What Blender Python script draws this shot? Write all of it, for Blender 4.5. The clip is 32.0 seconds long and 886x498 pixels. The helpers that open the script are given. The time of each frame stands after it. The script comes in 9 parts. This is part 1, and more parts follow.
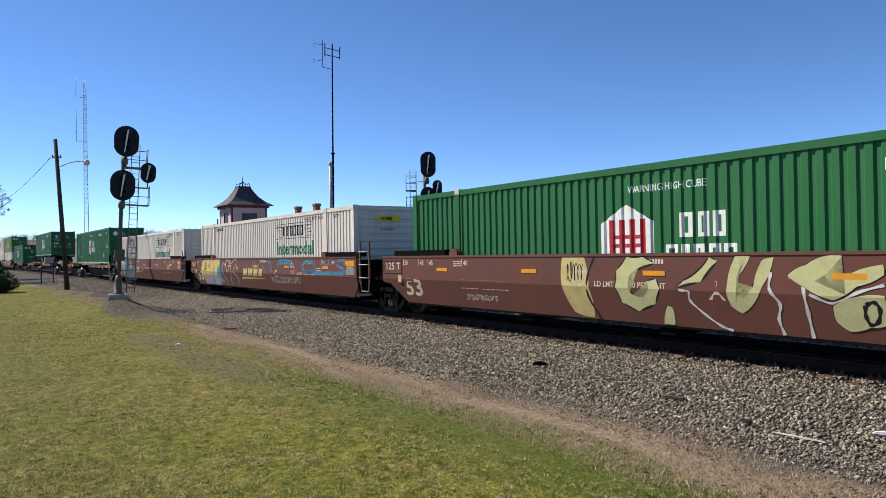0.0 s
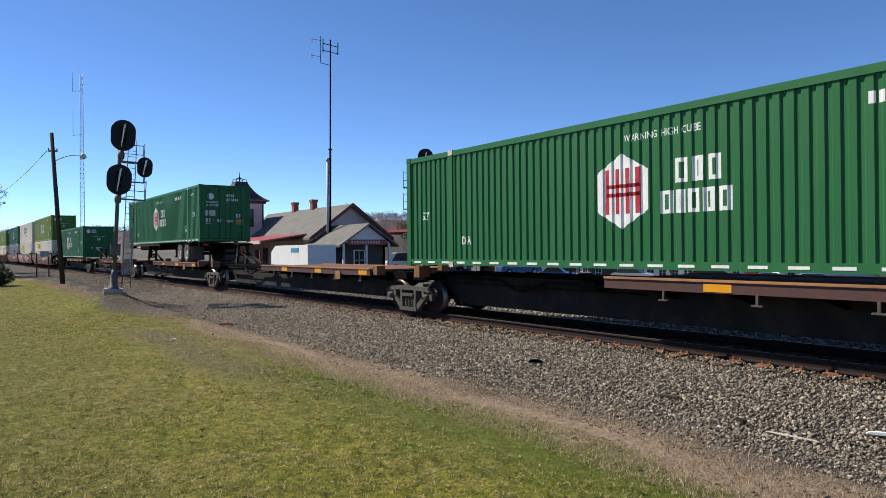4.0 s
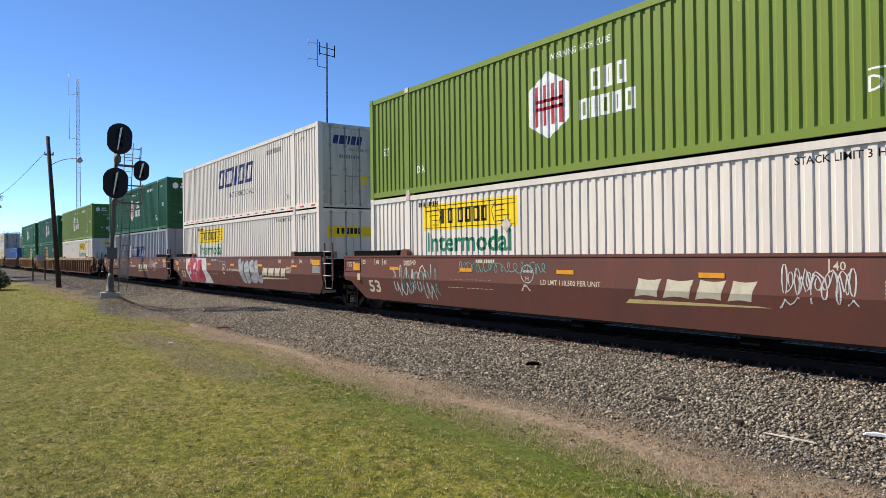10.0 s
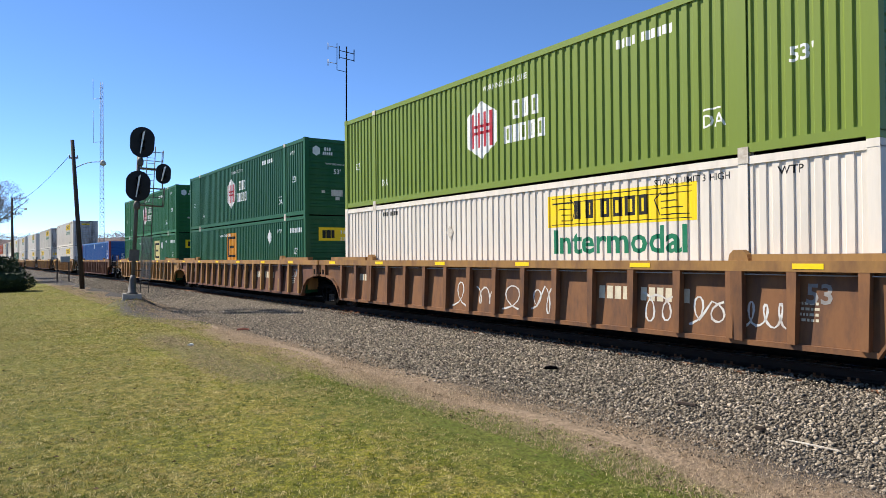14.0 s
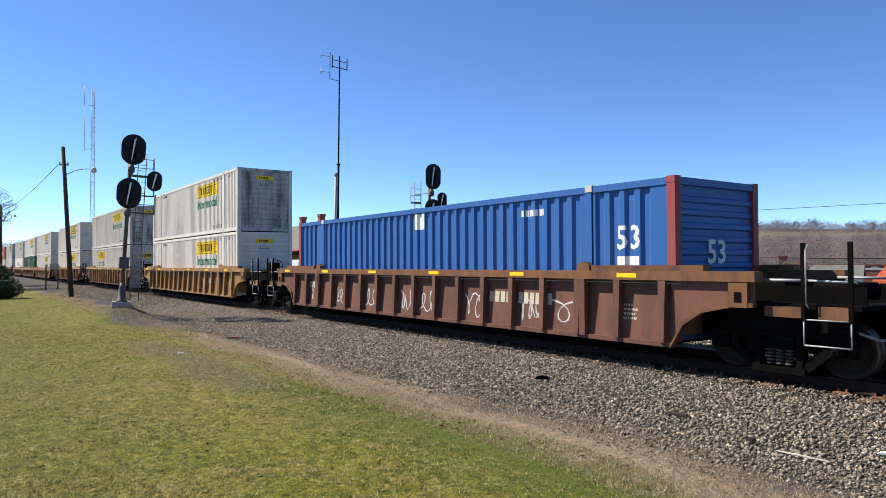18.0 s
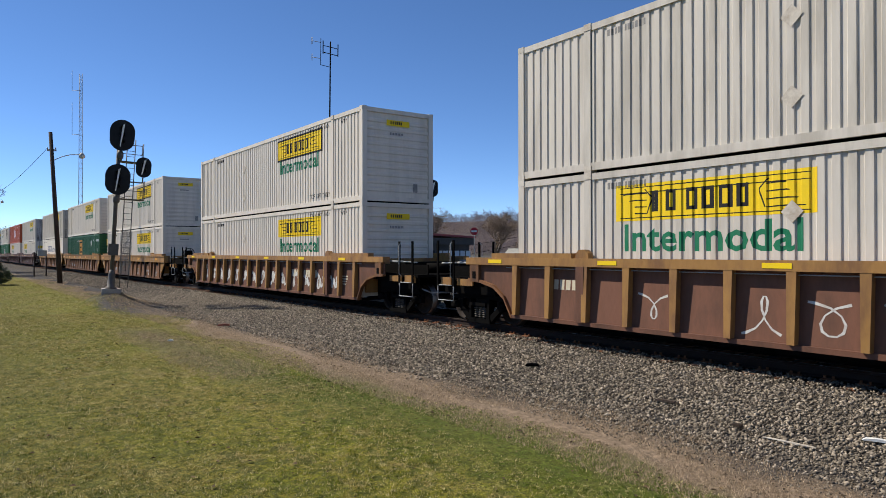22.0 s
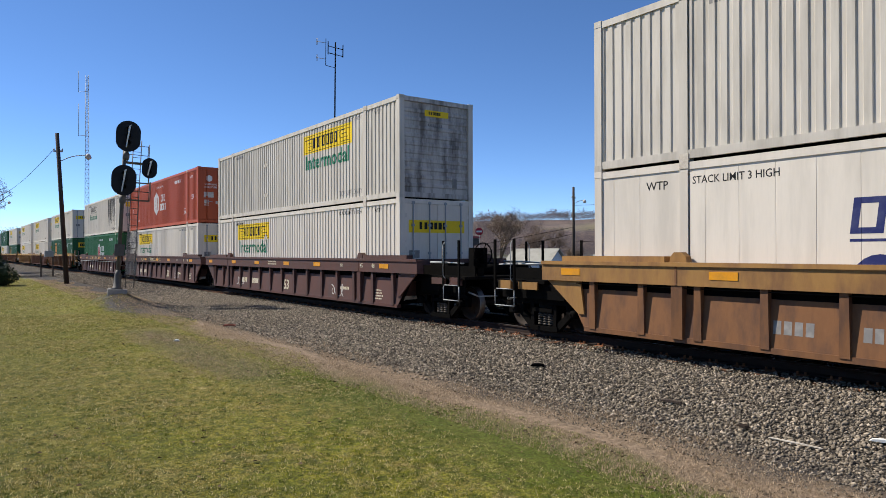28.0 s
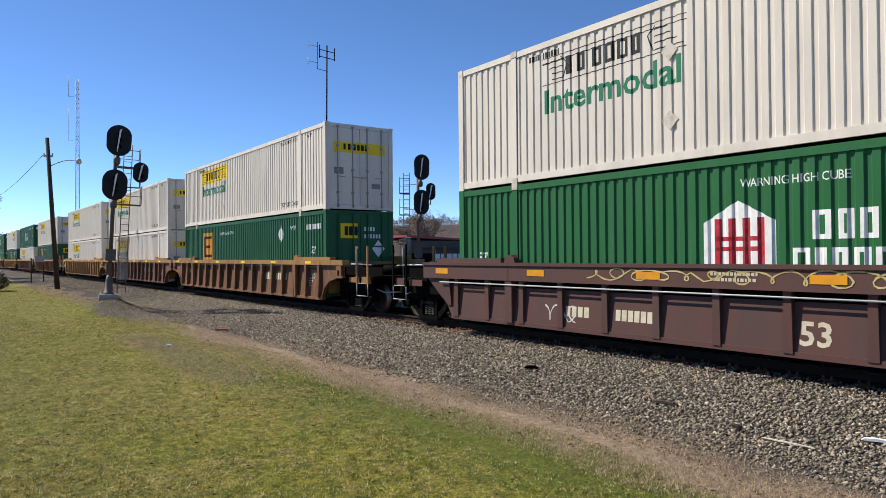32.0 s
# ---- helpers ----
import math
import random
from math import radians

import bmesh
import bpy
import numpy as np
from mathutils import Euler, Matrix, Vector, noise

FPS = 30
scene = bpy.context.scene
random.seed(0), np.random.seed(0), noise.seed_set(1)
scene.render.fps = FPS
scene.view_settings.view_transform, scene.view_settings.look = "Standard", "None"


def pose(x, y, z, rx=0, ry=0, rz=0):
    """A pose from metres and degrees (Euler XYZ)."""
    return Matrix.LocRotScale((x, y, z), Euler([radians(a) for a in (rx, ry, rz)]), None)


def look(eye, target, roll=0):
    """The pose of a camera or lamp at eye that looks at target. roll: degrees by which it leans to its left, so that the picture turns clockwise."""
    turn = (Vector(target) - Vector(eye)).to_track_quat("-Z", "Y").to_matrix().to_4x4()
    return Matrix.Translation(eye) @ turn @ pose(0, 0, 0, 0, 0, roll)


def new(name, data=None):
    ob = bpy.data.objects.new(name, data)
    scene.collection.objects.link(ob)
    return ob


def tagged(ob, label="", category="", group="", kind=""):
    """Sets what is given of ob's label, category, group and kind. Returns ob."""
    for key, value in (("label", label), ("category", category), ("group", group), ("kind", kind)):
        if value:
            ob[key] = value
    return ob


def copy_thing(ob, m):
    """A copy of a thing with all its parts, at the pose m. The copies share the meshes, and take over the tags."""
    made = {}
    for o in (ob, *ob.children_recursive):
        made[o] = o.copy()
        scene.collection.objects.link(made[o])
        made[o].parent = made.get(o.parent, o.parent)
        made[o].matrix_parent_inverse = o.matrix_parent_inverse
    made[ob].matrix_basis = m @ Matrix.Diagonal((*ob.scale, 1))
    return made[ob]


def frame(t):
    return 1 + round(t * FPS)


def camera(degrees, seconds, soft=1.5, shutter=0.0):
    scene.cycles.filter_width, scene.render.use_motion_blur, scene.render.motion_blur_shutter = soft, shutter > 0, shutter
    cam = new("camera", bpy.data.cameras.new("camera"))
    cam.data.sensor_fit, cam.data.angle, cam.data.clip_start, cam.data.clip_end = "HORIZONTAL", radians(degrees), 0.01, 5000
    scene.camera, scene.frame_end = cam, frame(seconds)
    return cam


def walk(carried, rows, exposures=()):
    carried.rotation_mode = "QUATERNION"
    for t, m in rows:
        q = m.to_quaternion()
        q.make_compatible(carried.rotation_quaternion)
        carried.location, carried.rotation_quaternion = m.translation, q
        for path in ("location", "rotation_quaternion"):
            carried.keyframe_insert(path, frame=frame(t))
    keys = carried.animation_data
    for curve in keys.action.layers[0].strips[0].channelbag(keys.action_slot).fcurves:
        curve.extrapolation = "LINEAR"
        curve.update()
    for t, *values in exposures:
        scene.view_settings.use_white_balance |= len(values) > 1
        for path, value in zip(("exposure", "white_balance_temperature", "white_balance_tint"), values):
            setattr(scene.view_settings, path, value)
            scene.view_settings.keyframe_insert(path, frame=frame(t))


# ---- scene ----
# ---------- camera: hand-held on the lawn, it only turns ----------
EYE = (0.0, 0.0, 1.71)
TURNS = [(0, -54.72, 0.26, -1.08), (0.5, -54.70, 0.21, -1.12), (1, -54.61, 0.07, -1.25), (1.5, -54.67, 0.02, -1.19), (2, -54.54, 0.00, -1.26), (2.5, -54.51, -0.03, -1.42), (3, -54.37, -0.08, -1.14), (3.5, -54.33, -0.05, -0.67), (5.5, -54.73, 0.16, -0.74), (6, -54.63, 0.32, -0.88), (6.5, -54.61, 0.39, -0.87), (7, -54.39, 0.40, -0.68), (7.5, -54.25, 0.41, -0.73), (8, -54.19, 0.41, -0.70), (8.5, -54.14, 0.42, -0.69), (9, -54.05, 0.38, -0.79), (9.5, -54.24, 0.32, -0.55), (10, -54.21, 0.23, -0.77), (10.5, -54.32, 0.10, -0.91), (11, -54.50, 0.02, -0.94), (11.5, -54.95, 0.07, -0.90), (12, -55.28, 0.20, -0.95), (12.5, -55.56, 0.26, -0.76), (13, -55.84, 0.34, -0.75), (13.5, -55.78, 0.39, -0.60), (14, -55.73, 0.52, -0.55), (14.5, -55.71, 0.63, -0.45), (16.5, -55.75, 1.26, -0.18), (17, -55.57, 1.21, -0.18), (17.5, -55.46, 1.23, 0.03), (18, -55.04, 1.29, -0.25), (18.5, -54.91, 1.17, -0.29), (19, -54.56, 1.03, -0.22), (19.5, -54.56, 0.96, -0.20), (20, -54.46, 0.72, -0.16), (20.5, -54.47, 0.63, -0.09), (21, -54.31, 0.45, -0.19), (21.5, -54.35, 0.28, -0.16), (22, -54.30, 0.25, -0.10), (22.5, -54.36, 0.22, -0.10), (23, -54.33, 0.14, -0.04), (23.5, -54.39, 0.06, 0.11), (24, -54.65, -0.00, 0.18), (24.5, -54.82, -0.15, 0.25), (25, -54.89, -0.22, 0.14), (25.5, -54.71, -0.25, 0.13), (27.5, -54.56, 0.37, -0.26), (28, -54.72, 0.27, -0.15), (28.5, -54.70, 0.20, -0.13), (29, -54.69, 0.23, 0.05), (29.5, -54.62, 0.43, -0.06), (30, -54.49, 0.47, -0.05), (30.5, -54.13, 0.52, -0.26), (31, -54.04, 0.50, -0.35), (31.5, -54.08, 0.54, -0.48), (32, -54.12, 0.50, -0.51)]


def aim(yaw, pitch, roll):
    y, p = radians(yaw), radians(pitch)
    way = (math.sin(y) * math.cos(p), math.cos(y) * math.cos(p), math.sin(p))
    return look(EYE, [e + 100 * w for e, w in zip(EYE, way)], roll)


cam = camera(65.68, 32.0, soft=0.7, shutter=0.0)
walk(cam, [(t, aim(a, b, c)) for t, a, b, c in TURNS], [(0, 0.96), (2, 0.86), (3, 0.86), (6, 1.16), (9, 1.12), (10, 1.08), (11, 0.86), (12, 1.0), (13, 1.22), (14, 1.26), (16, 1.26), (18, 1.2), (19, 1.2), (20, 0.92), (22, 0.72), (24, 0.72), (26, 0.88), (28, 0.84), (30, 0.86), (32, 0.98)])

# ---------- daylight ----------
SUN_FROM = Vector((-1.0, -0.68, 1.2)).normalized()
world = bpy.data.worlds.new("world")
scene.world = world
world.use_nodes = True
wn = world.node_tree
sky = wn.nodes.new("ShaderNodeTexSky")
sky.sky_type = "NISHITA"
sky.sun_disc = False
sky.sun_elevation = math.asin(SUN_FROM.z)
sky.altitude = 5500.0
sky.sun_rotation = math.atan2(SUN_FROM.x, SUN_FROM.y) % (2 * math.pi)
sky.air_density, sky.dust_density, sky.ozone_density = 1.0, 0.0, 2.2
deep = wn.nodes.new("ShaderNodeHueSaturation")
deep.inputs["Saturation"].default_value = 1.12
wn.links.new(sky.outputs[0], deep.inputs["Color"])
cool = wn.nodes.new("ShaderNodeMix")
cool.data_type, cool.blend_type = "RGBA", "MULTIPLY"
cool.inputs[0].default_value = 1.0
cool.inputs[7].default_value = (0.84, 0.87, 0.93, 1)
wn.links.new(deep.outputs[0], cool.inputs[6])
wn.links.new(cool.outputs[2], wn.nodes["Background"].inputs[0])
wn.nodes["Background"].inputs[1].default_value = 0.104
sun = new("sun", bpy.data.lights.new("sun", "SUN"))
sun.data.energy, sun.data.angle, sun.data.color = 3.75, radians(0.53), (1.0, 0.93, 0.82)
sun.matrix_world = look(SUN_FROM * 200, (0, 0, 0))

# ---------- materials ----------


def mat(name, col, rough=0.6, metal=0.0, grain=(40, 0.25), stain=(2.0, 0.3, (0.1, 0.08, 0.06)), bump=0.15, stretch=(1, 1, 1), space="Object", spread=0.0, spec=0.22):
    """A paint or surface with fine grain, larger stains and relief; every object gets its own part of the pattern."""
    m = bpy.data.materials.new(name)
    m.use_nodes = True
    n, l = m.node_tree.nodes, m.node_tree.links
    b = n["Principled BSDF"]
    b.inputs["Roughness"].default_value = rough
    b.inputs["Metallic"].default_value = metal
    b.inputs["Specular IOR Level"].default_value = spec
    tc, oi = n.new("ShaderNodeTexCoord"), n.new("ShaderNodeObjectInfo")
    sc = n.new("ShaderNodeVectorMath")
    sc.operation = "SCALE"
    sc.inputs[0].default_value = (37, 11, 23)
    l.new(oi.outputs["Random"], sc.inputs["Scale"])
    ad = n.new("ShaderNodeVectorMath")
    l.new(tc.outputs[space], ad.inputs[0])
    l.new(sc.outputs[0], ad.inputs[1])
    mp = n.new("ShaderNodeMapping")
    mp.inputs["Scale"].default_value = stretch
    l.new(ad.outputs[0], mp.inputs[0])
    fine, big = n.new("ShaderNodeTexNoise"), n.new("ShaderNodeTexNoise")
    for q, s, d in ((fine, grain[0], 4), (big, stain[0], 6)):
        q.inputs["Scale"].default_value = s
        q.inputs["Detail"].default_value = d
        q.inputs["Roughness"].default_value = 0.62
        l.new(mp.outputs[0], q.inputs["Vector"])
    m1 = n.new("ShaderNodeMix")
    m1.data_type = "RGBA"
    m1.inputs[6].default_value = (*[min(1, c * (1 + grain[1])) for c in col], 1)
    m1.inputs[7].default_value = (*[c * (1 - grain[1]) for c in col], 1)
    l.new(fine.outputs[0], m1.inputs[0])
    rp = n.new("ShaderNodeMapRange")
    rp.inputs[1].default_value, rp.inputs[2].default_value, rp.inputs[4].default_value = 0.44, 0.66, stain[1]
    l.new(big.outputs[0], rp.inputs[0])
    m2 = n.new("ShaderNodeMix")
    m2.data_type = "RGBA"
    m2.inputs[7].default_value = (*stain[2], 1)
    l.new(rp.outputs[0], m2.inputs[0])
    l.new(m1.outputs[2], m2.inputs[6])
    last = m2.outputs[2]
    if spread:
        hv = n.new("ShaderNodeHueSaturation")
        mr = n.new("ShaderNodeMapRange")
        mr.inputs[3].default_value, mr.inputs[4].default_value = 1 - spread, 1 + spread
        l.new(oi.outputs["Random"], mr.inputs[0])
        l.new(mr.outputs[0], hv.inputs["Value"])
        l.new(last, hv.inputs["Color"])
        last = hv.outputs[0]
    l.new(last, b.inputs["Base Color"])
    if bump:
        bp = n.new("ShaderNodeBump")
        bp.inputs["Strength"].default_value = bump
        bp.inputs["Distance"].default_value = 0.02
        l.new(fine.outputs[0], bp.inputs["Height"])
        l.new(bp.outputs[0], b.inputs["Normal"])
    return m


STREAK = (1.2, 1.2, 0.16)
GRIME = (0.16, 0.13, 0.10)
M = {}
M["white"] = mat("white_container_paint", (0.68, 0.615, 0.525), 0.5, grain=(25, 0.05), stain=(2.2, 0.30, (0.36, 0.33, 0.28)), bump=0.03, stretch=STREAK, spread=0.05)
M["oldwhite"] = mat("weathered_white_paint", (0.57, 0.525, 0.455), 0.6, grain=(25, 0.07), stain=(2.4, 0.5, (0.28, 0.25, 0.20)), bump=0.04, stretch=STREAK, spread=0.06)
M["grimewhite"] = mat("soot_streaked_white_paint", (0.48, 0.455, 0.42), 0.6, grain=(25, 0.08), stain=(2.0, 0.8, (0.075, 0.06, 0.05)), bump=0.04, stretch=(1.4, 1.4, 0.28), spread=0.05)
M["green"] = mat("green_container_paint", (0.019, 0.118, 0.036), 0.5, grain=(25, 0.08), stain=(2.0, 0.25, (0.05, 0.16, 0.07)), bump=0.03, stretch=STREAK, spread=0.08)
M["dkgreen"] = mat("dark_green_container_paint", (0.011, 0.082, 0.031), 0.5, grain=(25, 0.08), stain=(2.0, 0.25, (0.05, 0.13, 0.06)), bump=0.03, stretch=STREAK, spread=0.08)
M["lime"] = mat("faded_lime_green_paint", (0.165, 0.225, 0.032), 0.5, grain=(25, 0.08), stain=(2.2, 0.35, (0.16, 0.22, 0.05)), bump=0.03, stretch=STREAK)
M["limedark"] = mat("dark_lime_end_paint", (0.06, 0.17, 0.035), 0.5, grain=(25, 0.08), stain=(2.2, 0.35, (0.05, 0.10, 0.03)), bump=0.03, stretch=STREAK)
M["grey"] = mat("grey_container_paint", (0.25, 0.255, 0.275), 0.5, grain=(25, 0.06), stain=(2.2, 0.3, (0.2, 0.19, 0.18)), bump=0.03, stretch=STREAK)
M["blue"] = mat("blue_container_paint", (0.03, 0.115, 0.33), 0.45, grain=(25, 0.1), stain=(2.4, 0.35, (0.09, 0.14, 0.30)), bump=0.03, stretch=STREAK)
M["orange"] = mat("faded_orange_red_paint", (0.43, 0.085, 0.034), 0.5, grain=(25, 0.1), stain=(2.4, 0.4, (0.30, 0.07, 0.03)), bump=0.03, stretch=STREAK)
M["oxide"] = mat("oxide_brown_car_paint", (0.135, 0.050, 0.034), 0.6, grain=(18, 0.12), stain=(1.6, 0.45, (0.075, 0.045, 0.035)), bump=0.05, stretch=(1, 1, 0.3), spread=0.08)
M["brown"] = mat("dark_brown_car_paint", (0.095, 0.045, 0.036), 0.62, grain=(18, 0.12), stain=(1.6, 0.5, (0.06, 0.045, 0.04)), bump=0.05, stretch=(1, 1, 0.3), spread=0.08)
M["tan"] = mat("faded_yellow_car_paint", (0.31, 0.165, 0.052), 0.62, grain=(18, 0.14), stain=(2.6, 0.75, (0.15, 0.075, 0.040)), bump=0.06, stretch=(1, 1, 0.35), spread=0.10)
M["rusttan"] = mat("rust_stained_car_paint", (0.185, 0.085, 0.036), 0.7, grain=(18, 0.16), stain=(3.0, 0.75, (0.075, 0.042, 0.03)), bump=0.08, stretch=(1, 1, 0.35), spread=0.12)
M["rustbrown"] = mat("rusty_brown_car_paint", (0.150, 0.068, 0.042), 0.72, grain=(18, 0.16), stain=(2.0, 0.6, (0.06, 0.035, 0.025)), bump=0.08, stretch=(1, 1, 0.35), spread=0.12)
# grimy iron and steel, near black: underframe shade is put into the colour
M["iron"] = mat("dirty_iron_shade_dark", (0.009, 0.0078, 0.0066), 0.85, 0.0, grain=(30, 0.3), stain=(6, 0.35, (0.026, 0.018, 0.012)), bump=0.25, spread=0.2, spec=0.05)
M["black"] = mat("grimy_steel_shade_dark", (0.0045, 0.0042, 0.004), 0.85, grain=(30, 0.3), stain=(3, 0.3, (0.012, 0.010, 0.008)), bump=0.15, spread=0.15, spec=0.03)
M["dustiron"] = mat("dusty_cast_steel", (0.090, 0.076, 0.063), 0.75, 0.05, grain=(30, 0.25), stain=(6, 0.45, (0.045, 0.030, 0.020)), bump=0.25, spread=0.15)
M["tread"] = mat("polished_wheel_steel", (0.20, 0.185, 0.17), 0.42, 0.9, grain=(40, 0.1), stain=(8, 0.5, (0.12, 0.07, 0.04)), bump=0.05)
# wheel rust, its colour lowered for the shade under the decks
M["wheelrust"] = mat("rusty_wheel_shade_dark", (0.026, 0.018, 0.013), 0.75, 0.1, grain=(25, 0.25), stain=(5, 0.6, (0.04, 0.026, 0.018)), bump=0.2)
M["steel"] = mat("galvanised_steel", (0.33, 0.34, 0.34), 0.6, 0.25, grain=(30, 0.12), stain=(4, 0.3, (0.25, 0.23, 0.2)), bump=0.05)
M["castwhite"] = mat("bare_corner_casting", (0.55, 0.50, 0.42), 0.6, grain=(30, 0.2), stain=(6, 0.5, (0.2, 0.12, 0.07)), bump=0.1)
M["decalwhite"] = mat("white_lettering", (0.74, 0.74, 0.70), 0.5, grain=(30, 0.06), stain=(5, 0.3, (0.42, 0.42, 0.40)), bump=0)
M["decalcream"] = mat("cream_lettering", (0.56, 0.50, 0.36), 0.6, grain=(30, 0.08), stain=(5, 0.4, (0.3, 0.24, 0.17)), bump=0)
M["decalblack"] = mat("black_lettering", (0.010, 0.010, 0.010), 0.6, grain=(30, 0.1), stain=(5, 0.25, (0.05, 0.045, 0.04)), bump=0)
M["decalgreen"] = mat("green_lettering", (0.010, 0.16, 0.075), 0.5, grain=(30, 0.08), stain=(5, 0.25, (0.09, 0.22, 0.15)), bump=0)
M["decalred"] = mat("red_lettering", (0.40, 0.018, 0.030), 0.5, grain=(30, 0.1), stain=(5, 0.3, (0.42, 0.16, 0.15)), bump=0)
M["decalyellow"] = mat("yellow_panel_paint", (0.84, 0.58, 0.010), 0.5, grain=(30, 0.08), stain=(4, 0.2, (0.60, 0.45, 0.08)), bump=0)
M["paleyellow"] = mat("pale_yellow_paint", (0.74, 0.62, 0.28), 0.5, grain=(30, 0.08), stain=(4, 0.2, (0.55, 0.46, 0.22)), bump=0)
M["decalamber"] = mat("amber_reflector_tape", (0.66, 0.28, 0.015), 0.4, grain=(30, 0.1), stain=(4, 0.4, (0.35, 0.18, 0.04)), bump=0)
M["decalnavy"] = mat("navy_lettering", (0.020, 0.026, 0.115), 0.5, grain=(30, 0.1), stain=(5, 0.25, (0.14, 0.15, 0.22)), bump=0)
M["decalblue"] = mat("blue_paint_mark", (0.05, 0.25, 0.40), 0.6, grain=(20, 0.15), stain=(5, 0.4, (0.10, 0.12, 0.14)), bump=0)
M["decalteal"] = mat("teal_paint_mark", (0.10, 0.36, 0.32), 0.6, grain=(20, 0.15), stain=(5, 0.4, (0.12, 0.14, 0.13)), bump=0)
M["decalpale"] = mat("pale_spray_paint", (0.55, 0.54, 0.50), 0.6, grain=(20, 0.15), stain=(5, 0.5, (0.30, 0.22, 0.18)), bump=0)
M["decalpink"] = mat("crimson_spray_paint", (0.40, 0.045, 0.07), 0.6, grain=(20, 0.15), stain=(5, 0.4, (0.25, 0.08, 0.11)), bump=0)
M["decalochre"] = mat("ochre_spray_paint", (0.52, 0.42, 0.17), 0.6, grain=(20, 0.12), stain=(4, 0.4, (0.30, 0.20, 0.10)), bump=0)
M["decaldark"] = mat("faint_dark_lettering", (0.20, 0.19, 0.18), 0.6, grain=(30, 0.1), stain=(5, 0.4, (0.4, 0.38, 0.34)), bump=0)
M["bubble"] = mat("cream_spray_paint", (0.48, 0.46, 0.22), 0.6, grain=(14, 0.14), stain=(4, 0.35, (0.30, 0.26, 0.13)), bump=0)
M["bubble_gold"] = mat("gold_spray_paint", (0.56, 0.40, 0.11), 0.6, grain=(14, 0.14), stain=(3, 0.4, (0.50, 0.42, 0.22)), bump=0)
M["lilac"] = mat("grey_lilac_spray_paint", (0.30, 0.25, 0.25), 0.6, grain=(14, 0.12), stain=(4, 0.3, (0.20, 0.15, 0.15)), bump=0)
M["graf_worn"] = mat("worn_thin_blue_spray_paint", (0.035, 0.20, 0.31), 0.6, grain=(14, 0.2), stain=(6, 0.9, (0.115, 0.055, 0.045)), bump=0)
M["graf_blue"] = mat("blue_spray_paint", (0.075, 0.17, 0.30), 0.6, grain=(14, 0.15), stain=(4, 0.4, (0.10, 0.20, 0.24)), bump=0)
M["silver"] = mat("silver_spray_paint", (0.40, 0.40, 0.39), 0.5, 0.2, grain=(9, 0.25), stain=(3, 0.6, (0.17, 0.16, 0.15)), bump=0, stretch=(0.4, 1, 2))
M["soot"] = mat("black_soot_stain", (0.10, 0.09, 0.08), 0.8, grain=(12, 0.4), stain=(4, 0.5, (0.26, 0.23, 0.20)), bump=0, stretch=(1, 1, 0.4))

# ---------- mesh helpers ----------


def box(bm, x0, x1, y0, y1, z0, z1):
    v = [bm.verts.new(p) for p in ((x0, y0, z0), (x1, y0, z0), (x1, y1, z0), (x0, y1, z0), (x0, y0, z1), (x1, y0, z1), (x1, y1, z1), (x0, y1, z1))]
    for f in ((3, 2, 1, 0), (4, 5, 6, 7), (0, 1, 5, 4), (1, 2, 6, 5), (2, 3, 7, 6), (3, 0, 4, 7)):
        bm.faces.new([v[i] for i in f])


def tube(bm, p, q, r, n=8, r2=None):
    p, q = Vector(p), Vector(q)
    w = (q - p).normalized()
    u = w.orthogonal().normalized()
    v = w.cross(u)
    ring = []
    for c, rr in ((p, r), (q, r if r2 is None else r2)):
        ring.append([bm.verts.new(c + rr * (math.cos(2 * math.pi * k / n) * u + math.sin(2 * math.pi * k / n) * v)) for k in range(n)])
    for k in range(n):
        f = bm.faces.new((ring[0][k], ring[0][(k + 1) % n], ring[1][(k + 1) % n], ring[1][k]))
        f.smooth = True
    bm.faces.new(ring[0][::-1])
    bm.faces.new(ring[1])


def pipe(bm, pts, r, n=6):
    for a, b in zip(pts, pts[1:]):
        tube(bm, a, b, r, n)


def prism(bm, pts, axis, a0, a1):
    """A polygon, drawn in the two other axes, pushed along an axis from a0 to a1."""
    def at(p, a):
        return {"x": (a, p[0], p[1]), "y": (p[0], a, p[1]), "z": (p[0], p[1], a)}[axis]
    lo = [bm.verts.new(at(p, a0)) for p in pts]
    hi = [bm.verts.new(at(p, a1)) for p in pts]
    n = len(pts)
    for k in range(n):
        bm.faces.new((lo[k], lo[(k + 1) % n], hi[(k + 1) % n], hi[k]))
    bm.faces.new(lo[::-1])
    bm.faces.new(hi)


def lathe(bm, prof, n=16, centre=(0, 0, 0), axis="z"):
    """prof: (radius, height) pairs turned round an axis."""
    rings = []
    for r, h in prof:
        ring = []
        for k in range(n):
            a = 2 * math.pi * k / n
            c, s = r * math.cos(a), r * math.sin(a)
            p = (c, s, h) if axis == "z" else (c, h, s) if axis == "y" else (h, c, s)
            ring.append(bm.verts.new([p[i] + centre[i] for i in range(3)]))
        rings.append(ring)
    for a, b in zip(rings, rings[1:]):
        for k in range(n):
            f = bm.faces.new((a[k], a[(k + 1) % n], b[(k + 1) % n], b[k]))
            f.smooth = True
    bm.faces.new(rings[0][::-1])
    bm.faces.new(rings[-1])


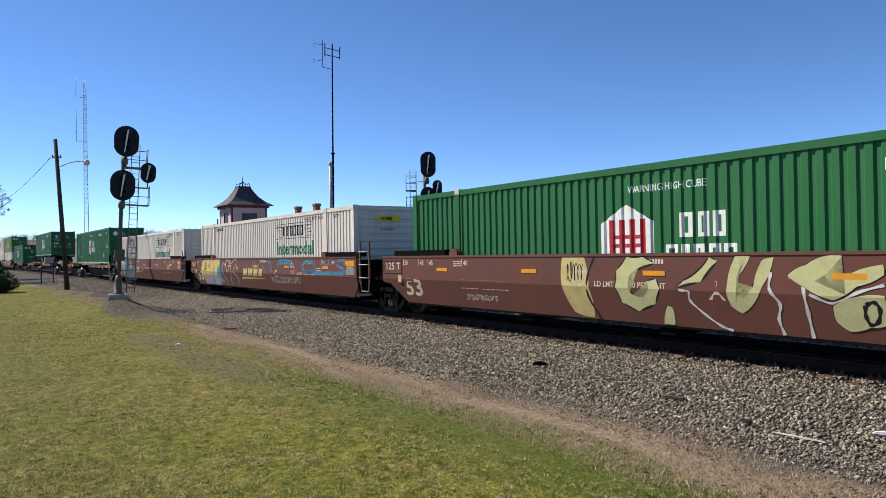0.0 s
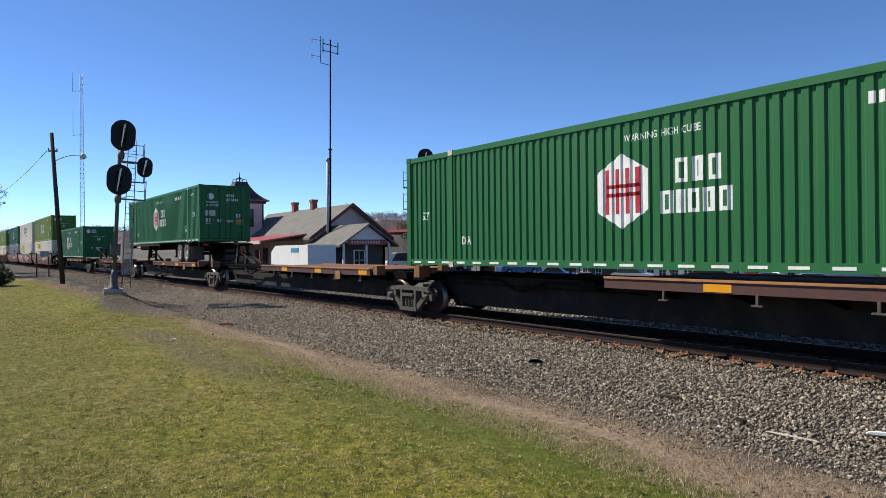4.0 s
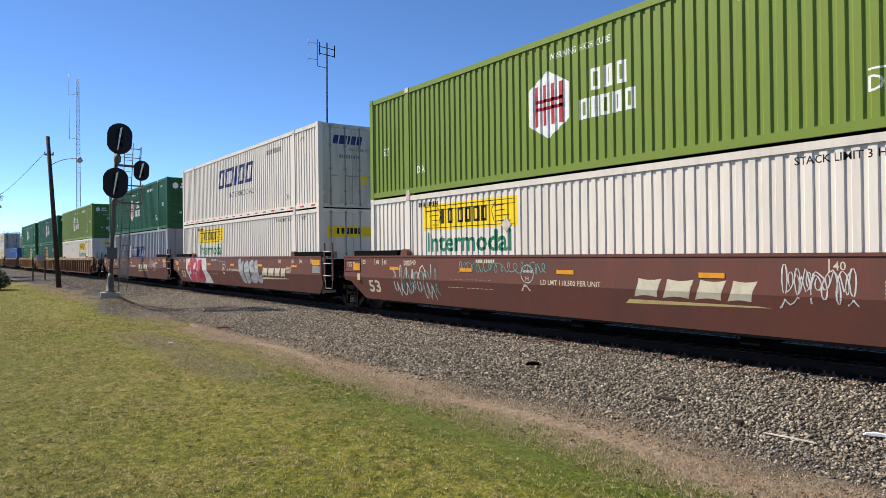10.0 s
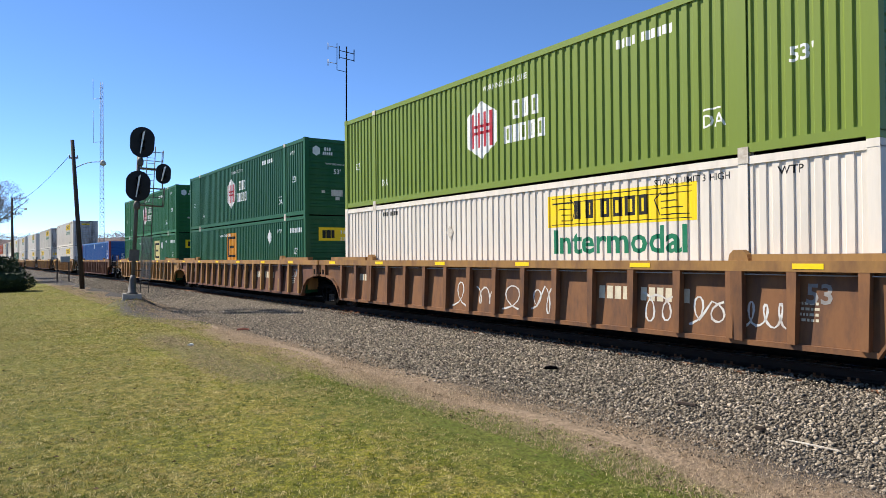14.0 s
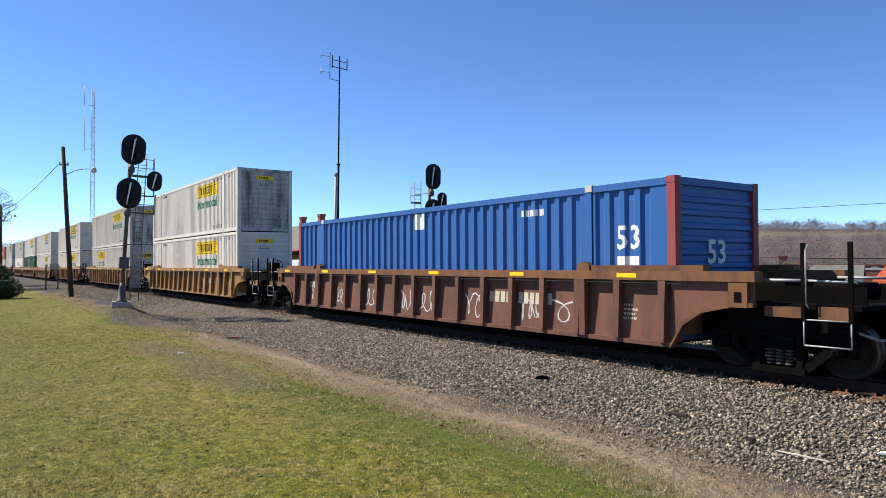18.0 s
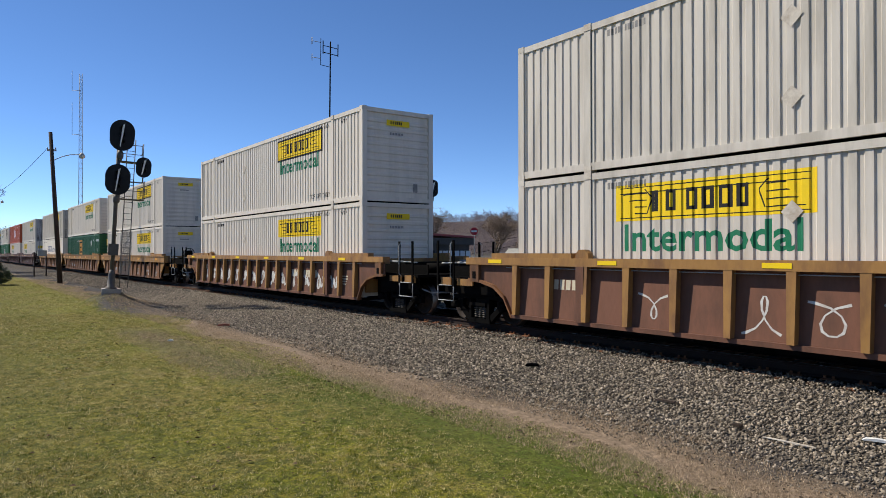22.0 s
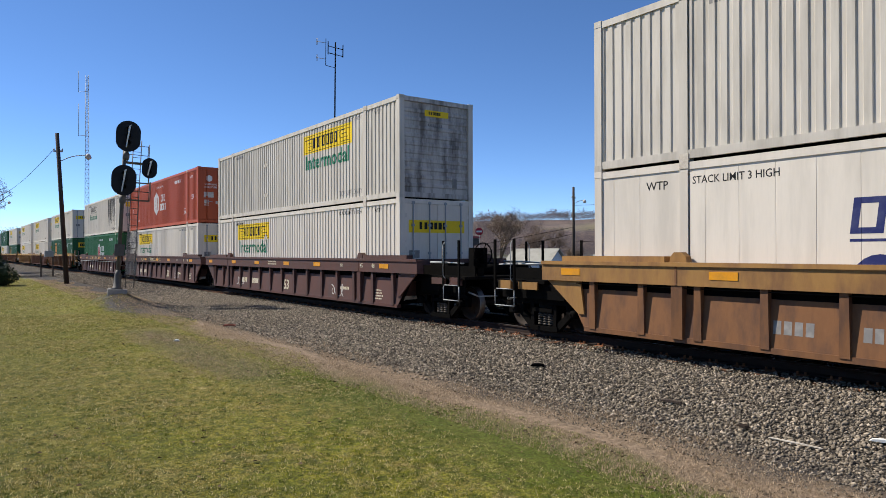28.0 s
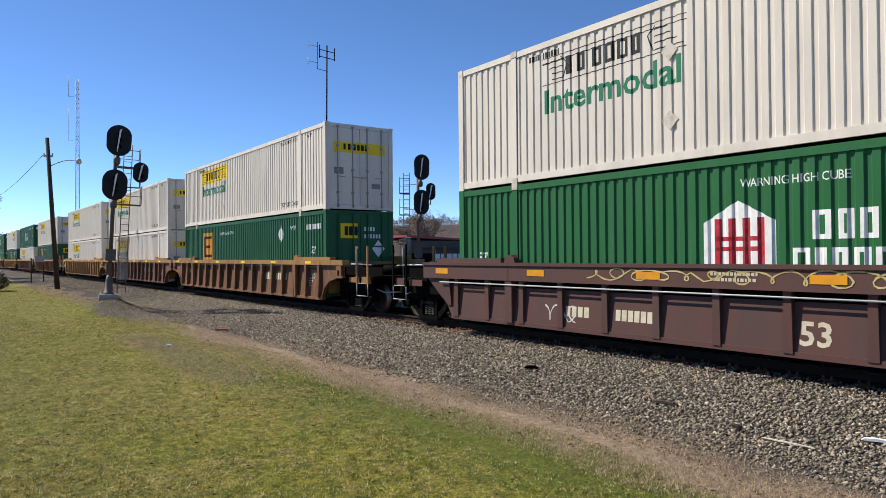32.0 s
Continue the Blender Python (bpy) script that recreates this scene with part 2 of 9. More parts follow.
def part(name, bm, material, parent=None, label="", at=None, bevel=0.0, kind=""):
    """Links a bmesh as one mesh object, under a thing or a part."""
    if isinstance(bm, bpy.types.Mesh):
        me = bm
    else:
        if bevel:
            bmesh.ops.bevel(bm, geom=[e for e in bm.edges if len(e.link_faces) == 2 and e.calc_face_angle(0) > 0.6], offset=bevel, segments=1, affect="EDGES")
        bmesh.ops.recalc_face_normals(bm, faces=bm.faces)
        me = bpy.data.meshes.new(name)
        bm.to_mesh(me)
        bm.free()
        me.materials.append(M[material] if isinstance(material, str) else material)
    ob = new(name, me)
    if parent:
        ob.parent = parent
    if at is not None:
        ob.matrix_basis = at if isinstance(at, Matrix) else Matrix.Translation(at)
    return tagged(ob, label, kind=kind)


def thing(name, label, category, m=None, group=""):
    ob = new(name)
    ob.empty_display_size = 0.2
    if m is not None:
        ob.matrix_basis = m
    return tagged(ob, label, category, group)


def boxpart(name, dims, material, parent, label="", bevel=0.0):
    bm = bmesh.new()
    box(bm, *dims)
    return part(name, bm, material, parent, label, bevel=bevel)


# ---------- lettering: all words are made once ----------
WORDS = {}


def word(body):
    """The word as (verts, faces), 1 high, from x = 0."""
    if body not in WORDS:
        cu = bpy.data.curves.new("word", "FONT")
        cu.body = body
        cu.resolution_u = 2
        cu.offset = 0.022 if body in ("Intermodal", "53", "53'", "A", "B", "C") else 0.008
        ob = new("word", cu)
        bpy.context.view_layer.update()
        me = ob.to_mesh()
        vs = [v.co.copy() for v in me.vertices]
        fs = [tuple(p.vertices) for p in me.polygons]
        x0, x1 = min(v.x for v in vs), max(v.x for v in vs)
        y0, y1 = min(v.y for v in vs), max(v.y for v in vs)
        h = y1 - y0
        WORDS[body] = ([((v.x - x0) / h, (v.y - y0) / h) for v in vs], fs, (x1 - x0) / h)
        ob.to_mesh_clear()
        bpy.data.objects.remove(ob)
    return WORDS[body]


def put_word(bm, body, x, z, h, width=None):
    vs, fs, w = word(body)
    k = (width / (w * h)) if width else 1.0
    new_v = [bm.verts.new((x + a * h * k, 0, z + b * h)) for a, b in vs]
    for f in fs:
        try:
            bm.faces.new([new_v[i] for i in f])
        except ValueError:
            pass


def put_bars(bm, x, z, h, widths, gap=0.25, slant=0.0):
    """A row of plain upright blocks where a name or a number stands."""
    for w in widths:
        if w > 0:
            poly(bm, [(x, z), (x + w * h, z), (x + w * h + slant * h, z + h), (x + slant * h, z + h)])
        x += (abs(w) + gap) * h
    return x


def poly(bm, pts):
    bm.faces.new([bm.verts.new((a, 0, b)) for a, b in pts])


def rect(bm, x0, x1, z0, z1):
    poly(bm, [(x0, z0), (x1, z0), (x1, z1), (x0, z1)])


def hexagon(bm, x, z, rx, rz):
    poly(bm, [(x, z - rz), (x + rx, z - rz * 0.52), (x + rx, z + rz * 0.52), (x, z + rz), (x - rx, z + rz * 0.52), (x - rx, z - rz * 0.52)])


def ribbon(bm, pts, w):
    """A flat stroke along points, with varying width."""
    n = len(pts)
    left, right = [], []
    for i, (a, b) in enumerate(pts):
        c, d = pts[max(0, i - 1)], pts[min(n - 1, i + 1)]
        dx, dz = d[0] - c[0], d[1] - c[1]
        k = math.hypot(dx, dz) or 1
        ww = w * (0.75 + 0.25 * math.sin(1.7 * i))
        left.append(bm.verts.new((a - dz / k * ww, 0, b + dx / k * ww)))
        right.append(bm.verts.new((a + dz / k * ww, 0, b - dx / k * ww)))
    for i in range(n - 1):
        bm.faces.new((left[i], right[i], right[i + 1], left[i + 1]))


def scrawl(bm, rng, x0, x1, z0, z1, loops, w):
    """An unreadable hand-sprayed tag: one looping stroke that fills a box."""
    n = loops * 12
    zc, amp = (z0 + z1) / 2, (z1 - z0) / 2 - w
    step = (x1 - x0) / loops
    size = [rng.uniform(0.55, 1.0) for _ in range(loops + 1)]
    fat = [rng.uniform(0.25, 0.75) for _ in range(loops + 1)]
    turn = [rng.choice((-1, 1)) for _ in range(loops + 1)]
    pts = []
    for j in range(n + 1):
        u = j / 12
        k = min(int(u), loops - 1)
        a = 6.28 * (u - k)
        pts.append((x0 + step * (u + 0.0) + step * fat[k] * 0.8 * math.sin(a), zc + turn[k] * amp * size[k] * (1 - math.cos(a)) - turn[k] * amp * size[k]))
    out = [pts[0]]
    for a, b in zip(pts, pts[1:]):
        out.append(((a[0] + b[0]) / 2, (a[1] + b[1]) / 2))
    ribbon(bm, [(min(max(a, x0), x1), b) for a, b in out], w)


def wrap(bm, breaks, depth):
    """Cuts a flat sign at the folds of a corrugated side and lays it on them."""
    xs = [v.co.x for v in bm.verts]
    lo, hi = min(xs), max(xs)
    for b in breaks:
        if lo < b < hi:
            bmesh.ops.bisect_plane(bm, geom=bm.verts[:] + bm.edges[:] + bm.faces[:], plane_co=(b, 0, 0), plane_no=(1, 0, 0), dist=1e-5)
    for v in bm.verts:
        v.co.y = depth(v.co.x)


def sign(name, bm, material, parent, breaks=(), depth=None, label=""):
    if depth:
        wrap(bm, breaks, depth)
    for f in bm.faces:
        f.normal_update()
        if f.normal.y > 0:
            f.normal_flip()
    me = bpy.data.meshes.new(name)
    bm.to_mesh(me)
    bm.free()
    me.materials.append(M[material])
    ob = new(name, me)
    ob.parent = parent
    return tagged(ob, label, kind="stuff" if "lettering" in name or "line" in name else "")


def name_blocks(bars, material, parent, breaks=(), depth=None, flat_y=None):
    """Each plain block of a name is a part of its own."""
    x, z, h, widths, gap, slant = (*bars, 0.0)[:6]
    for w in widths:
        if w > 0:
            bm = bmesh.new()
            e = 0.17 * h
            lean = [slant * k for k in (0.0, e, h - e, h)]
            for x0, x1, a, b in ((0, w * h, 0, 1), (0, w * h, 2, 3), (0, 1.2 * e, 1, 2), (w * h - 1.2 * e, w * h, 1, 2)):
                za, zb = (0, e, h - e, h)[a], (0, e, h - e, h)[b]
                poly(bm, [(x + x0 + lean[a], z + za), (x + x1 + lean[a], z + za), (x + x1 + lean[b], z + zb), (x + x0 + lean[b], z + zb)])
            ob = sign("name_block", bm, material, parent, breaks, depth)
            if flat_y is not None:
                ob.location.y = flat_y
        x += (abs(w) + gap) * h


# ---------- the track's line: straight by the lawn, bending very slightly away in the distance ----------
NEAR_SIDE = 10.08          # the near side of the containers
HALF = 1.295
BEND, BEND_AT, BEND_SOFT = 0.0179, -47.8, 12.0


def line_y(x):
    u = (BEND_AT - x) / BEND_SOFT
    return NEAR_SIDE + HALF - BEND * BEND_SOFT * (math.log1p(math.exp(u)) if u < 30 else u)


def on_track(x, z=0.0):
    u = (BEND_AT - x) / BEND_SOFT
    slope = BEND / (1 + math.exp(-u)) if u > -60 else 0.0
    return pose(x, line_y(x), z, rz=math.degrees(math.atan(slope)))


def travel(t):
    return 15.03 * t - 0.00888 * t * t + 4.3e-6 * t ** 3
# ================= ground and track =================
RIDGE_AZ = (-180, -92, -81.5, -70, -61, -53, -44, -39.6, -33.6, -31, -21, 0, 40, 180)
RIDGE_UP = (0.015, 0.022, 0.027, 0.034, 0.043, 0.045, 0.047, 0.050, 0.043, 0.046, 0.041, 0.04, 0.02, 0.015)
MOUND = (-28.22, 4.91, 0.55)          # the cinder mound that carries the signal


def ground_z(x, y):
    """Height of the ground: the lawn, the ballast bed, then the town a little lower and the hills far behind."""
    d = y - line_y(x)
    if d < -5.2:
        z = -0.33
    elif d < -1.9:
        z = -0.33 + 0.11 * (d + 5.2) / 3.3
    elif d < 2.2:
        z = -0.22
    elif d < 5:
        z = -0.22 - 0.13 * (d - 2.2) / 2.8
    else:
        z = -0.35
    if y > 40:
        z -= 3.6 * min(1.0, (y - 40) / 40.0)
    z += MOUND[2] * math.exp(-((x - MOUND[0]) / 1.5) ** 2 - ((y - MOUND[1]) / 1.1) ** 2)
    r = math.hypot(x, y)
    if r > 420:
        az = math.degrees(math.atan2(x, y))
        up = float(np.interp(az, RIDGE_AZ, RIDGE_UP))
        far = float(np.interp(az, (-180, -85, -72, -60, 180), (2600, 2600, 2200, 1300, 1300)))
        k = min(1.0, (r - 420) / (far - 420))
        k = k * k * (3 - 2 * k)
        z += (up * far + 1.7) * k * (1 + 0.05 * noise.noise((x * 0.006, y * 0.006, 0)) + 0.03 * noise.noise((x * 0.02, y * 0.02, 3)))
    return z


def node_mat(name):
    m = bpy.data.materials.new(name)
    m.use_nodes = True
    return m, m.node_tree.nodes, m.node_tree.links, m.node_tree.nodes["Principled BSDF"]


def nnoise(n, l, vec, scale, detail=4, rough=0.6):
    q = n.new("ShaderNodeTexNoise")
    q.inputs["Scale"].default_value, q.inputs["Detail"].default_value, q.inputs["Roughness"].default_value = scale, detail, rough
    l.new(vec, q.inputs["Vector"])
    return q.outputs[0]


def nramp(n, l, fac, lo, hi, a=0.0, b=1.0):
    q = n.new("ShaderNodeMapRange")
    q.inputs[1].default_value, q.inputs[2].default_value, q.inputs[3].default_value, q.inputs[4].default_value = lo, hi, a, b
    l.new(fac, q.inputs[0])
    return q.outputs[0]


def nmix(n, l, fac, a, b):
    q = n.new("ShaderNodeMix")
    q.data_type = "RGBA"
    for i, v in ((6, a), (7, b)):
        if isinstance(v, tuple):
            q.inputs[i].default_value = (*v, 1)
        else:
            l.new(v, q.inputs[i])
    if isinstance(fac, float):
        q.inputs[0].default_value = fac
    else:
        l.new(fac, q.inputs[0])
    return q.outputs[2]


def nmath(n, l, op, a, b):
    q = n.new("ShaderNodeMath")
    q.operation = op
    for i, v in ((0, a), (1, b)):
        if isinstance(v, (int, float)):
            q.inputs[i].default_value = v
        else:
            l.new(v, q.inputs[i])
    return q.outputs[0]


def soft_normal(n, l, bs, up):
    """Thin upright leaves shade like the mat that they form: their normals lean towards the sky."""
    geo = n.new("ShaderNodeNewGeometry")
    a = n.new("ShaderNodeVectorMath")
    a.operation = "SCALE"
    a.inputs["Scale"].default_value = 1 - up
    l.new(geo.outputs["Normal"], a.inputs[0])
    b = n.new("ShaderNodeVectorMath")
    b.inputs[1].default_value = (0, 0, up)
    l.new(a.outputs[0], b.inputs[0])
    c = n.new("ShaderNodeVectorMath")
    c.operation = "NORMALIZE"
    l.new(b.outputs[0], c.inputs[0])
    l.new(c.outputs[0], bs.inputs["Normal"])
    # light also passes through the thin blades
    thin = n.new("ShaderNodeBsdfTranslucent")
    l.new(bs.inputs["Base Color"].links[0].from_socket, thin.inputs["Color"])
    both = n.new("ShaderNodeMixShader")
    both.inputs[0].default_value = 0.35
    l.new(bs.outputs[0], both.inputs[1])
    l.new(thin.outputs[0], both.inputs[2])
    l.new(both.outputs[0], n["Material Output"].inputs["Surface"])


def lawn_colour(n, l, pos, dry=0.0):
    """Spring lawn: straw-yellow and green patches with fine mottling."""
    sep = n.new("ShaderNodeSeparateXYZ")
    l.new(pos, sep.inputs[0])
    x, y = sep.outputs[0], sep.outputs[1]
    wide, mid, clump, fine = nnoise(n, l, pos, 0.35, 3), nnoise(n, l, pos, 1.9, 6, 0.75), nnoise(n, l, pos, 5.5, 3, 0.7), nnoise(n, l, pos, 13, 5, 0.75)
    y = nmath(n, l, "ADD", y, nmath(n, l, "MULTIPLY", nmath(n, l, "SUBTRACT", mid, 0.5), 1.6))
    c = nmix(n, l, nramp(n, l, wide, 0.42, 0.58), (0.275, 0.255, 0.020), (0.335, 0.262, 0.060))
    c = nmix(n, l, nramp(n, l, mid, 0.49, 0.62, 0.0, 0.75), c, (0.122, 0.152, 0.018))
    c = nmix(n, l, nramp(n, l, mid, 0.48, 0.38, 0.0, 0.80), c, (0.38, 0.285, 0.118))
    c = nmix(n, l, nramp(n, l, y, 3.0, 0.2, 0.0, 0.60), c, (0.165, 0.142, 0.030))
    c = nmix(n, l, nramp(n, l, clump, 0.53, 0.60, 0.0, 0.72), c, (0.075, 0.090, 0.014))
    c = nmix(n, l, nramp(n, l, clump, 0.44, 0.38, 0.0, 0.5), c, (0.42, 0.36, 0.12))
    # greener towards the verge, a bare worn patch further along
    c = nmix(n, l, nmath(n, l, "MULTIPLY", nramp(n, l, y, 3.4, 4.6, 0.0, 0.75), nramp(n, l, x, -14, -9)), c, (0.085, 0.135, 0.020))
    worn = nmath(n, l, "MULTIPLY", nmath(n, l, "MULTIPLY", nramp(n, l, y, 3.35, 3.75), nramp(n, l, y, 4.65, 4.35)), nmath(n, l, "MULTIPLY", nramp(n, l, x, -21, -18), nramp(n, l, x, -9.5, -11.5)))
    c = nmix(n, l, nmath(n, l, "MULTIPLY", worn, nramp(n, l, fine, 0.35, 0.6, 0.35, 0.95)), c, (0.19, 0.15, 0.10))
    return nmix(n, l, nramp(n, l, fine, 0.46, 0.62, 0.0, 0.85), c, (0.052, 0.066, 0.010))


def ground_material():
    m, n, l, b = node_mat("lawn_dirt_and_gravel")
    geo = n.new("ShaderNodeNewGeometry")
    pos = geo.outputs["Position"]
    sep = n.new("ShaderNodeSeparateXYZ")
    l.new(pos, sep.inputs[0])
    x, y, z = sep.outputs
    wob = nnoise(n, l, pos, 0.55, 5, 0.65)
    yy = nmath(n, l, "ADD", y, nmath(n, l, "MULTIPLY", nmath(n, l, "SUBTRACT", wob, 0.5), 2.2))
    # the verges follow the track as it bends
    bend = nmath(n, l, "MULTIPLY", nmath(n, l, "MINIMUM", nmath(n, l, "ADD", x, 42.0), 0.0), 0.0175)
    yy = nmath(n, l, "SUBTRACT", yy, bend)
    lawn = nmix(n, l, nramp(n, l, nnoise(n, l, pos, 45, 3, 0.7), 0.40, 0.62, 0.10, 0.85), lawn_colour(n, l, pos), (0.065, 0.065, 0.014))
    f1, f2, f3 = nnoise(n, l, pos, 9, 6, 0.75), nnoise(n, l, pos, 34, 5, 0.7), nnoise(n, l, pos, 1.1, 4, 0.6)
    dirt = nmix(n, l, nramp(n, l, f1, 0.35, 0.7), (0.32, 0.235, 0.160), (0.11, 0.082, 0.057))
    dirt = nmix(n, l, nramp(n, l, f2, 0.5, 0.75, 0, 0.6), dirt, (0.37, 0.285, 0.195))
    vor = n.new("ShaderNodeTexVoronoi")
    vor.inputs["Scale"].default_value = 21
    l.new(pos, vor.inputs["Vector"])
    stone = nmix(n, l, nramp(n, l, vor.outputs["Color"], 0.1, 0.9), (0.28, 0.236, 0.186), (0.10, 0.085, 0.068))
    # cell edges go near black: the shade between stones, put into the colour
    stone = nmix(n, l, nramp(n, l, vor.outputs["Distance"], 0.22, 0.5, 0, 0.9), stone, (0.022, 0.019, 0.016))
    stone = nmix(n, l, nramp(n, l, f3, 0.52, 0.72, 0, 0.5), stone, (0.05, 0.044, 0.040))
    # cinders at the foot of the bed, stone under the train darkened for its shade
    foot = nmath(n, l, "MULTIPLY", nramp(n, l, yy, 5.9, 6.3), nramp(n, l, yy, 7.1, 6.6))
    stone = nmix(n, l, nmath(n, l, "MULTIPLY", foot, nramp(n, l, f3, 0.36, 0.52, 0.2, 0.85)), stone, (0.050, 0.046, 0.046))
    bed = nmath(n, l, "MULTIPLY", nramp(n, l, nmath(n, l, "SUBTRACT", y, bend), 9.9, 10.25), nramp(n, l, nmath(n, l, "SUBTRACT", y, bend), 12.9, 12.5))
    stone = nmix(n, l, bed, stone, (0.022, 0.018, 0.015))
    town = nmix(n, l, nramp(n, l, nnoise(n, l, pos, 0.05, 5), 0.4, 0.65), (0.115, 0.112, 0.105), (0.085, 0.088, 0.050))
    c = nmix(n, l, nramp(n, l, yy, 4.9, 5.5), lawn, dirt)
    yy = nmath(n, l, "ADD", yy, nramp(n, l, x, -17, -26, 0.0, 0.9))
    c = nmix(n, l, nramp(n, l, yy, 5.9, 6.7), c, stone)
    c = nmix(n, l, nramp(n, l, yy, 16.5, 18.5), c, town)
    # cinders heaped round the signal and washed along the ditch
    cx, cy = nmath(n, l, "MULTIPLY", nmath(n, l, "ADD", x, 27.0), 0.21), nmath(n, l, "MULTIPLY", nmath(n, l, "SUBTRACT", y, 5.5), 0.75)
    far_off = nmath(n, l, "SQRT", nmath(n, l, "ADD", nmath(n, l, "MULTIPLY", cx, cx), nmath(n, l, "MULTIPLY", cy, cy)), 0.0)
    far_off = nmath(n, l, "ADD", far_off, nmath(n, l, "MULTIPLY", nmath(n, l, "SUBTRACT", wob, 0.5), 1.3))
    cinder = nmix(n, l, nramp(n, l, f1, 0.38, 0.66), (0.115, 0.105, 0.10), (0.036, 0.033, 0.033))
    c = nmix(n, l, nramp(n, l, far_off, 1.1, 0.75), c, cinder)
    # hillside: brown woods with a pale pasture and a bare track through them
    wood = nmix(n, l, nramp(n, l, nnoise(n, l, pos, 0.035, 10, 0.9), 0.42, 0.58), (0.175, 0.135, 0.125), (0.085, 0.070, 0.074))
    wood = nmix(n, l, nramp(n, l, nnoise(n, l, pos, 0.006, 4, 0.6), 0.45, 0.65, 0.0, 0.6), wood, (0.20, 0.155, 0.12))
    grass = nmix(n, l, nramp(n, l, nnoise(n, l, pos, 0.012, 6, 0.7), 0.40, 0.62), (0.185, 0.170, 0.085), (0.13, 0.112, 0.080))
    zw = nmath(n, l, "ADD", z, nmath(n, l, "MULTIPLY", nmath(n, l, "SUBTRACT", nnoise(n, l, pos, 0.01, 3), 0.5), 9.0))
    pasture = nmath(n, l, "MULTIPLY", nmath(n, l, "MULTIPLY", nramp(n, l, zw, 27, 31), nramp(n, l, z, 45, 43.5)), nmath(n, l, "MULTIPLY", nramp(n, l, x, -690, -600), nramp(n, l, x, -400, -500)))
    strip = nmath(n, l, "MULTIPLY", nmath(n, l, "MULTIPLY", nramp(n, l, z, 34.5, 35.5), nramp(n, l, z, 39, 38)), nramp(n, l, x, -540, -480))
    hill = nmix(n, l, nmath(n, l, "MAXIMUM", nmath(n, l, "MULTIPLY", pasture, 0.85), nmath(n, l, "MULTIPLY", strip, 0.6)), wood, grass)
    c = nmix(n, l, nramp(n, l, z, 0.5, 6.0), c, hill)
    l.new(c, b.inputs["Base Color"])
    b.inputs["Roughness"].default_value = 0.95
    b.inputs["Specular IOR Level"].default_value = 0.15
    bp = n.new("ShaderNodeBump")
    bp.inputs["Strength"].default_value, bp.inputs["Distance"].default_value = 0.8, 0.04
    l.new(nmath(n, l, "ADD", f2, nmath(n, l, "MULTIPLY", vor.outputs["Distance"], -0.6)), bp.inputs["Height"])
    l.new(bp.outputs[0], b.inputs["Normal"])
    return m


def axis_points(spans):
    out = []
    for a, b, n in spans:
        out += [a + (b - a) * k / n for k in range(n)]
    return out + [spans[-1][1]]


gx = axis_points([(-4200, -1200, 30), (-1200, -300, 45), (-300, -60, 30), (-60, 6, 110), (6, 60, 12), (60, 800, 14), (800, 3000, 8)])
gy = axis_points([(-3000, -300, 9), (-300, -20, 10), (-20, 0, 8), (0, 18, 60), (18, 90, 24), (90, 420, 20), (420, 1500, 60), (1500, 4000, 20)])
gv = [(x, y, ground_z(x, y) + (0.008 * noise.noise((x * 0.7, y * 0.7, 1)) if -70 < x < 10 and 0 < y < 9.3 else 0)) for y in gy for x in gx]
nx = len(gx)
gf = [(j * nx + i, j * nx + i + 1, (j + 1) * nx + i + 1, (j + 1) * nx + i) for j in range(len(gy) - 1) for i in range(nx - 1)]
gme = bpy.data.meshes.new("ground")
gme.from_pydata(gv, [], gf)
gme.materials.append(ground_material())
gme.polygons.foreach_set("use_smooth", [True] * len(gf))
ground = tagged(new("ground", gme), "patchy spring lawn, dirt verge, grey ballast and brown hills", "ground", kind="structure")

# ---------- rails and ties ----------
M["railside"] = mat("rusty_rail_web", (0.022, 0.013, 0.010), 0.8, 0.1, grain=(30, 0.25), stain=(4, 0.4, (0.035, 0.02, 0.014)), bump=0.15)
M["railtop"] = mat("polished_rail_head", (0.10, 0.088, 0.078), 0.5, 0.4, grain=(20, 0.1), stain=(6, 0.2, (0.2, 0.15, 0.12)), bump=0.02)
M["tie"] = mat("weathered_oak_tie", (0.070, 0.045, 0.032), 0.9, grain=(30, 0.35), stain=(3, 0.85, (0.26, 0.105, 0.045)), bump=0.4, stretch=(6, 0.5, 6), spread=0.35)
M["plate"] = mat("rusty_tie_plate", (0.24, 0.095, 0.042), 0.85, 0.1, grain=(40, 0.3), stain=(8, 0.5, (0.10, 0.05, 0.03)), bump=0.3, spread=0.2)
track = tagged(new("railway_track"), "rusty railway track with a polished rail head on weathered wooden ties", "railway track", kind="structure")
RAIL = [(-0.075, -0.172), (0.075, -0.172), (0.075, -0.158), (0.012, -0.135), (0.010, -0.042), (0.036, -0.03), (0.036, -0.004), (0.028, 0.0), (-0.028, 0.0), (-0.036, -0.004), (-0.036, -0.03), (-0.010, -0.042), (-0.012, -0.135), (-0.075, -0.158)]
rail_xs = axis_points([(-420, -120, 20), (-120, -30, 18), (-30, 60, 6)])
for s in (-1, 1):
    bm = bmesh.new()
    rings = []
    for x in rail_xs:
        m = on_track(x)
        rings.append([bm.verts.new(m @ Vector((0, s * 0.7535 + a, b))) for a, b in RAIL])
    nr = len(RAIL)
    for a, b in zip(rings, rings[1:]):
        for k in range(nr):
            f = bm.faces.new((a[k], a[(k + 1) % nr], b[(k + 1) % nr], b[k]))
            f.material_index = 1 if k in (7,) else 0
    ob = part("rail", bm, "railside", track, "rusty steel rail with a polished head")
    ob.data.materials.append(M["railtop"])
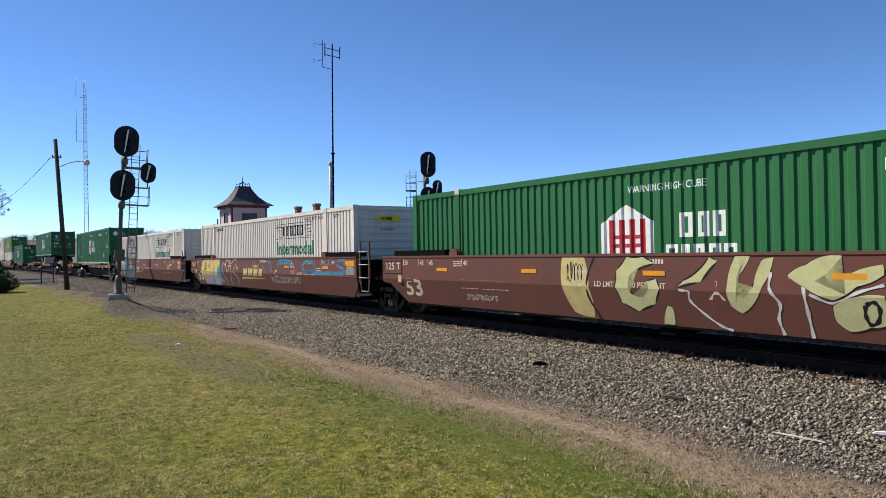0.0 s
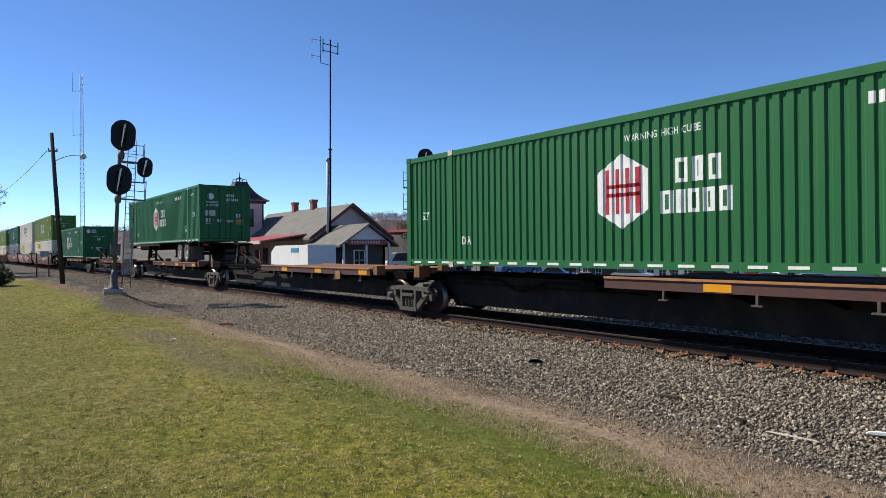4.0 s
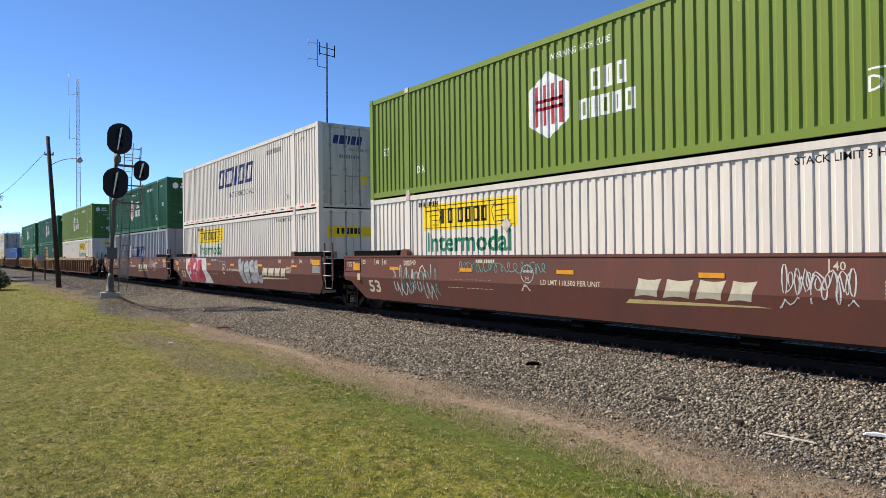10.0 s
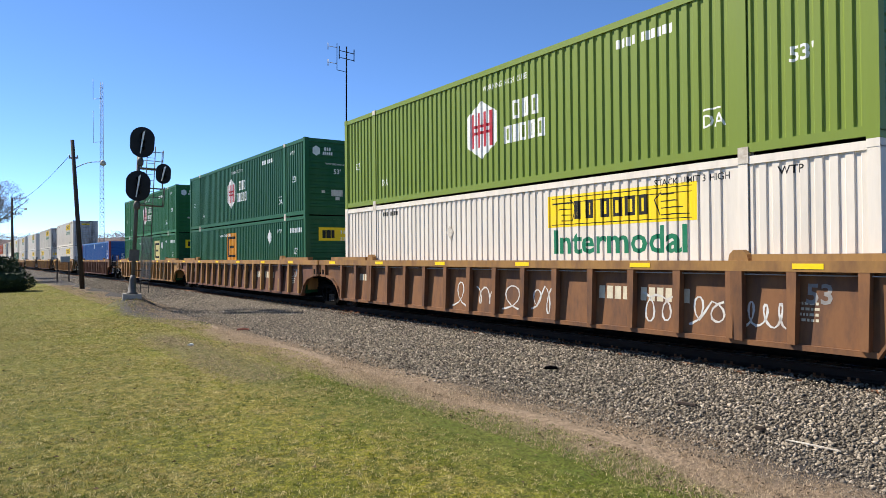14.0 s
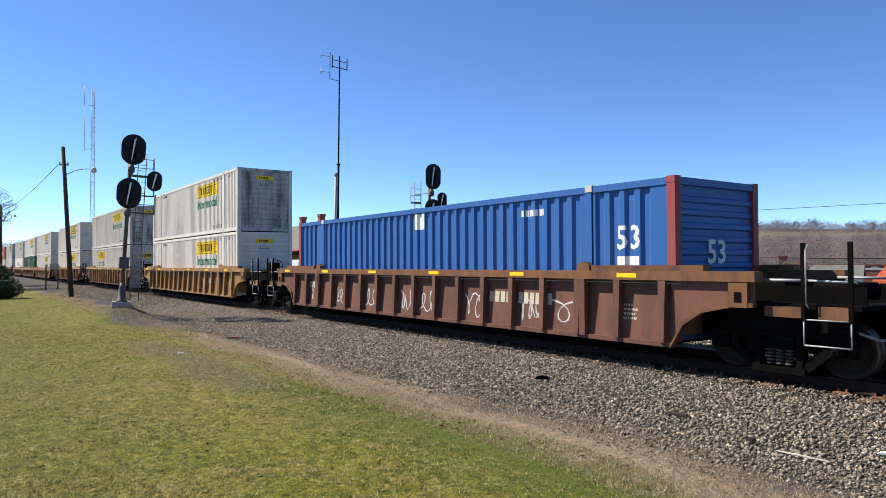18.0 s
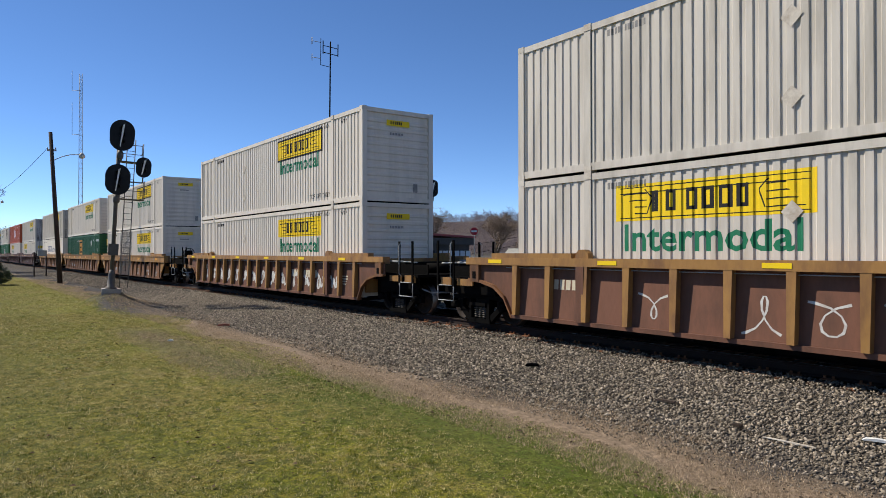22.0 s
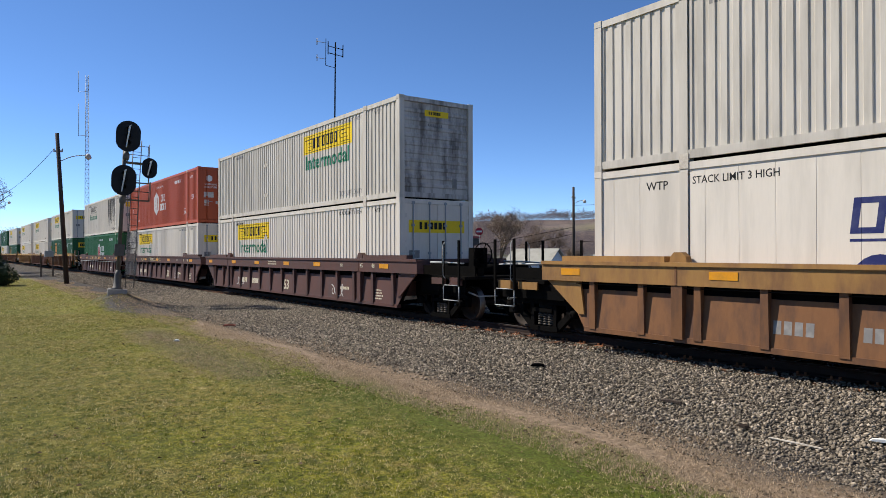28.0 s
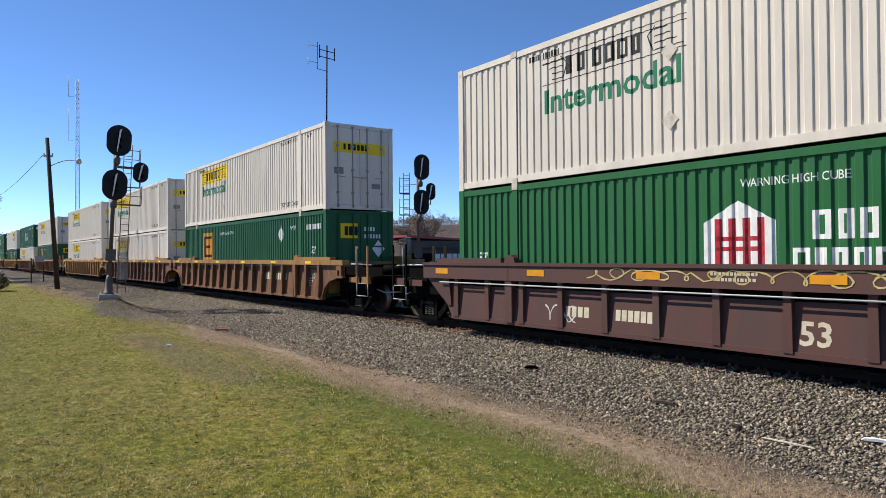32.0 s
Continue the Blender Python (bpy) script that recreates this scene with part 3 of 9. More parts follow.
rng = random.Random(3)
tie_meshes = []
for k in range(3):
    bm = bmesh.new()
    box(bm, -0.115, 0.115, -1.30, 1.30, -0.36, -0.178)
    for v in bm.verts:
        v.co += Vector((rng.uniform(-0.012, 0.012), rng.uniform(-0.05, 0.05), rng.uniform(-0.008, 0.004)))
    ob = part("tie", bm, "tie", track, at=on_track(-62 - 0.5 * k), bevel=0.015)
    tie_meshes.append(ob.data)
bm = bmesh.new()
box(bm, -0.095, 0.095, -0.19, 0.19, -0.181, -0.165)
for sx in (-0.06, 0.06):
    for sy in (-0.1, 0.1):
        box(bm, sx - 0.014, sx + 0.014, sy - 0.018, sy + 0.018, -0.166, -0.125)
plate_mesh = part("tie_plate", bm, "plate", track, "rusty tie plate with spikes", at=on_track(-62) @ Matrix.Translation((0, -0.7535, 0)), bevel=0.004).data
for k in range(132):
    x = -61.4 + 0.5 * k
    part("tie", tie_meshes[k % 3], None, track, at=on_track(x + rng.uniform(-0.03, 0.03)) @ pose(0, rng.uniform(-0.06, 0.06), 0, rz=rng.uniform(-1, 1)))
    if x > -32:
        part("tie_plate", plate_mesh, None, track, at=on_track(x) @ Matrix.Translation((0, -0.7535, 0)))
bm = bmesh.new()
for k in range(500):
    m = on_track(-64 - 0.5 * k)
    c = m.translation
    box(bm, c.x - 0.11, c.x + 0.11, c.y - 1.3, c.y + 1.3, -0.36, -0.178)
part("distant_ties", bm, "tie", track, kind="stuff")
# ================= things beside the track =================
M["signalblack"] = mat("matt_black_signal_paint", (0.010, 0.010, 0.011), 0.55, grain=(20, 0.2), stain=(4, 0.2, (0.03, 0.03, 0.03)), bump=0.03)
M["mast"] = mat("weathered_dark_steel", (0.115, 0.108, 0.100), 0.65, 0.2, grain=(30, 0.2), stain=(4, 0.4, (0.07, 0.06, 0.05)), bump=0.05)
M["concrete"] = mat("weathered_concrete", (0.34, 0.32, 0.29), 0.9, grain=(30, 0.15), stain=(3, 0.4, (0.18, 0.16, 0.14)), bump=0.25)
M["wood_pole"] = mat("dark_creosoted_pole", (0.050, 0.036, 0.028), 0.9, grain=(20, 0.3), stain=(2, 0.5, (0.11, 0.085, 0.065)), bump=0.3, stretch=(8, 8, 0.6))
M["lens"] = mat("dark_signal_lens", (0.02, 0.02, 0.02), 0.12, grain=(5, 0.1), stain=(2, 0.1, (0.02, 0.02, 0.02)), bump=0)


def oval(w, h, n=28):
    """A tall rounded plate: two half circles joined by straight sides."""
    r = w / 2
    pts = []
    for k in range(n):
        a = 2 * math.pi * k / n
        pts.append((r * math.cos(a), r * math.sin(a) + (h / 2 - r) * (1 if math.sin(a) >= 0 else -1)))
    return pts


def signal_head(parent, x, y, z, w, h, lamps):
    """Dark oval target facing +x with hooded lamps on it."""
    bm = bmesh.new()
    pts = oval(w, h)
    prism(bm, [(y + a, z + b) for a, b in pts], "x", x - 0.02, x + 0.02)
    hd = part("target", bm, "signalblack", parent, "matt black oval signal target", bevel=0.008)
    bm = bmesh.new()
    box(bm, x - 0.28, x - 0.02, y - w * 0.25, y + w * 0.25, z - h * 0.33, z + h * 0.33)
    part("lamp_case", bm, "signalblack", hd, bevel=0.02)
    bm = bmesh.new()
    prism(bm, [(y - 0.11, z - h * 0.38), (y - 0.07, z - h * 0.40), (y + 0.10, z + h * 0.36), (y - 0.01, z + h * 0.30)], "x", x + 0.30, x + 0.36)
    part("visor", bm, "decalwhite", hd, "pale narrow sun visor")
    for dz in lamps:
        bm = bmesh.new()
        n = 16
        r = 0.125
        ring = []
        for xx, rr in ((x + 0.02, r), (x + 0.34, r * 0.98)):
            ring.append([bm.verts.new((xx if k <= n * 0.75 else xx, y + rr * math.cos(math.pi * (-0.2 + 1.4 * k / n)), z + dz + rr * math.sin(math.pi * (-0.2 + 1.4 * k / n)))) for k in range(n + 1)])
        for k in range(n):
            bm.faces.new((ring[0][k], ring[0][k + 1], ring[1][k + 1], ring[1][k]))
        bmesh.ops.solidify(bm, geom=bm.faces[:], thickness=0.006)
        part("hood", bm, "signalblack", hd)
        bm = bmesh.new()
        lathe(bm, [(0.10, x + 0.02), (0.09, x + 0.035), (0.05, x + 0.05), (0.005, x + 0.055)], 14, (0, y, z + dz), "x")
        part("lens", bm, "lens", hd)
    return hd


def signal_mast(at, tall, facing, lean, heads, ladder_y, decks, size=1.0):
    """A steel signal mast with two large heads, a small side head, a ladder with a caged platform and a case."""
    s = thing("railway_signal", "galvanised signal mast with black oval heads and a caged ladder", "railway signal", pose(*at, rx=lean, rz=facing) @ Matrix.Scale(size, 4))
    bm = bmesh.new()
    prism(bm, [(-0.45, -0.45), (0.45, -0.45), (0.45, 0.45), (-0.45, 0.45)], "z", -0.3, 0.16)
    part("footing", bm, "concrete", s, bevel=0.03)
    bm = bmesh.new()
    lathe(bm, [(0.28, 0.16), (0.28, 0.22), (0.2, 0.26), (0.17, 0.9), (0.115, 1.15)], 12)
    part("mast_base", bm, "mast", s)
    bm = bmesh.new()
    tube(bm, (0, 0, 1.1), (0, 0, tall), 0.1, 12)
    part("mast", bm, "mast", s)
    bm = bmesh.new()
    box(bm, 0.06, 0.34, -0.24, 0.24, 1.9, 2.5)
    part("junction_box", bm, "mast", s, "grey junction box", bevel=0.02)
    for y, z, w, h, lamps in heads:
        signal_head(s, 0.34, y, z, w, h, lamps)
        if w > 0.8:
            boxpart("bracket", (-0.1, 0.2, -0.09, 0.09 + max(0, y), z - 0.12, z + 0.12), "mast", s)
            bm = bmesh.new()
            lathe(bm, [(0.10, z - h / 2 - 0.42), (0.16, z - h / 2 - 0.36), (0.17, z - h / 2 - 0.16), (0.10, z - h / 2 + 0.05)], 12, (0.12, y * 0.6, 0))
            part("cable_boot", bm, "mast", s)
        else:
            bm = bmesh.new()
            pipe(bm, [(0.05, 0.0, z - h * 0.75), (0.1, y, z - h * 0.75), (0.1, y, z)], 0.04)
            part("bracket_arm", bm, "mast", s)
    # ladder behind the mast
    lx, ly = -0.55, ladder_y
    bm = bmesh.new()
    for y in (ly - 0.2, ly + 0.2):
        tube(bm, (lx, y, 0.2), (lx, y, tall - 0.7), 0.025, 6)
    k = 0.5
    while k < tall - 0.8:
        tube(bm, (lx, ly - 0.2, k), (lx, ly + 0.2, k), 0.014, 5)
        k += 0.305
    for z in (1.4, 3.2, 5.0, 6.6):
        if z < tall:
            tube(bm, (0, 0, z), (lx, ly - 0.2, z), 0.02, 5)
    part("ladder", bm, "mast", s)
    bm = bmesh.new()
    for k in range(14):
        box(bm, lx + 0.05, lx + 0.062, ly - 0.27 + 0.54 * k / 13 - 0.009, ly - 0.27 + 0.54 * k / 13 + 0.009, 0.9, 3.2)
    for k in range(47):
        box(bm, lx + 0.062, lx + 0.07, ly - 0.28, ly + 0.28, 0.9 + 0.05 * k - 0.008, 0.9 + 0.05 * k + 0.008)
    part("ladder_guard", bm, M["mesh_guard"], s, "grey expanded-metal ladder guard")
    for z, w in decks:
        boxpart("platform", (lx - 0.75, lx + 0.1, ly - 0.45, ly + w, z - 0.03, z), "mast", s)
        for zz in (z + 0.5, z + 1.0):
            bm = bmesh.new()
            pipe(bm, [(lx + 0.1, ly - 0.45, zz), (lx - 0.75, ly - 0.45, zz), (lx - 0.75, ly + w, zz), (lx + 0.1, ly + w, zz)], 0.02)
            part("guard_rail", bm, "mast", s)
        for q in ((lx - 0.75, ly - 0.45), (lx - 0.75, ly + w), (lx + 0.1, ly + w), (lx + 0.1, ly - 0.45)):
            bm = bmesh.new()
            tube(bm, (*q, z - 0.02), (*q, z + 1.0), 0.022, 5)
            part("rail_post", bm, "mast", s)
    return s


M["mesh_guard"] = mat("grey_mesh_guard", (0.33, 0.32, 0.30), 0.7, 0.3, grain=(60, 0.3), stain=(4, 0.3, (0.12, 0.11, 0.10)), bump=0.3)
BIG, SMALL = (0.36, 0, -0.36), (0.15, -0.2)
signal_mast((-28.22, 4.91, 0.24), 8.85, -8, -2.9, [(0.12, 8.17, 1.20, 1.62, BIG), (0.02, 5.85, 1.20, 1.60, BIG), (1.22, 6.60, 0.76, 1.07, SMALL)], 0.62, ((4.95, 0.75), (6.95, 0.6)), 0.72)
signal_mast((-36.4, 24.4, -0.35), 8.1, -32, 0.0, [(0.24, 7.64, 0.97, 1.62, BIG), (0.20, 5.42, 0.97, 1.58, BIG), (0.80, 6.10, 0.60, 1.07, SMALL)], -0.72, ((2.1, 0.2), (4.7, 0.2), (6.1, 0.2)))


# ---------- poles, masts and wires ----------


def wire(name, a, b, sag, r=0.012, label="thin dark overhead wire"):
    bm = bmesh.new()
    a, b = Vector(a), Vector(b)
    pts = [a.lerp(b, k / 14) - Vector((0, 0, sag * 4 * (k / 14) * (1 - k / 14))) for k in range(15)]
    rings = [[bm.verts.new(p + Vector((0.3 * r * cx, r * cx, r * cz))) for cx, cz in ((1, 0), (0, 1), (-1, 0), (0, -1))] for p in pts]
    for p, q in zip(rings, rings[1:]):
        for k in range(4):
            bm.faces.new((p[k], p[(k + 1) % 4], q[(k + 1) % 4], q[k]))
    return tagged(part(name, bm, "black"), label, "cable")


def street_pole(at, tall, lean, arm, label, lamp=True, r=0.16):
    p = thing("utility_pole", label, "utility pole", pose(*at, rx=lean))
    bm = bmesh.new()
    tube(bm, (0, 0, -0.4), (0, 0, tall), r, 12, r * 0.72)
    part("pole", bm, "wood_pole", p)
    bm = bmesh.new()
    box(bm, -0.05, 0.05, -0.28, 0.28, tall - 1.25, tall - 1.13)
    for y in (-0.24, 0.24):
        lathe(bm, [(0.03, tall - 1.13), (0.05, tall - 1.08), (0.03, tall - 1.0)], 8, (0, y, 0))
    part("insulator_bracket", bm, "steel", p)
    if lamp:
        bm = bmesh.new()
        ax, ay = arm
        pts = [(ax * k / 6, ay * k / 6, tall - 1.9 + 0.42 * math.sin(math.pi / 2 * min(1, k / 4.5))) for k in range(7)]
        pipe(bm, pts, 0.03, 6)
        part("lamp_arm", bm, "steel", p)
        bm = bmesh.new()
        lathe(bm, [(0.06, tall - 1.36), (0.14, tall - 1.44), (0.2, tall - 1.6), (0.19, tall - 1.66), (0.1, tall - 1.74)], 12, (ax * 1.06, ay * 1.06, 0))
        part("lamp_head", bm, "castwhite", p, "pale street lamp head")
    return p


street_pole((-51.64, 5.92, -0.35), 10.0, 3.2, (0.35, 1.62), "leaning dark wooden utility pole with a street lamp arm")
street_pole((-117.8, 4.5, -0.4), 11.0, 0.5, (0.5, 1.6), "thin wooden utility pole with a small lamp", r=0.2)
wire("overhead_wire", (-51.64, 5.1, 8.45), (-117.8, 4.5, 9.9), 0.6, 0.02)
street_pole((-53.0, 55.0, -1.4), 10.2, 0, (0.6, 1.0), "weathered wooden power pole with a side bracket", r=0.17)
street_pole((-65.5, 20.2, -0.35), 5.6, 0, (-0.2, -0.95), "short dark pole with a platform lamp", r=0.09)
wire("overhead_wire", (-53.0, 55.0, 2.9), (-22.4, 55.0, 2.0), 0.15, 0.02)
wire("overhead_wire", (-53.0, 55.0, 6.8), (12.0, 60.0, 6.6), 0.5, 0.018)
wire("overhead_wire", (-53.2, 55.0, 4.4), (-82.0, 55.0, 1.6), 0.15, 0.02)
wire("overhead_wire", (-53.2, 55.0, 3.65), (-82.0, 55.0, 0.2), 0.15, 0.02)
lamp_post = thing("street_lamp", "slim dark street lamp post with a white shade", "street lamp", pose(-54.3, 78.8, ground_z(-54.3, 78.8)))
bm = bmesh.new()
tube(bm, (0, 0, 0), (0, 0, 7.0), 0.09, 8)
part("post", bm, "black", lamp_post)
bm = bmesh.new()
tube(bm, (0, 0, 6.9), (0.2, -1.1, 7.0), 0.05, 6)
lathe(bm, [(0.1, 6.95), (0.25, 6.75), (0.55, 6.55), (0.5, 6.5), (0.1, 6.55)], 12, (0.2, -1.2, 0))
part("shade", bm, "decalwhite", lamp_post, "white bell-shaped shade")

# lattice radio tower far down the line
tower = thing("radio_tower", "slim galvanised lattice radio tower with whip aerials", "radio tower", pose(-167.0, 23.2, -0.4))
legs = [Vector((0.62 * math.cos(a), 0.62 * math.sin(a), 0)) for a in (0.4, 0.4 + 2.094, 0.4 + 4.189)]
for g in legs:
    bm = bmesh.new()
    tube(bm, g, g * 0.55 + Vector((0, 0, 41.0)), 0.055, 5)
    part("leg", bm, "steel", tower)
bm = bmesh.new()
for k in range(40):
    z = k * 1.02
    s0, s1 = 1 - 0.45 * z / 41, 1 - 0.45 * (z + 1) / 41
    for i in range(3):
        a, b = legs[i], legs[(i + 1) % 3]
        tube(bm, a * s0 + Vector((0, 0, z)), b * s1 + Vector((0, 0, z + 1.0)), 0.028, 3)
        tube(bm, a * s0 + Vector((0, 0, z)), b * s0 + Vector((0, 0, z)), 0.028, 3)
part("lattice", bm, "steel", tower)
for z0, z1 in ((27.5, 34.5), (37.0, 41.5)):
    bm = bmesh.new()
    pipe(bm, [(0, 0, z0 + 0.4), (0.2, -1.8, z0), (0.2, -1.8, z1)], 0.05, 5)
    part("whip_aerial", bm, "steel", tower)

# aerial pole behind the depot
aerial = thing("aerial_pole", "tall slim steel pole with dipole and yagi aerials at its top", "aerial", pose(-50.0, 24.6, -0.35, rx=-0.62, rz=-26.2))
bm = bmesh.new()
tube(bm, (0, -0.2, 0), (0, -0.2, 9.2), 0.10, 10)
tube(bm, (0, -0.2, 9.2), (0, -0.2, 9.45), 0.14, 10)
part("lower_pole", bm, "steel", aerial)
bm = bmesh.new()
tube(bm, (0, 0, 0), (0, 0, 10.1), 0.085, 8)
tube(bm, (0, 0, 10.1), (0, 0, 10.2), 0.16, 8)
tube(bm, (0, 0, 10.2), (0, 0, 18.95), 0.062, 8, 0.05)
part("upper_pole", bm, "black", aerial)
for y, z0, z1 in ((-0.58, 17.95, 19.0), (0.60, 17.75, 18.75)):
    bm = bmesh.new()
    tube(bm, (0, y, z0), (0, y, z1), 0.04, 6)
    part("dipole", bm, "black", aerial)
for z in (18.5, 17.95):
    bm = bmesh.new()
    tube(bm, (0, -0.6, z + 0.13), (0, 0.62, z - 0.12), 0.035, 6)
    part("cross_arm", bm, "black", aerial)
bm = bmesh.new()
pipe(bm, [(0, 0, 16.9), (0, -0.76, 17.05), (0, -0.76, 19.2)], 0.026)
part("side_bracket", bm, "black", aerial)
for z in (18.85, 17.55):
    bm = bmesh.new()
    tube(bm, (0, -0.76, z), (0, -1.5, z + 0.1), 0.024, 5)
    for k in (1.42, 1.5):
        tube(bm, (0, -k, z - 0.18), (0, -k, z + 0.36), 0.014, 5)
    part("yagi", bm, "steel", aerial)

# ---------- buildings ----------
M["roofgrey"] = mat("grey_shingle_roof", (0.13, 0.125, 0.115), 0.9, grain=(14, 0.25), stain=(1.2, 0.5, (0.20, 0.19, 0.16)), bump=0.4)
M["roofdark"] = mat("dark_slate_roof", (0.050, 0.050, 0.052), 0.75, grain=(14, 0.3), stain=(1.5, 0.4, (0.10, 0.09, 0.085)), bump=0.4)
M["roofred"] = mat("dull_red_metal_roof", (0.30, 0.060, 0.060), 0.55, grain=(8, 0.12), stain=(1.5, 0.4, (0.22, 0.09, 0.08)), bump=0.1)
M["rooforange"] = mat("orange_metal_roof", (0.36, 0.070, 0.024), 0.5, grain=(8, 0.08), stain=(1.5, 0.25, (0.30, 0.08, 0.04)), bump=0.05)
M["stucco"] = mat("pale_pink_stucco", (0.58, 0.47, 0.44), 0.9, grain=(20, 0.08), stain=(1.2, 0.35, (0.40, 0.32, 0.30)), bump=0.15)
M["siding"] = mat("white_board_siding", (0.66, 0.67, 0.68), 0.7, grain=(12, 0.06), stain=(1.0, 0.25, (0.45, 0.45, 0.44)), bump=0.1)
M["bluesiding"] = mat("pale_blue_siding", (0.42, 0.50, 0.60), 0.7, grain=(12, 0.06), stain=(1.0, 0.25, (0.32, 0.36, 0.42)), bump=0.1)
M["darkwall"] = mat("shaded_dark_boarding", (0.075, 0.068, 0.062), 0.85, grain=(12, 0.15), stain=(1.2, 0.4, (0.12, 0.10, 0.09)), bump=0.2)
M["brick"] = mat("red_brick_far", (0.30, 0.105, 0.070), 0.9, grain=(9, 0.2), stain=(0.6, 0.4, (0.20, 0.09, 0.065)), bump=0.3)
M["cream"] = mat("cream_plaster", (0.60, 0.49, 0.31), 0.85, grain=(12, 0.08), stain=(1.0, 0.3, (0.42, 0.34, 0.22)), bump=0.1)
M["trim"] = mat("white_window_trim", (0.70, 0.69, 0.66), 0.6, grain=(12, 0.05), stain=(2, 0.2, (0.5, 0.48, 0.45)), bump=0.05)
M["darktrim"] = mat("maroon_window_trim", (0.12, 0.035, 0.032), 0.6, grain=(12, 0.1), stain=(2, 0.3, (0.2, 0.12, 0.1)), bump=0.05)
M["glass"] = mat("dark_window_glass", (0.030, 0.036, 0.045), 0.06, grain=(3, 0.1), stain=(1, 0.1, (0.06, 0.07, 0.08)), bump=0)


def window(parent, face, u, z, w, h, trim="trim", name="window", bars=1):
    """A framed window on a wall; face: (origin, along, outwards) in the building's own space."""
    o, a, n = [Vector(v) for v in face]
    c = o + a * u
    rot = Matrix((( a.x, n.x, 0), (a.y, n.y, 0), (0, 0, 1))).to_4x4()
    m = Matrix.Translation((c.x, c.y, z)) @ rot
    bm = bmesh.new()
    t = 0.08
    box(bm, -w / 2 - t, w / 2 + t, 0.0, 0.07, h, h + t)
    box(bm, -w / 2 - t, -w / 2, 0.0, 0.07, 0, h)
    box(bm, w / 2, w / 2 + t, 0.0, 0.07, 0, h)
    box(bm, -w / 2, w / 2, 0.0, 0.05, h * 0.5 - 0.025, h * 0.5 + 0.025)
    for k in range(bars):
        x = -w / 2 + w * (k + 1) / (bars + 1)
        box(bm, x - 0.02, x + 0.02, 0.0, 0.045, 0, h)
    f = part(name, bm, trim, parent, at=m)
    boxpart("pane", (-w / 2, w / 2, 0.005, 0.02, 0, h), "glass", f)
    boxpart("sill", (-w / 2 - 0.12, w / 2 + 0.12, 0, 0.12, -0.08, 0), trim, f)
    return f


def roof_gable(parent, x0, x1, y0, y1, ze, zr, material, along="x", over=0.45, thick=0.14):
    """Two sloping slabs that meet at a ridge along x or y."""
    out = []
    if along == "x":
        ym = (y0 + y1) / 2
        k = (zr - ze) / (ym - y0)
        for s in (-1, 1):
            ya = (y0 if s < 0 else y1) + s * over
            za = ze - k * over
            bm = bmesh.new()
            prism(bm, [(ya, za), (ym, zr), (ym, zr + thick), (ya, za + thick)], "x", x0 - over, x1 + over)
            out.append(part("roof_slope", bm, material, parent))
    else:
        xm = (x0 + x1) / 2
        k = (zr - ze) / (xm - x0)
        for s in (-1, 1):
            xa = (x0 if s < 0 else x1) + s * over
            za = ze - k * over
            bm = bmesh.new()
            prism(bm, [(xa, za), (xm, zr), (xm, zr + thick), (xa, za + thick)], "y", y0 - over, y1 + over)
            out.append(part("roof_slope", bm, material, parent))
    return out


def gabled_house(at, rz, w, d, h, rise, wall, roof, label, along="x", windows=2, chimney=False, door=True, name="house"):
    """w along x, d along y; walls with thickness, a gable roof, windows and a door on the two visible faces."""
    b = thing(name, label, "building", pose(*at, rz=rz))
    x0, x1, y0, y1 = -w / 2, w / 2, -d / 2, d / 2
    t = 0.2
    for dims in ((x0, x1, y0, y0 + t, -0.5, h), (x0, x1, y1 - t, y1, -0.5, h), (x0, x0 + t, y0 + t, y1 - t, -0.5, h), (x1 - t, x1, y0 + t, y1 - t, -0.5, h)):
        boxpart("wall", dims, wall, b)
    for e in (0, 1):
        bm = bmesh.new()
        if along == "x":
            xe = (x0, x1 - t)[e]
            prism(bm, [(y0, h), (y1, h), ((y0 + y1) / 2, h + rise)], "x", xe, xe + t)
        else:
            ye = (y0, y1 - t)[e]
            prism(bm, [(x0, h), (x1, h), ((x0 + x1) / 2, h + rise)], "y", ye, ye + t)
        part("gable", bm, wall, b)
    roof_gable(b, x0, x1, y0, y1, h, h + rise, roof, along)
    faces = {"e": ((x1, y0, 0), (0, 1, 0), (1, 0, 0), d), "s": ((x0, y0, 0), (1, 0, 0), (0, -1, 0), w)}
    for key, (o, a, n, ln) in faces.items():
        for k in range(windows):
            u = ln * (k + 0.5) / windows
            if door and key == "e" and k == 0 and windows > 1:
                boxpart("door", (x1, x1 + 0.06, y0 + u - 0.45, y0 + u + 0.45, -0.3, 1.9), "darktrim", b)
                continue
            window(b, (o, a, n), u, h * 0.42, 0.8, h * 0.4)
    if chimney:
        boxpart("chimney", (x0 + w * 0.3, x0 + w * 0.3 + 0.6, -0.3, 0.3, h + rise * 0.5, h + rise + 1.0), "brick", b, bevel=0.02)
    return b


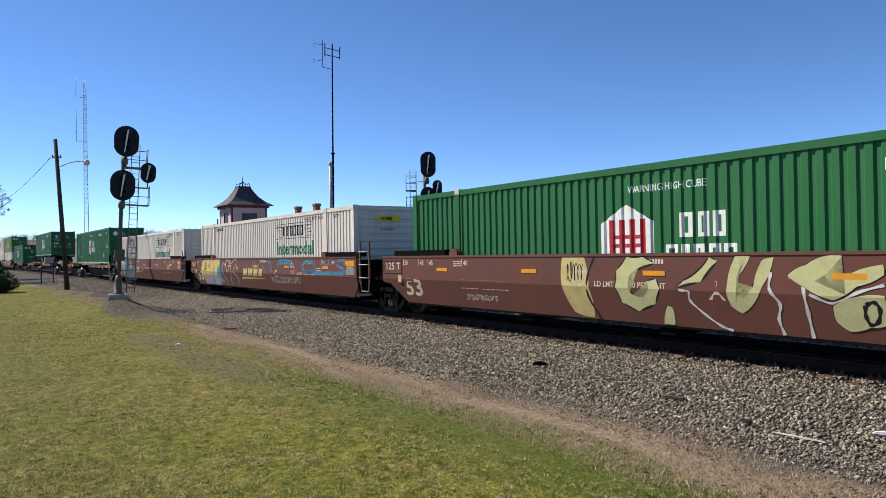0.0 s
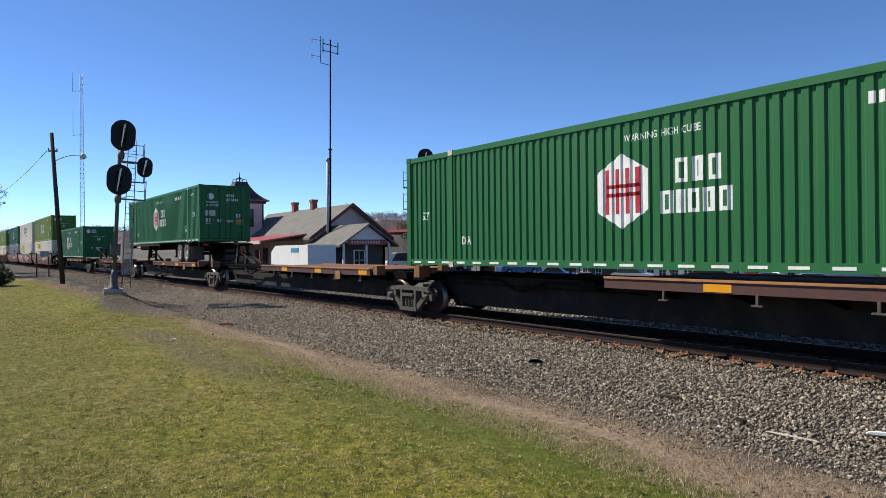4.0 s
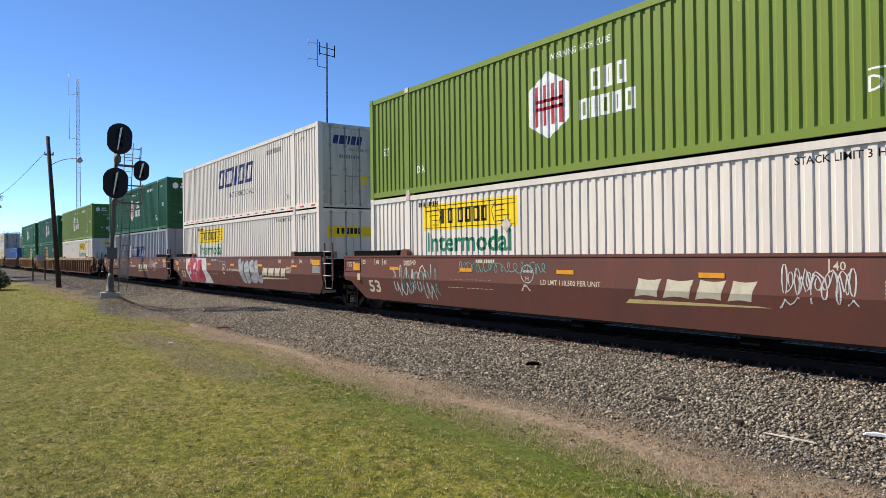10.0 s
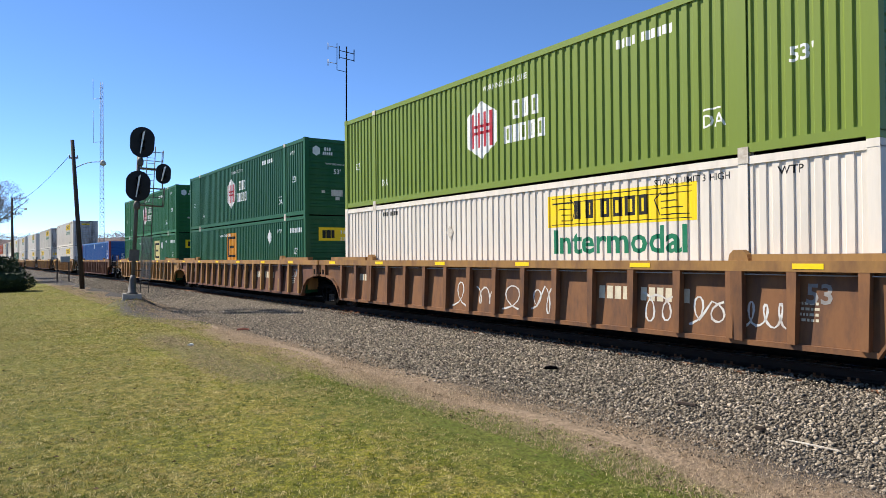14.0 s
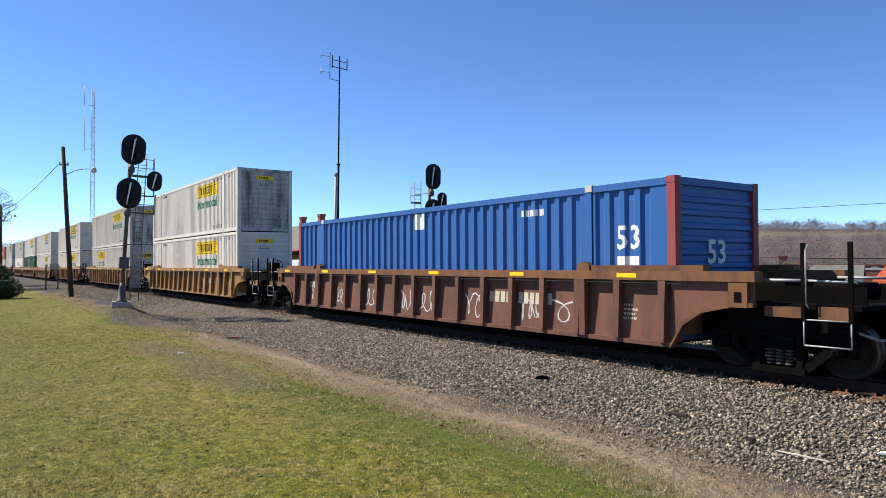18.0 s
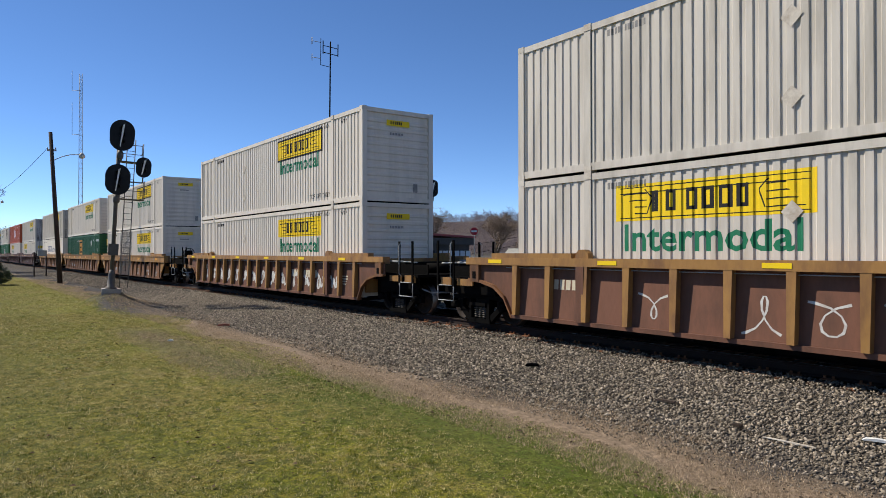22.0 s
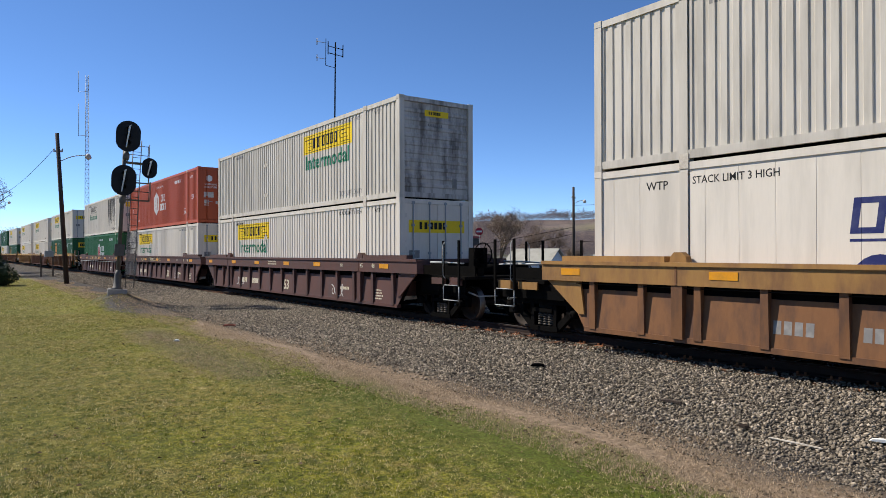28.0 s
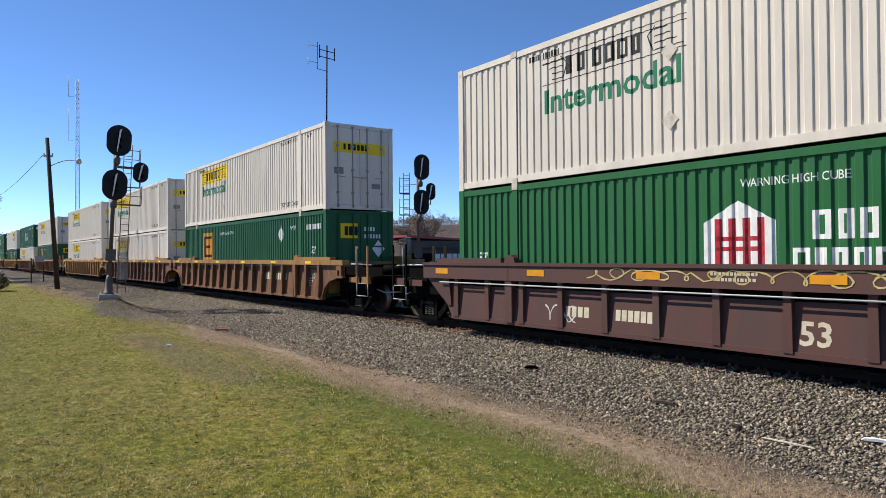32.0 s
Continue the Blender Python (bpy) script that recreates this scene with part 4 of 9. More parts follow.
def flat_block(at, rz, w, d, h, wall, label, windows=4, rows=1, parapet="trim", name="commercial_building", extra=True):
    b = thing(name, label, "building", pose(*at, rz=rz))
    x0, x1, y0, y1 = -w / 2, w / 2, -d / 2, d / 2
    t = 0.25
    for dims in ((x0, x1, y0, y0 + t, -0.5, h), (x0, x1, y1 - t, y1, -0.5, h), (x0, x0 + t, y0 + t, y1 - t, -0.5, h), (x1 - t, x1, y0 + t, y1 - t, -0.5, h)):
        boxpart("wall", dims, wall, b)
    boxpart("roof", (x0 + t, x1 - t, y0 + t, y1 - t, h - 0.6, h - 0.4), "roofgrey", b)
    for dims in ((x0 - 0.08, x1 + 0.08, y0 - 0.08, y0 + t, h, h + 0.18), (x0 - 0.08, x1 + 0.08, y1 - t, y1 + 0.08, h, h + 0.18), (x0 - 0.08, x0 + t, y0 + t, y1 - t, h, h + 0.18), (x1 - t, x1 + 0.08, y0 + t, y1 - t, h, h + 0.18)):
        boxpart("parapet_cap", dims, parapet, b)
    for o, a, n, ln in (((x1, y0, 0), (0, 1, 0), (1, 0, 0), d), ((x0, y0, 0), (1, 0, 0), (0, -1, 0), w)):
        for r in range(rows):
            for k in range(windows):
                window(b, (o, a, n), ln * (k + 0.5) / windows, h * (r + 0.35) / rows, min(1.3, ln / windows * 0.55), h / rows * 0.42)
    if extra:
        boxpart("roof_vent", (x0 + w * 0.3, x0 + w * 0.3 + 1.1, -0.6, 0.5, h - 0.45, h + 0.5), "steel", b, bevel=0.05)
    return b


# the depot: a square tower with a flared cap, a long gabled hall, a canopy and a gabled porch
depot = thing("railway_depot", "pale pink depot with flared slate tower cap and red canopy", "building", pose(-67.0, 23.2, -0.35))
for dims in ((-1.75, 1.75, -1.75, -1.55, -0.3, 6.9), (-1.75, 1.75, 1.55, 1.75, -0.3, 6.9), (-1.75, -1.55, -1.55, 1.55, -0.3, 6.9), (1.55, 1.75, -1.55, 1.55, -0.3, 6.9)):
    boxpart("tower_wall", dims, "stucco", depot)
for y in (-1.77, 1.6):
    for x in (-1.77, 1.6):
        boxpart("corner_board", (x, x + 0.17, y, y + 0.17, 3.2, 6.9), "darktrim", depot)
boxpart("cornice", (-1.95, 1.95, -1.95, 1.95, 6.72, 6.95), "darktrim", depot, bevel=0.04)
bm = bmesh.new()
prof = [(2.30, 6.95), (2.22, 7.02), (1.72, 7.33), (1.20, 7.82), (0.80, 8.42), (0.60, 8.8), (0.60, 8.92)]
rings = [[bm.verts.new((sx * r, sy * r, z)) for sx, sy in ((-1, -1), (1, -1), (1, 1), (-1, 1))] for r, z in prof]
for a, b in zip(rings, rings[1:]):
    for k in range(4):
        bm.faces.new((a[k], a[(k + 1) % 4], b[(k + 1) % 4], b[k]))
bm.faces.new(rings[0][::-1])
bm.faces.new(rings[-1])
part("tower_roof", bm, "roofdark", depot, "flared dark slate tower cap")
bm = bmesh.new()
lathe(bm, [(0.06, 8.9), (0.05, 9.2), (0.14, 9.3), (0.05, 9.4), (0.02, 9.9)], 8)
for a in range(4):
    c, s = math.cos(a * 1.571 + 0.785), math.sin(a * 1.571 + 0.785)
    pipe(bm, [(0.75 * c, 0.75 * s, 8.92), (0.66 * c, 0.66 * s, 9.22), (0.45 * c, 0.45 * s, 9.12), (0.1 * c, 0.1 * s, 9.35)], 0.03, 5)
part("finial", bm, "black", depot, "wrought iron cresting and finial")
window(depot, ((1.75, 0, 0), (0, 1, 0), (1, 0, 0)), -0.38, 4.5, 0.55, 1.6, "darktrim", "tower_window")
window(depot, ((1.75, 0, 0), (0, 1, 0), (1, 0, 0)), 0.38, 4.5, 0.55, 1.6, "darktrim", "tower_window")
window(depot, ((0, -1.75, 0), (1, 0, 0), (0, -1, 0)), 0.1, 4.3, 0.75, 1.9, "darktrim", "tower_window")
for dims in ((1.75, 16.0, 0.4, 0.6, -0.3, 3.3), (15.8, 16.0, 0.6, 7.0, -0.3, 3.3), (1.75, 16.0, 6.9, 7.1, -0.3, 3.3), (-1.5, -1.3, 1.75, 7.0, -0.3, 3.3)):
    boxpart("hall_wall", dims, "stucco", depot)
bm = bmesh.new()
prism(bm, [(0.4, 3.3), (7.1, 3.3), (3.75, 5.75)], "x", 15.75, 15.95)
part("hall_gable", bm, "stucco", depot, "pale pink hall gable")
for ob in roof_gable(depot, -1.5, 16.0, 0.4, 7.1, 3.3, 5.75, "roofgrey", "x", 0.55, 0.16):
    tagged(ob, "weathered grey shingle roof")
for s in (-1, 1):
    bm = bmesh.new()
    k = 2.45 / 3.35
    ya = 3.75 + s * 3.9
    prism(bm, [(ya, 5.75 - k * 3.9 - 0.05), (3.75, 5.7), (3.75, 5.98), (ya, 5.75 - k * 3.9 + 0.22)], "x", 16.5, 16.62)
    part("barge_board", bm, "darktrim", depot)
for x in (4.8, 9.0):
    bm = bmesh.new()
    box(bm, x - 0.25, x + 0.25, 3.5, 4.0, 5.0, 6.5)
    box(bm, x - 0.31, x + 0.31, 3.44, 4.06, 6.5, 6.72)
    part("chimney", bm, "brick", depot, "dark brick chimney with a cap")
bm = bmesh.new()
prism(bm, [(-3.6, 2.75), (0.45, 3.35), (0.45, 3.47), (-3.6, 2.87)], "x", -2.6, 15.0)
part("canopy_roof", bm, "roofred", depot, "dull red canopy roof")
boxpart("canopy_fascia", (-2.6, 15.0, -3.66, -3.58, 2.62, 2.88), "stucco", depot)
for k in range(6):
    x = -2.2 + 3.3 * k
    boxpart("canopy_post", (x - 0.08, x + 0.08, -3.4, -3.24, -0.2, 2.7), "darktrim", depot)
for x in (3.6, 8.2, 12.6):
    boxpart("door", (x - 0.5, x + 0.5, 0.34, 0.42, -0.2, 2.2), "darktrim", depot)
for x in (5.8, 10.3):
    window(depot, ((x, 0.4, 0), (1, 0, 0), (0, -1, 0)), 0, 0.8, 1.0, 1.5, "darktrim")
# porch with its gable towards the street
for dims in ((16.0, 20.9, 0.5, 0.7, -0.3, 2.6), (20.7, 20.9, 0.7, 4.2, -0.3, 2.6), (16.0, 20.9, 4.0, 4.2, -0.3, 2.6)):
    boxpart("porch_wall", dims, "darkwall", depot)
roof_gable(depot, 16.0, 21.6, 0.1, 4.4, 2.55, 3.95, "roofgrey", "x", 0.4, 0.13)
bm = bmesh.new()
prism(bm, [(0.3, 2.6), (4.2, 2.6), (2.25, 3.9)], "x", 21.5, 21.6)
part("porch_gable", bm, "siding", depot)
sg = boxpart("sign_board", (21.62, 21.68, 0.6, 3.9, 2.45, 2.85), "roofred", depot, "red sign board with pale blocks")
bm = bmesh.new()
put_bars(bm, 0.85, 2.55, 0.2, (0.6,) * 11, 0.55)
for v in bm.verts:
    v.co = Vector((21.684, v.co.x, v.co.z))
part("sign_blocks", bm, "decalpale", sg)
for y in (0.3, 2.2, 4.2):
    boxpart("porch_post", (21.4, 21.56, y - 0.08, y + 0.08, -0.2, 2.6), "trim", depot)
window(depot, ((20.9, 0.7, 0), (0, 1, 0), (1, 0, 0)), 1.2, 0.6, 0.8, 1.4)

# shop with white panels and a red-edged roof
shop = thing("shop", "low timbered shop with white panels and a red-edged roof", "building", pose(-64.5, 43.2, -0.5))
for dims in ((-4, 3.6, -4.2, -4.0, -0.3, 3.3), (-4, 3.6, 4.0, 4.2, -0.3, 3.3), (-4, -3.8, -4, 4, -0.3, 3.3), (3.4, 3.6, -4, 4, -0.3, 3.3)):
    boxpart("wall", dims, "darkwall", shop)
bm = bmesh.new()
prism(bm, [(-4.4, 4.35), (4.5, 3.95), (4.5, 3.75), (-4.4, 4.1)], "x", -4.4, 4.4)
part("roof", bm, "roofred", shop, "faded red shop roof")
boxpart("fascia", (4.0, 4.2, -4.4, 4.5, 3.0, 3.75), "darkwall", shop)
for k in range(6):
    y = -0.2 + 0.78 * k
    boxpart("white_panel", (3.6, 3.66, y, y + 0.62, 1.55, 2.35), "siding", shop)
    if k in (1, 4):
        window(shop, ((3.6, y + 0.3, 0), (0, 1, 0), (1, 0, 0)), 0, 0.2, 0.55, 1.2)
    else:
        boxpart("white_panel", (3.6, 3.66, y, y + 0.62, 0.1, 1.4), "bluesiding", shop)
# black sheet on the closed wall stands for the dark inside a garage
boxpart("garage_opening", (3.6, 3.63, -3.9, -0.6, -0.2, 2.4), "black", shop)

M["roofpale"] = mat("pale_weathered_shingles", (0.33, 0.32, 0.28), 0.9, grain=(14, 0.2), stain=(1.2, 0.5, (0.22, 0.21, 0.18)), bump=0.4)
M["roofgreen"] = mat("grey_green_shingles", (0.15, 0.165, 0.125), 0.9, grain=(14, 0.2), stain=(1.2, 0.5, (0.20, 0.19, 0.16)), bump=0.4)


def spot(az, r):
    """A place in the town by its bearing and distance from the lawn."""
    x, y = r * math.sin(radians(az)), r * math.cos(radians(az))
    return x, y, ground_z(x, y)


gabled_house(spot(-47.0, 96), 20, 6.2, 4.6, 3.2, 1.5, "siding", "roofpale", "white cottage with a porch and a pale shingle roof", "x", 3)
gabled_house(spot(-45.0, 108), 20, 5.5, 5.0, 3.0, 1.2, "darkwall", "roofgrey", "low dark shed with a grey roof", "x", 2)
gabled_house(spot(-40.4, 104), 24, 6.5, 5.5, 3.2, 1.9, "darkwall", "roofpale", "brown gabled house with a pale roof", "x", 2)
gabled_house(spot(-42.9, 128), 14, 8, 6, 3.0, 1.6, "siding", "roofgrey", "small white house with a weathered roof", "x", 2)
gabled_house(spot(-32.4, 112), 30, 6.5, 5.0, 2.6, 1.1, "siding", "roofgrey", "low pale house with a broad grey roof", "x", 3)
gabled_house(spot(-27.1, 98), 38, 5.2, 5.0, 2.9, 1.7, "siding", "roofgreen", "white gabled house with a grey-green roof", "x", 2, True)
gabled_house(spot(-25.4, 118), 20, 7.0, 6.0, 3.4, 1.8, "siding", "roofgrey", "white house with a dark grey roof", "x", 2)
gabled_house(spot(-24.4, 85), 26, 8.0, 9.0, 1.95, 1.75, "bluesiding", "roofgrey", "pale blue house with its gable to the street", "y", 2)
flat_block(spot(-38.2, 150), 38, 6.2, 6, 5.6, "brick", "plain red brick block with a flat roof", 1, parapet="brick", extra=False)
flat_block(spot(-36.2, 118), 34, 7.5, 6, 2.9, "siding", "low white store with a pale flat roof", 4)
flat_block(spot(-34.9, 126), 33, 4.6, 5, 3.0, "brick", "small red brick annex with a flat roof", 2, parapet="brick", extra=False)
flat_block(spot(-29.9, 140), 30, 8.2, 9, 4.9, "brick", "red brick works with a white roof vent", 1, parapet="darktrim")
flat_block(spot(-25.3, 172), 26, 18.0, 9, 5.1, "brick", "long low red brick row with a flat roof", 3, parapet="brick", extra=False)
flat_block(spot(-22.4, 150), 24, 9.0, 9, 4.4, "brick", "red brick store with a flat roof", 1, parapet="trim")
flat_block(spot(-33.0, 165), 33, 11.0, 9, 4.2, "brick", "low red brick garage with a flat roof", 2, parapet="brick", extra=False)
stack = thing("brick_chimney", "square red brick chimney on the works", "chimney", pose(*spot(-28.7, 146), rz=30))
boxpart("stack", (-0.7, 0.7, -0.7, 0.7, -0.2, 6.7), "brick", stack, bevel=0.03)
boxpart("stack_cap", (-0.85, 0.85, -0.85, 0.85, 6.7, 7.0), "brick", stack, bevel=0.03)
stop = thing("road_sign", "red octagonal road sign on a thin steel post", "road sign", pose(*spot(-51.7, 68), rz=38))
bm = bmesh.new()
tube(bm, (0, 0.03, -0.2), (0, 0.03, 4.4), 0.035, 6)
part("post", bm, "steel", stop)
bm = bmesh.new()
prism(bm, [(0.40 * math.cos(math.pi * (k + 0.5) / 4), 4.3 + 0.40 * math.sin(math.pi * (k + 0.5) / 4)) for k in range(8)], "y", -0.02, 0.0)
part("plate", bm, "decalred", stop, "red octagonal plate", bevel=0.004)
boxpart("pale_band", (-0.28, 0.28, -0.024, -0.020, 4.22, 4.38), "decalwhite", stop)
# shop with an orange roof beside the crossing
cafe = thing("roadside_shop", "cream roadside shop with a steep orange metal roof", "building", pose(-8.3, 37.5, -0.4, rz=-8))
for dims in ((-5, 5, -4, -3.8, -0.3, 1.5), (-5, 5, 3.8, 4, -0.3, 1.5), (-5, -4.8, -3.8, 3.8, -0.3, 1.5), (4.8, 5, -3.8, 3.8, -0.3, 1.5)):
    boxpart("wall", dims, "cream", cafe)
roof_gable(cafe, -5, 5, -4, 4, 1.5, 4.1, "rooforange", "x", 0.5, 0.12)
for k in range(24):
    y = -4.4 + 0.0
    x = -5.4 + k * 0.47
    bm = bmesh.new()
    prism(bm, [(-4.45, 1.27), (0, 4.22), (0, 4.27), (-4.45, 1.33)], "x", x - 0.02, x + 0.02)
    part("roof_seam", bm, "rooforange", cafe)
for e in (-5, 4.8):
    bm = bmesh.new()
    prism(bm, [(-4, 1.5), (4, 1.5), (0, 4.1)], "x", e, e + 0.2)
    part("gable", bm, "cream", cafe)
for u in (1.2, 3.4, 6.0):
    window(cafe, ((-5, -4, 0), (1, 0, 0), (0, -1, 0)), u, 0.2, 1.0, 0.9)

# ---------- parked cars ----------
CARPAINT = {"white": (0.62, 0.62, 0.62), "blue": (0.04, 0.09, 0.24), "teal": (0.05, 0.16, 0.20), "dark": (0.03, 0.03, 0.035), "red": (0.30, 0.03, 0.03), "silver": (0.35, 0.36, 0.38)}
for k, v in CARPAINT.items():
    M["car_" + k] = mat(k + "_car_paint", v, 0.22, 0.2, grain=(60, 0.04), stain=(3, 0.1, (0.1, 0.1, 0.1)), bump=0)


def parked_car(at, rz, colour, tall=1.5):
    c = thing("parked_car", f"parked {colour} car on the lot behind the track", "car", pose(*at, rz=rz), "parked cars")
    side = [(-2.2, 0.32), (2.15, 0.32), (2.2, 0.62), (2.05, 0.82), (1.1, 0.95), (-1.95, 0.98), (-2.2, 0.8)]
    bm = bmesh.new()
    prism(bm, side, "y", -0.88, 0.88)
    part("body", bm, "car_" + colour, c, bevel=0.07)
    bm = bmesh.new()
    prism(bm, [(-1.75, 0.95), (1.05, 0.93), (0.35, tall - 0.04), (-0.1, tall), (-1.2, tall - 0.03)], "y", -0.74, 0.74)
    part("cabin", bm, "glass", c, "dark tinted glass cabin", bevel=0.05)
    bm = bmesh.new()
    prism(bm, [(-1.28, tall - 0.05), (0.42, tall - 0.05), (0.1, tall + 0.02), (-1.1, tall + 0.02)], "y", -0.7, 0.7)
    part("roof", bm, "car_" + colour, c, bevel=0.02)
    for x in (-1.35, 1.35):
        for s in (-1, 1):
            bm = bmesh.new()
            lathe(bm, [(0.2, s * 0.7), (0.31, s * 0.7), (0.33, s * 0.74), (0.33, s * 0.86), (0.31, s * 0.9), (0.2, s * 0.9)][::s], 18, (x, 0, 0.33), "y")
            w = part("wheel", bm, M["black"], c)
            bm = bmesh.new()
            lathe(bm, [(0.2, s * 0.905), (0.17, s * 0.89), (0.05, s * 0.9), (0.01, s * 0.9)][::-s], 14, (x, 0, 0.33), "y")
            part("hubcap", bm, "steel", w)
    for s in (-1, 1):
        boxpart("headlight", (2.12, 2.21, s * 0.55, s * 0.82, 0.62, 0.76), "decalwhite", c)
        boxpart("tail_light", (-2.22, -2.14, s * 0.6, s * 0.84, 0.68, 0.84), "decalred", c)
    return c


for x, y, rz, col, h in ((-57.5, 36.5, 80, "white", 1.75), (-53.0, 38.5, 75, "dark", 1.5), (-52.5, 47.0, 70, "blue", 1.5), (-46.0, 57.0, 20, "silver", 1.5), (-37.0, 58.0, 30, "dark", 1.5), (-34.0, 62.0, 35, "teal", 1.5), (-29.5, 61.0, 25, "blue", 1.5), (-41.0, 62.0, 30, "red", 1.6), (-60.0, 60.0, 30, "blue", 1.5), (-66.0, 72.0, 40, "silver", 1.5)):
    parked_car((x, y, ground_z(x, y)), rz, col, h)

# pale covered utility trailer in front of the depot
trailer = thing("utility_trailer", "pale grey covered utility trailer with a blue sign beside the depot", "trailer", pose(-46.0, 20.4, -0.35, rz=-4))
bm = bmesh.new()
prism(bm, [(-3.9, 0.75), (3.9, 0.75), (3.9, 2.45), (-2.9, 2.45), (-3.9, 1.95)], "y", -1.0, 1.0)
part("body", bm, "siding", trailer, bevel=0.06)
boxpart("sign", (0.6, 2.2, -1.012, -0.998, 1.95, 2.25), "decalblue", trailer, "plain blue sign panel")
boxpart("frame", (-4.6, 3.9, -0.8, 0.8, 0.55, 0.75), "black", trailer, bevel=0.02)
for x in (1.0, 1.9):
    for y in (-0.95, 0.95):
        bm = bmesh.new()
        lathe(bm, [(0.2, y - 0.1), (0.36, y - 0.1), (0.38, y), (0.36, y + 0.1), (0.2, y + 0.1)], 16, (x, 0, 0.38), "y")
        part("wheel", bm, "black", trailer)

# ---------- trees, hedge ----------
M["bark"] = mat("grey_brown_bark", (0.115, 0.090, 0.070), 0.95, grain=(20, 0.25), stain=(3, 0.4, (0.07, 0.055, 0.045)), bump=0.3)
M["twig"] = mat("brown_bare_twigs", (0.23, 0.170, 0.125), 0.95, grain=(10, 0.25), stain=(1, 0.4, (0.085, 0.06, 0.045)), bump=0)
# evergreen leaves, their green lowered to hold the shade on the hedge
M["hedge"] = mat("evergreen_leaves_shade_dark", (0.022, 0.036, 0.014), 0.7, grain=(20, 0.4), stain=(2, 0.4, (0.06, 0.085, 0.02)), bump=0)


def bare_tree(at, tall, seed, spread=0.5, label="bare deciduous tree with fine brown twigs"):
    rng = random.Random(seed)
    t = thing("bare_tree", label, "tree", pose(*at), "bare trees")
    trunk, crown = bmesh.new(), bmesh.new()

    def grow(p, d, ln, r, depth):
        q = p + d * ln
        tube(trunk if depth < 2 else crown, p, q, r, 6 if depth < 2 else 3, r * 0.7)
        if depth == 6:
            for _ in range(3):
                w = Vector((rng.uniform(-1, 1), rng.uniform(-1, 1), rng.uniform(-0.5, 1))) * tall * 0.045
                e = w.orthogonal().normalized() * 0.018
                crown.faces.new([crown.verts.new(c) for c in (q - e, q + e, q + w)])
            return
        for k in range(3 if depth else 4):
            axis = Vector((rng.uniform(-1, 1), rng.uniform(-1, 1), rng.uniform(-0.3, 0.6))).normalized()
            nd = (d + axis * (spread + 0.12 * depth) * rng.uniform(0.7, 1.4) + Vector((0, 0, 0.12))).normalized()
            grow(p + d * ln * rng.uniform(0.6, 1.0), nd, ln * rng.uniform(0.58, 0.82), r * 0.60, depth + 1)

    grow(Vector((0, 0, -0.2)), Vector((0.03, 0.02, 1)).normalized(), tall * 0.27, tall * 0.022, 0)
    part("trunk", trunk, "bark", t)
    part("crown", crown, "twig", t, "fine bare twigs")
    return t


for i, (x, y, h, s) in enumerate(((-92.0, 63.0, 15, 0.55), (-78.5, 66.0, 16, 0.6), (-104.0, 66.0, 15, 0.55), (-81.5, 77.0, 15, 0.6), (-114.0, 56.0, 16, 0.5), (-53.2, 73.0, 10, 0.6), (-48.0, 90.0, 9, 0.6), (-110.0, 80.0, 12, 0.55), (-95.0, 98.0, 10, 0.6), (-78.0, -1.0, 15.0, 0.5), (-90.0, 0.2, 14.0, 0.5))):
    bare_tree((x, y, ground_z(x, y)), h, 10 + i, s)

hedge = thing("hedge", "dark clipped evergreen hedge on the lawn", "hedge", pose(-50.3, 2.9, -0.34))
rng = np.random.default_rng(4)
n = 14000
hx, hy, hz = rng.uniform(-2.6, 0.1, n), rng.uniform(-8.5, 0.25, n), rng.uniform(0.0, 1.0, n)
top = 1.55 + 0.22 * np.sin(hy * 0.9 + hx) + 0.25 * np.clip(-hx, 0, 2)
hz = np.where(rng.random(n) < 0.4, 1.0, hz)
inset = 0.95 * np.abs(hz - 0.48) ** 2 / 0.27 * np.where(hz > 0.48, 1.0, 0.75)
top = top * (1 - 0.28 * np.clip((hy + 1.1) / 1.3, 0, 1) ** 2)
pos = np.stack([np.minimum(hx, 0.1 - inset), np.minimum(hy, 0.25 - inset), 0.12 + hz * (top - 0.12)], 1) + rng.normal(0, 0.05, (n, 3))
u = rng.normal(0, 1, (n, 3))
u /= np.linalg.norm(u, axis=1)[:, None]
w = np.cross(u, rng.normal(0, 1, (n, 3)))
w /= np.linalg.norm(w, axis=1)[:, None]
sz = rng.uniform(0.05, 0.12, n)[:, None]
hv = np.stack([pos - u * sz, pos + w * sz * 0.45, pos + u * sz, pos - w * sz * 0.45], 1).reshape(-1, 3)
me = bpy.data.meshes.new("leaves")
me.from_pydata(hv.tolist(), [], np.arange(4 * n).reshape(-1, 4).tolist())
me.materials.append(M["hedge"])
lv = new("leaves", me)
lv.parent = hedge
tagged(lv, kind="stuff")
bm = bmesh.new()
prism(bm, [(-2.4, 0.1), (-0.75, 0.02), (-0.30, 0.35), (-0.12, 0.75), (-0.35, 1.15), (-0.95, 1.35), (-2.4, 1.5)], "y", -8.4, -0.35)
part("hedge_core", bm, "hedge", hedge, bevel=0.3)

# small relay box on two posts
box_stand = thing("relay_box", "small grey relay box on two thin posts", "relay box", pose(-68.0, 6.2, -0.33))
for y in (-0.35, 0.55):
    boxpart("post", (-0.05, 0.05, y - 0.05, y + 0.05, -0.2, 2.1), "wood_pole", box_stand)
boxpart("box", (-0.15, 0.2, -0.1, 0.6, 1.75, 2.25), "steel", box_stand, bevel=0.02)

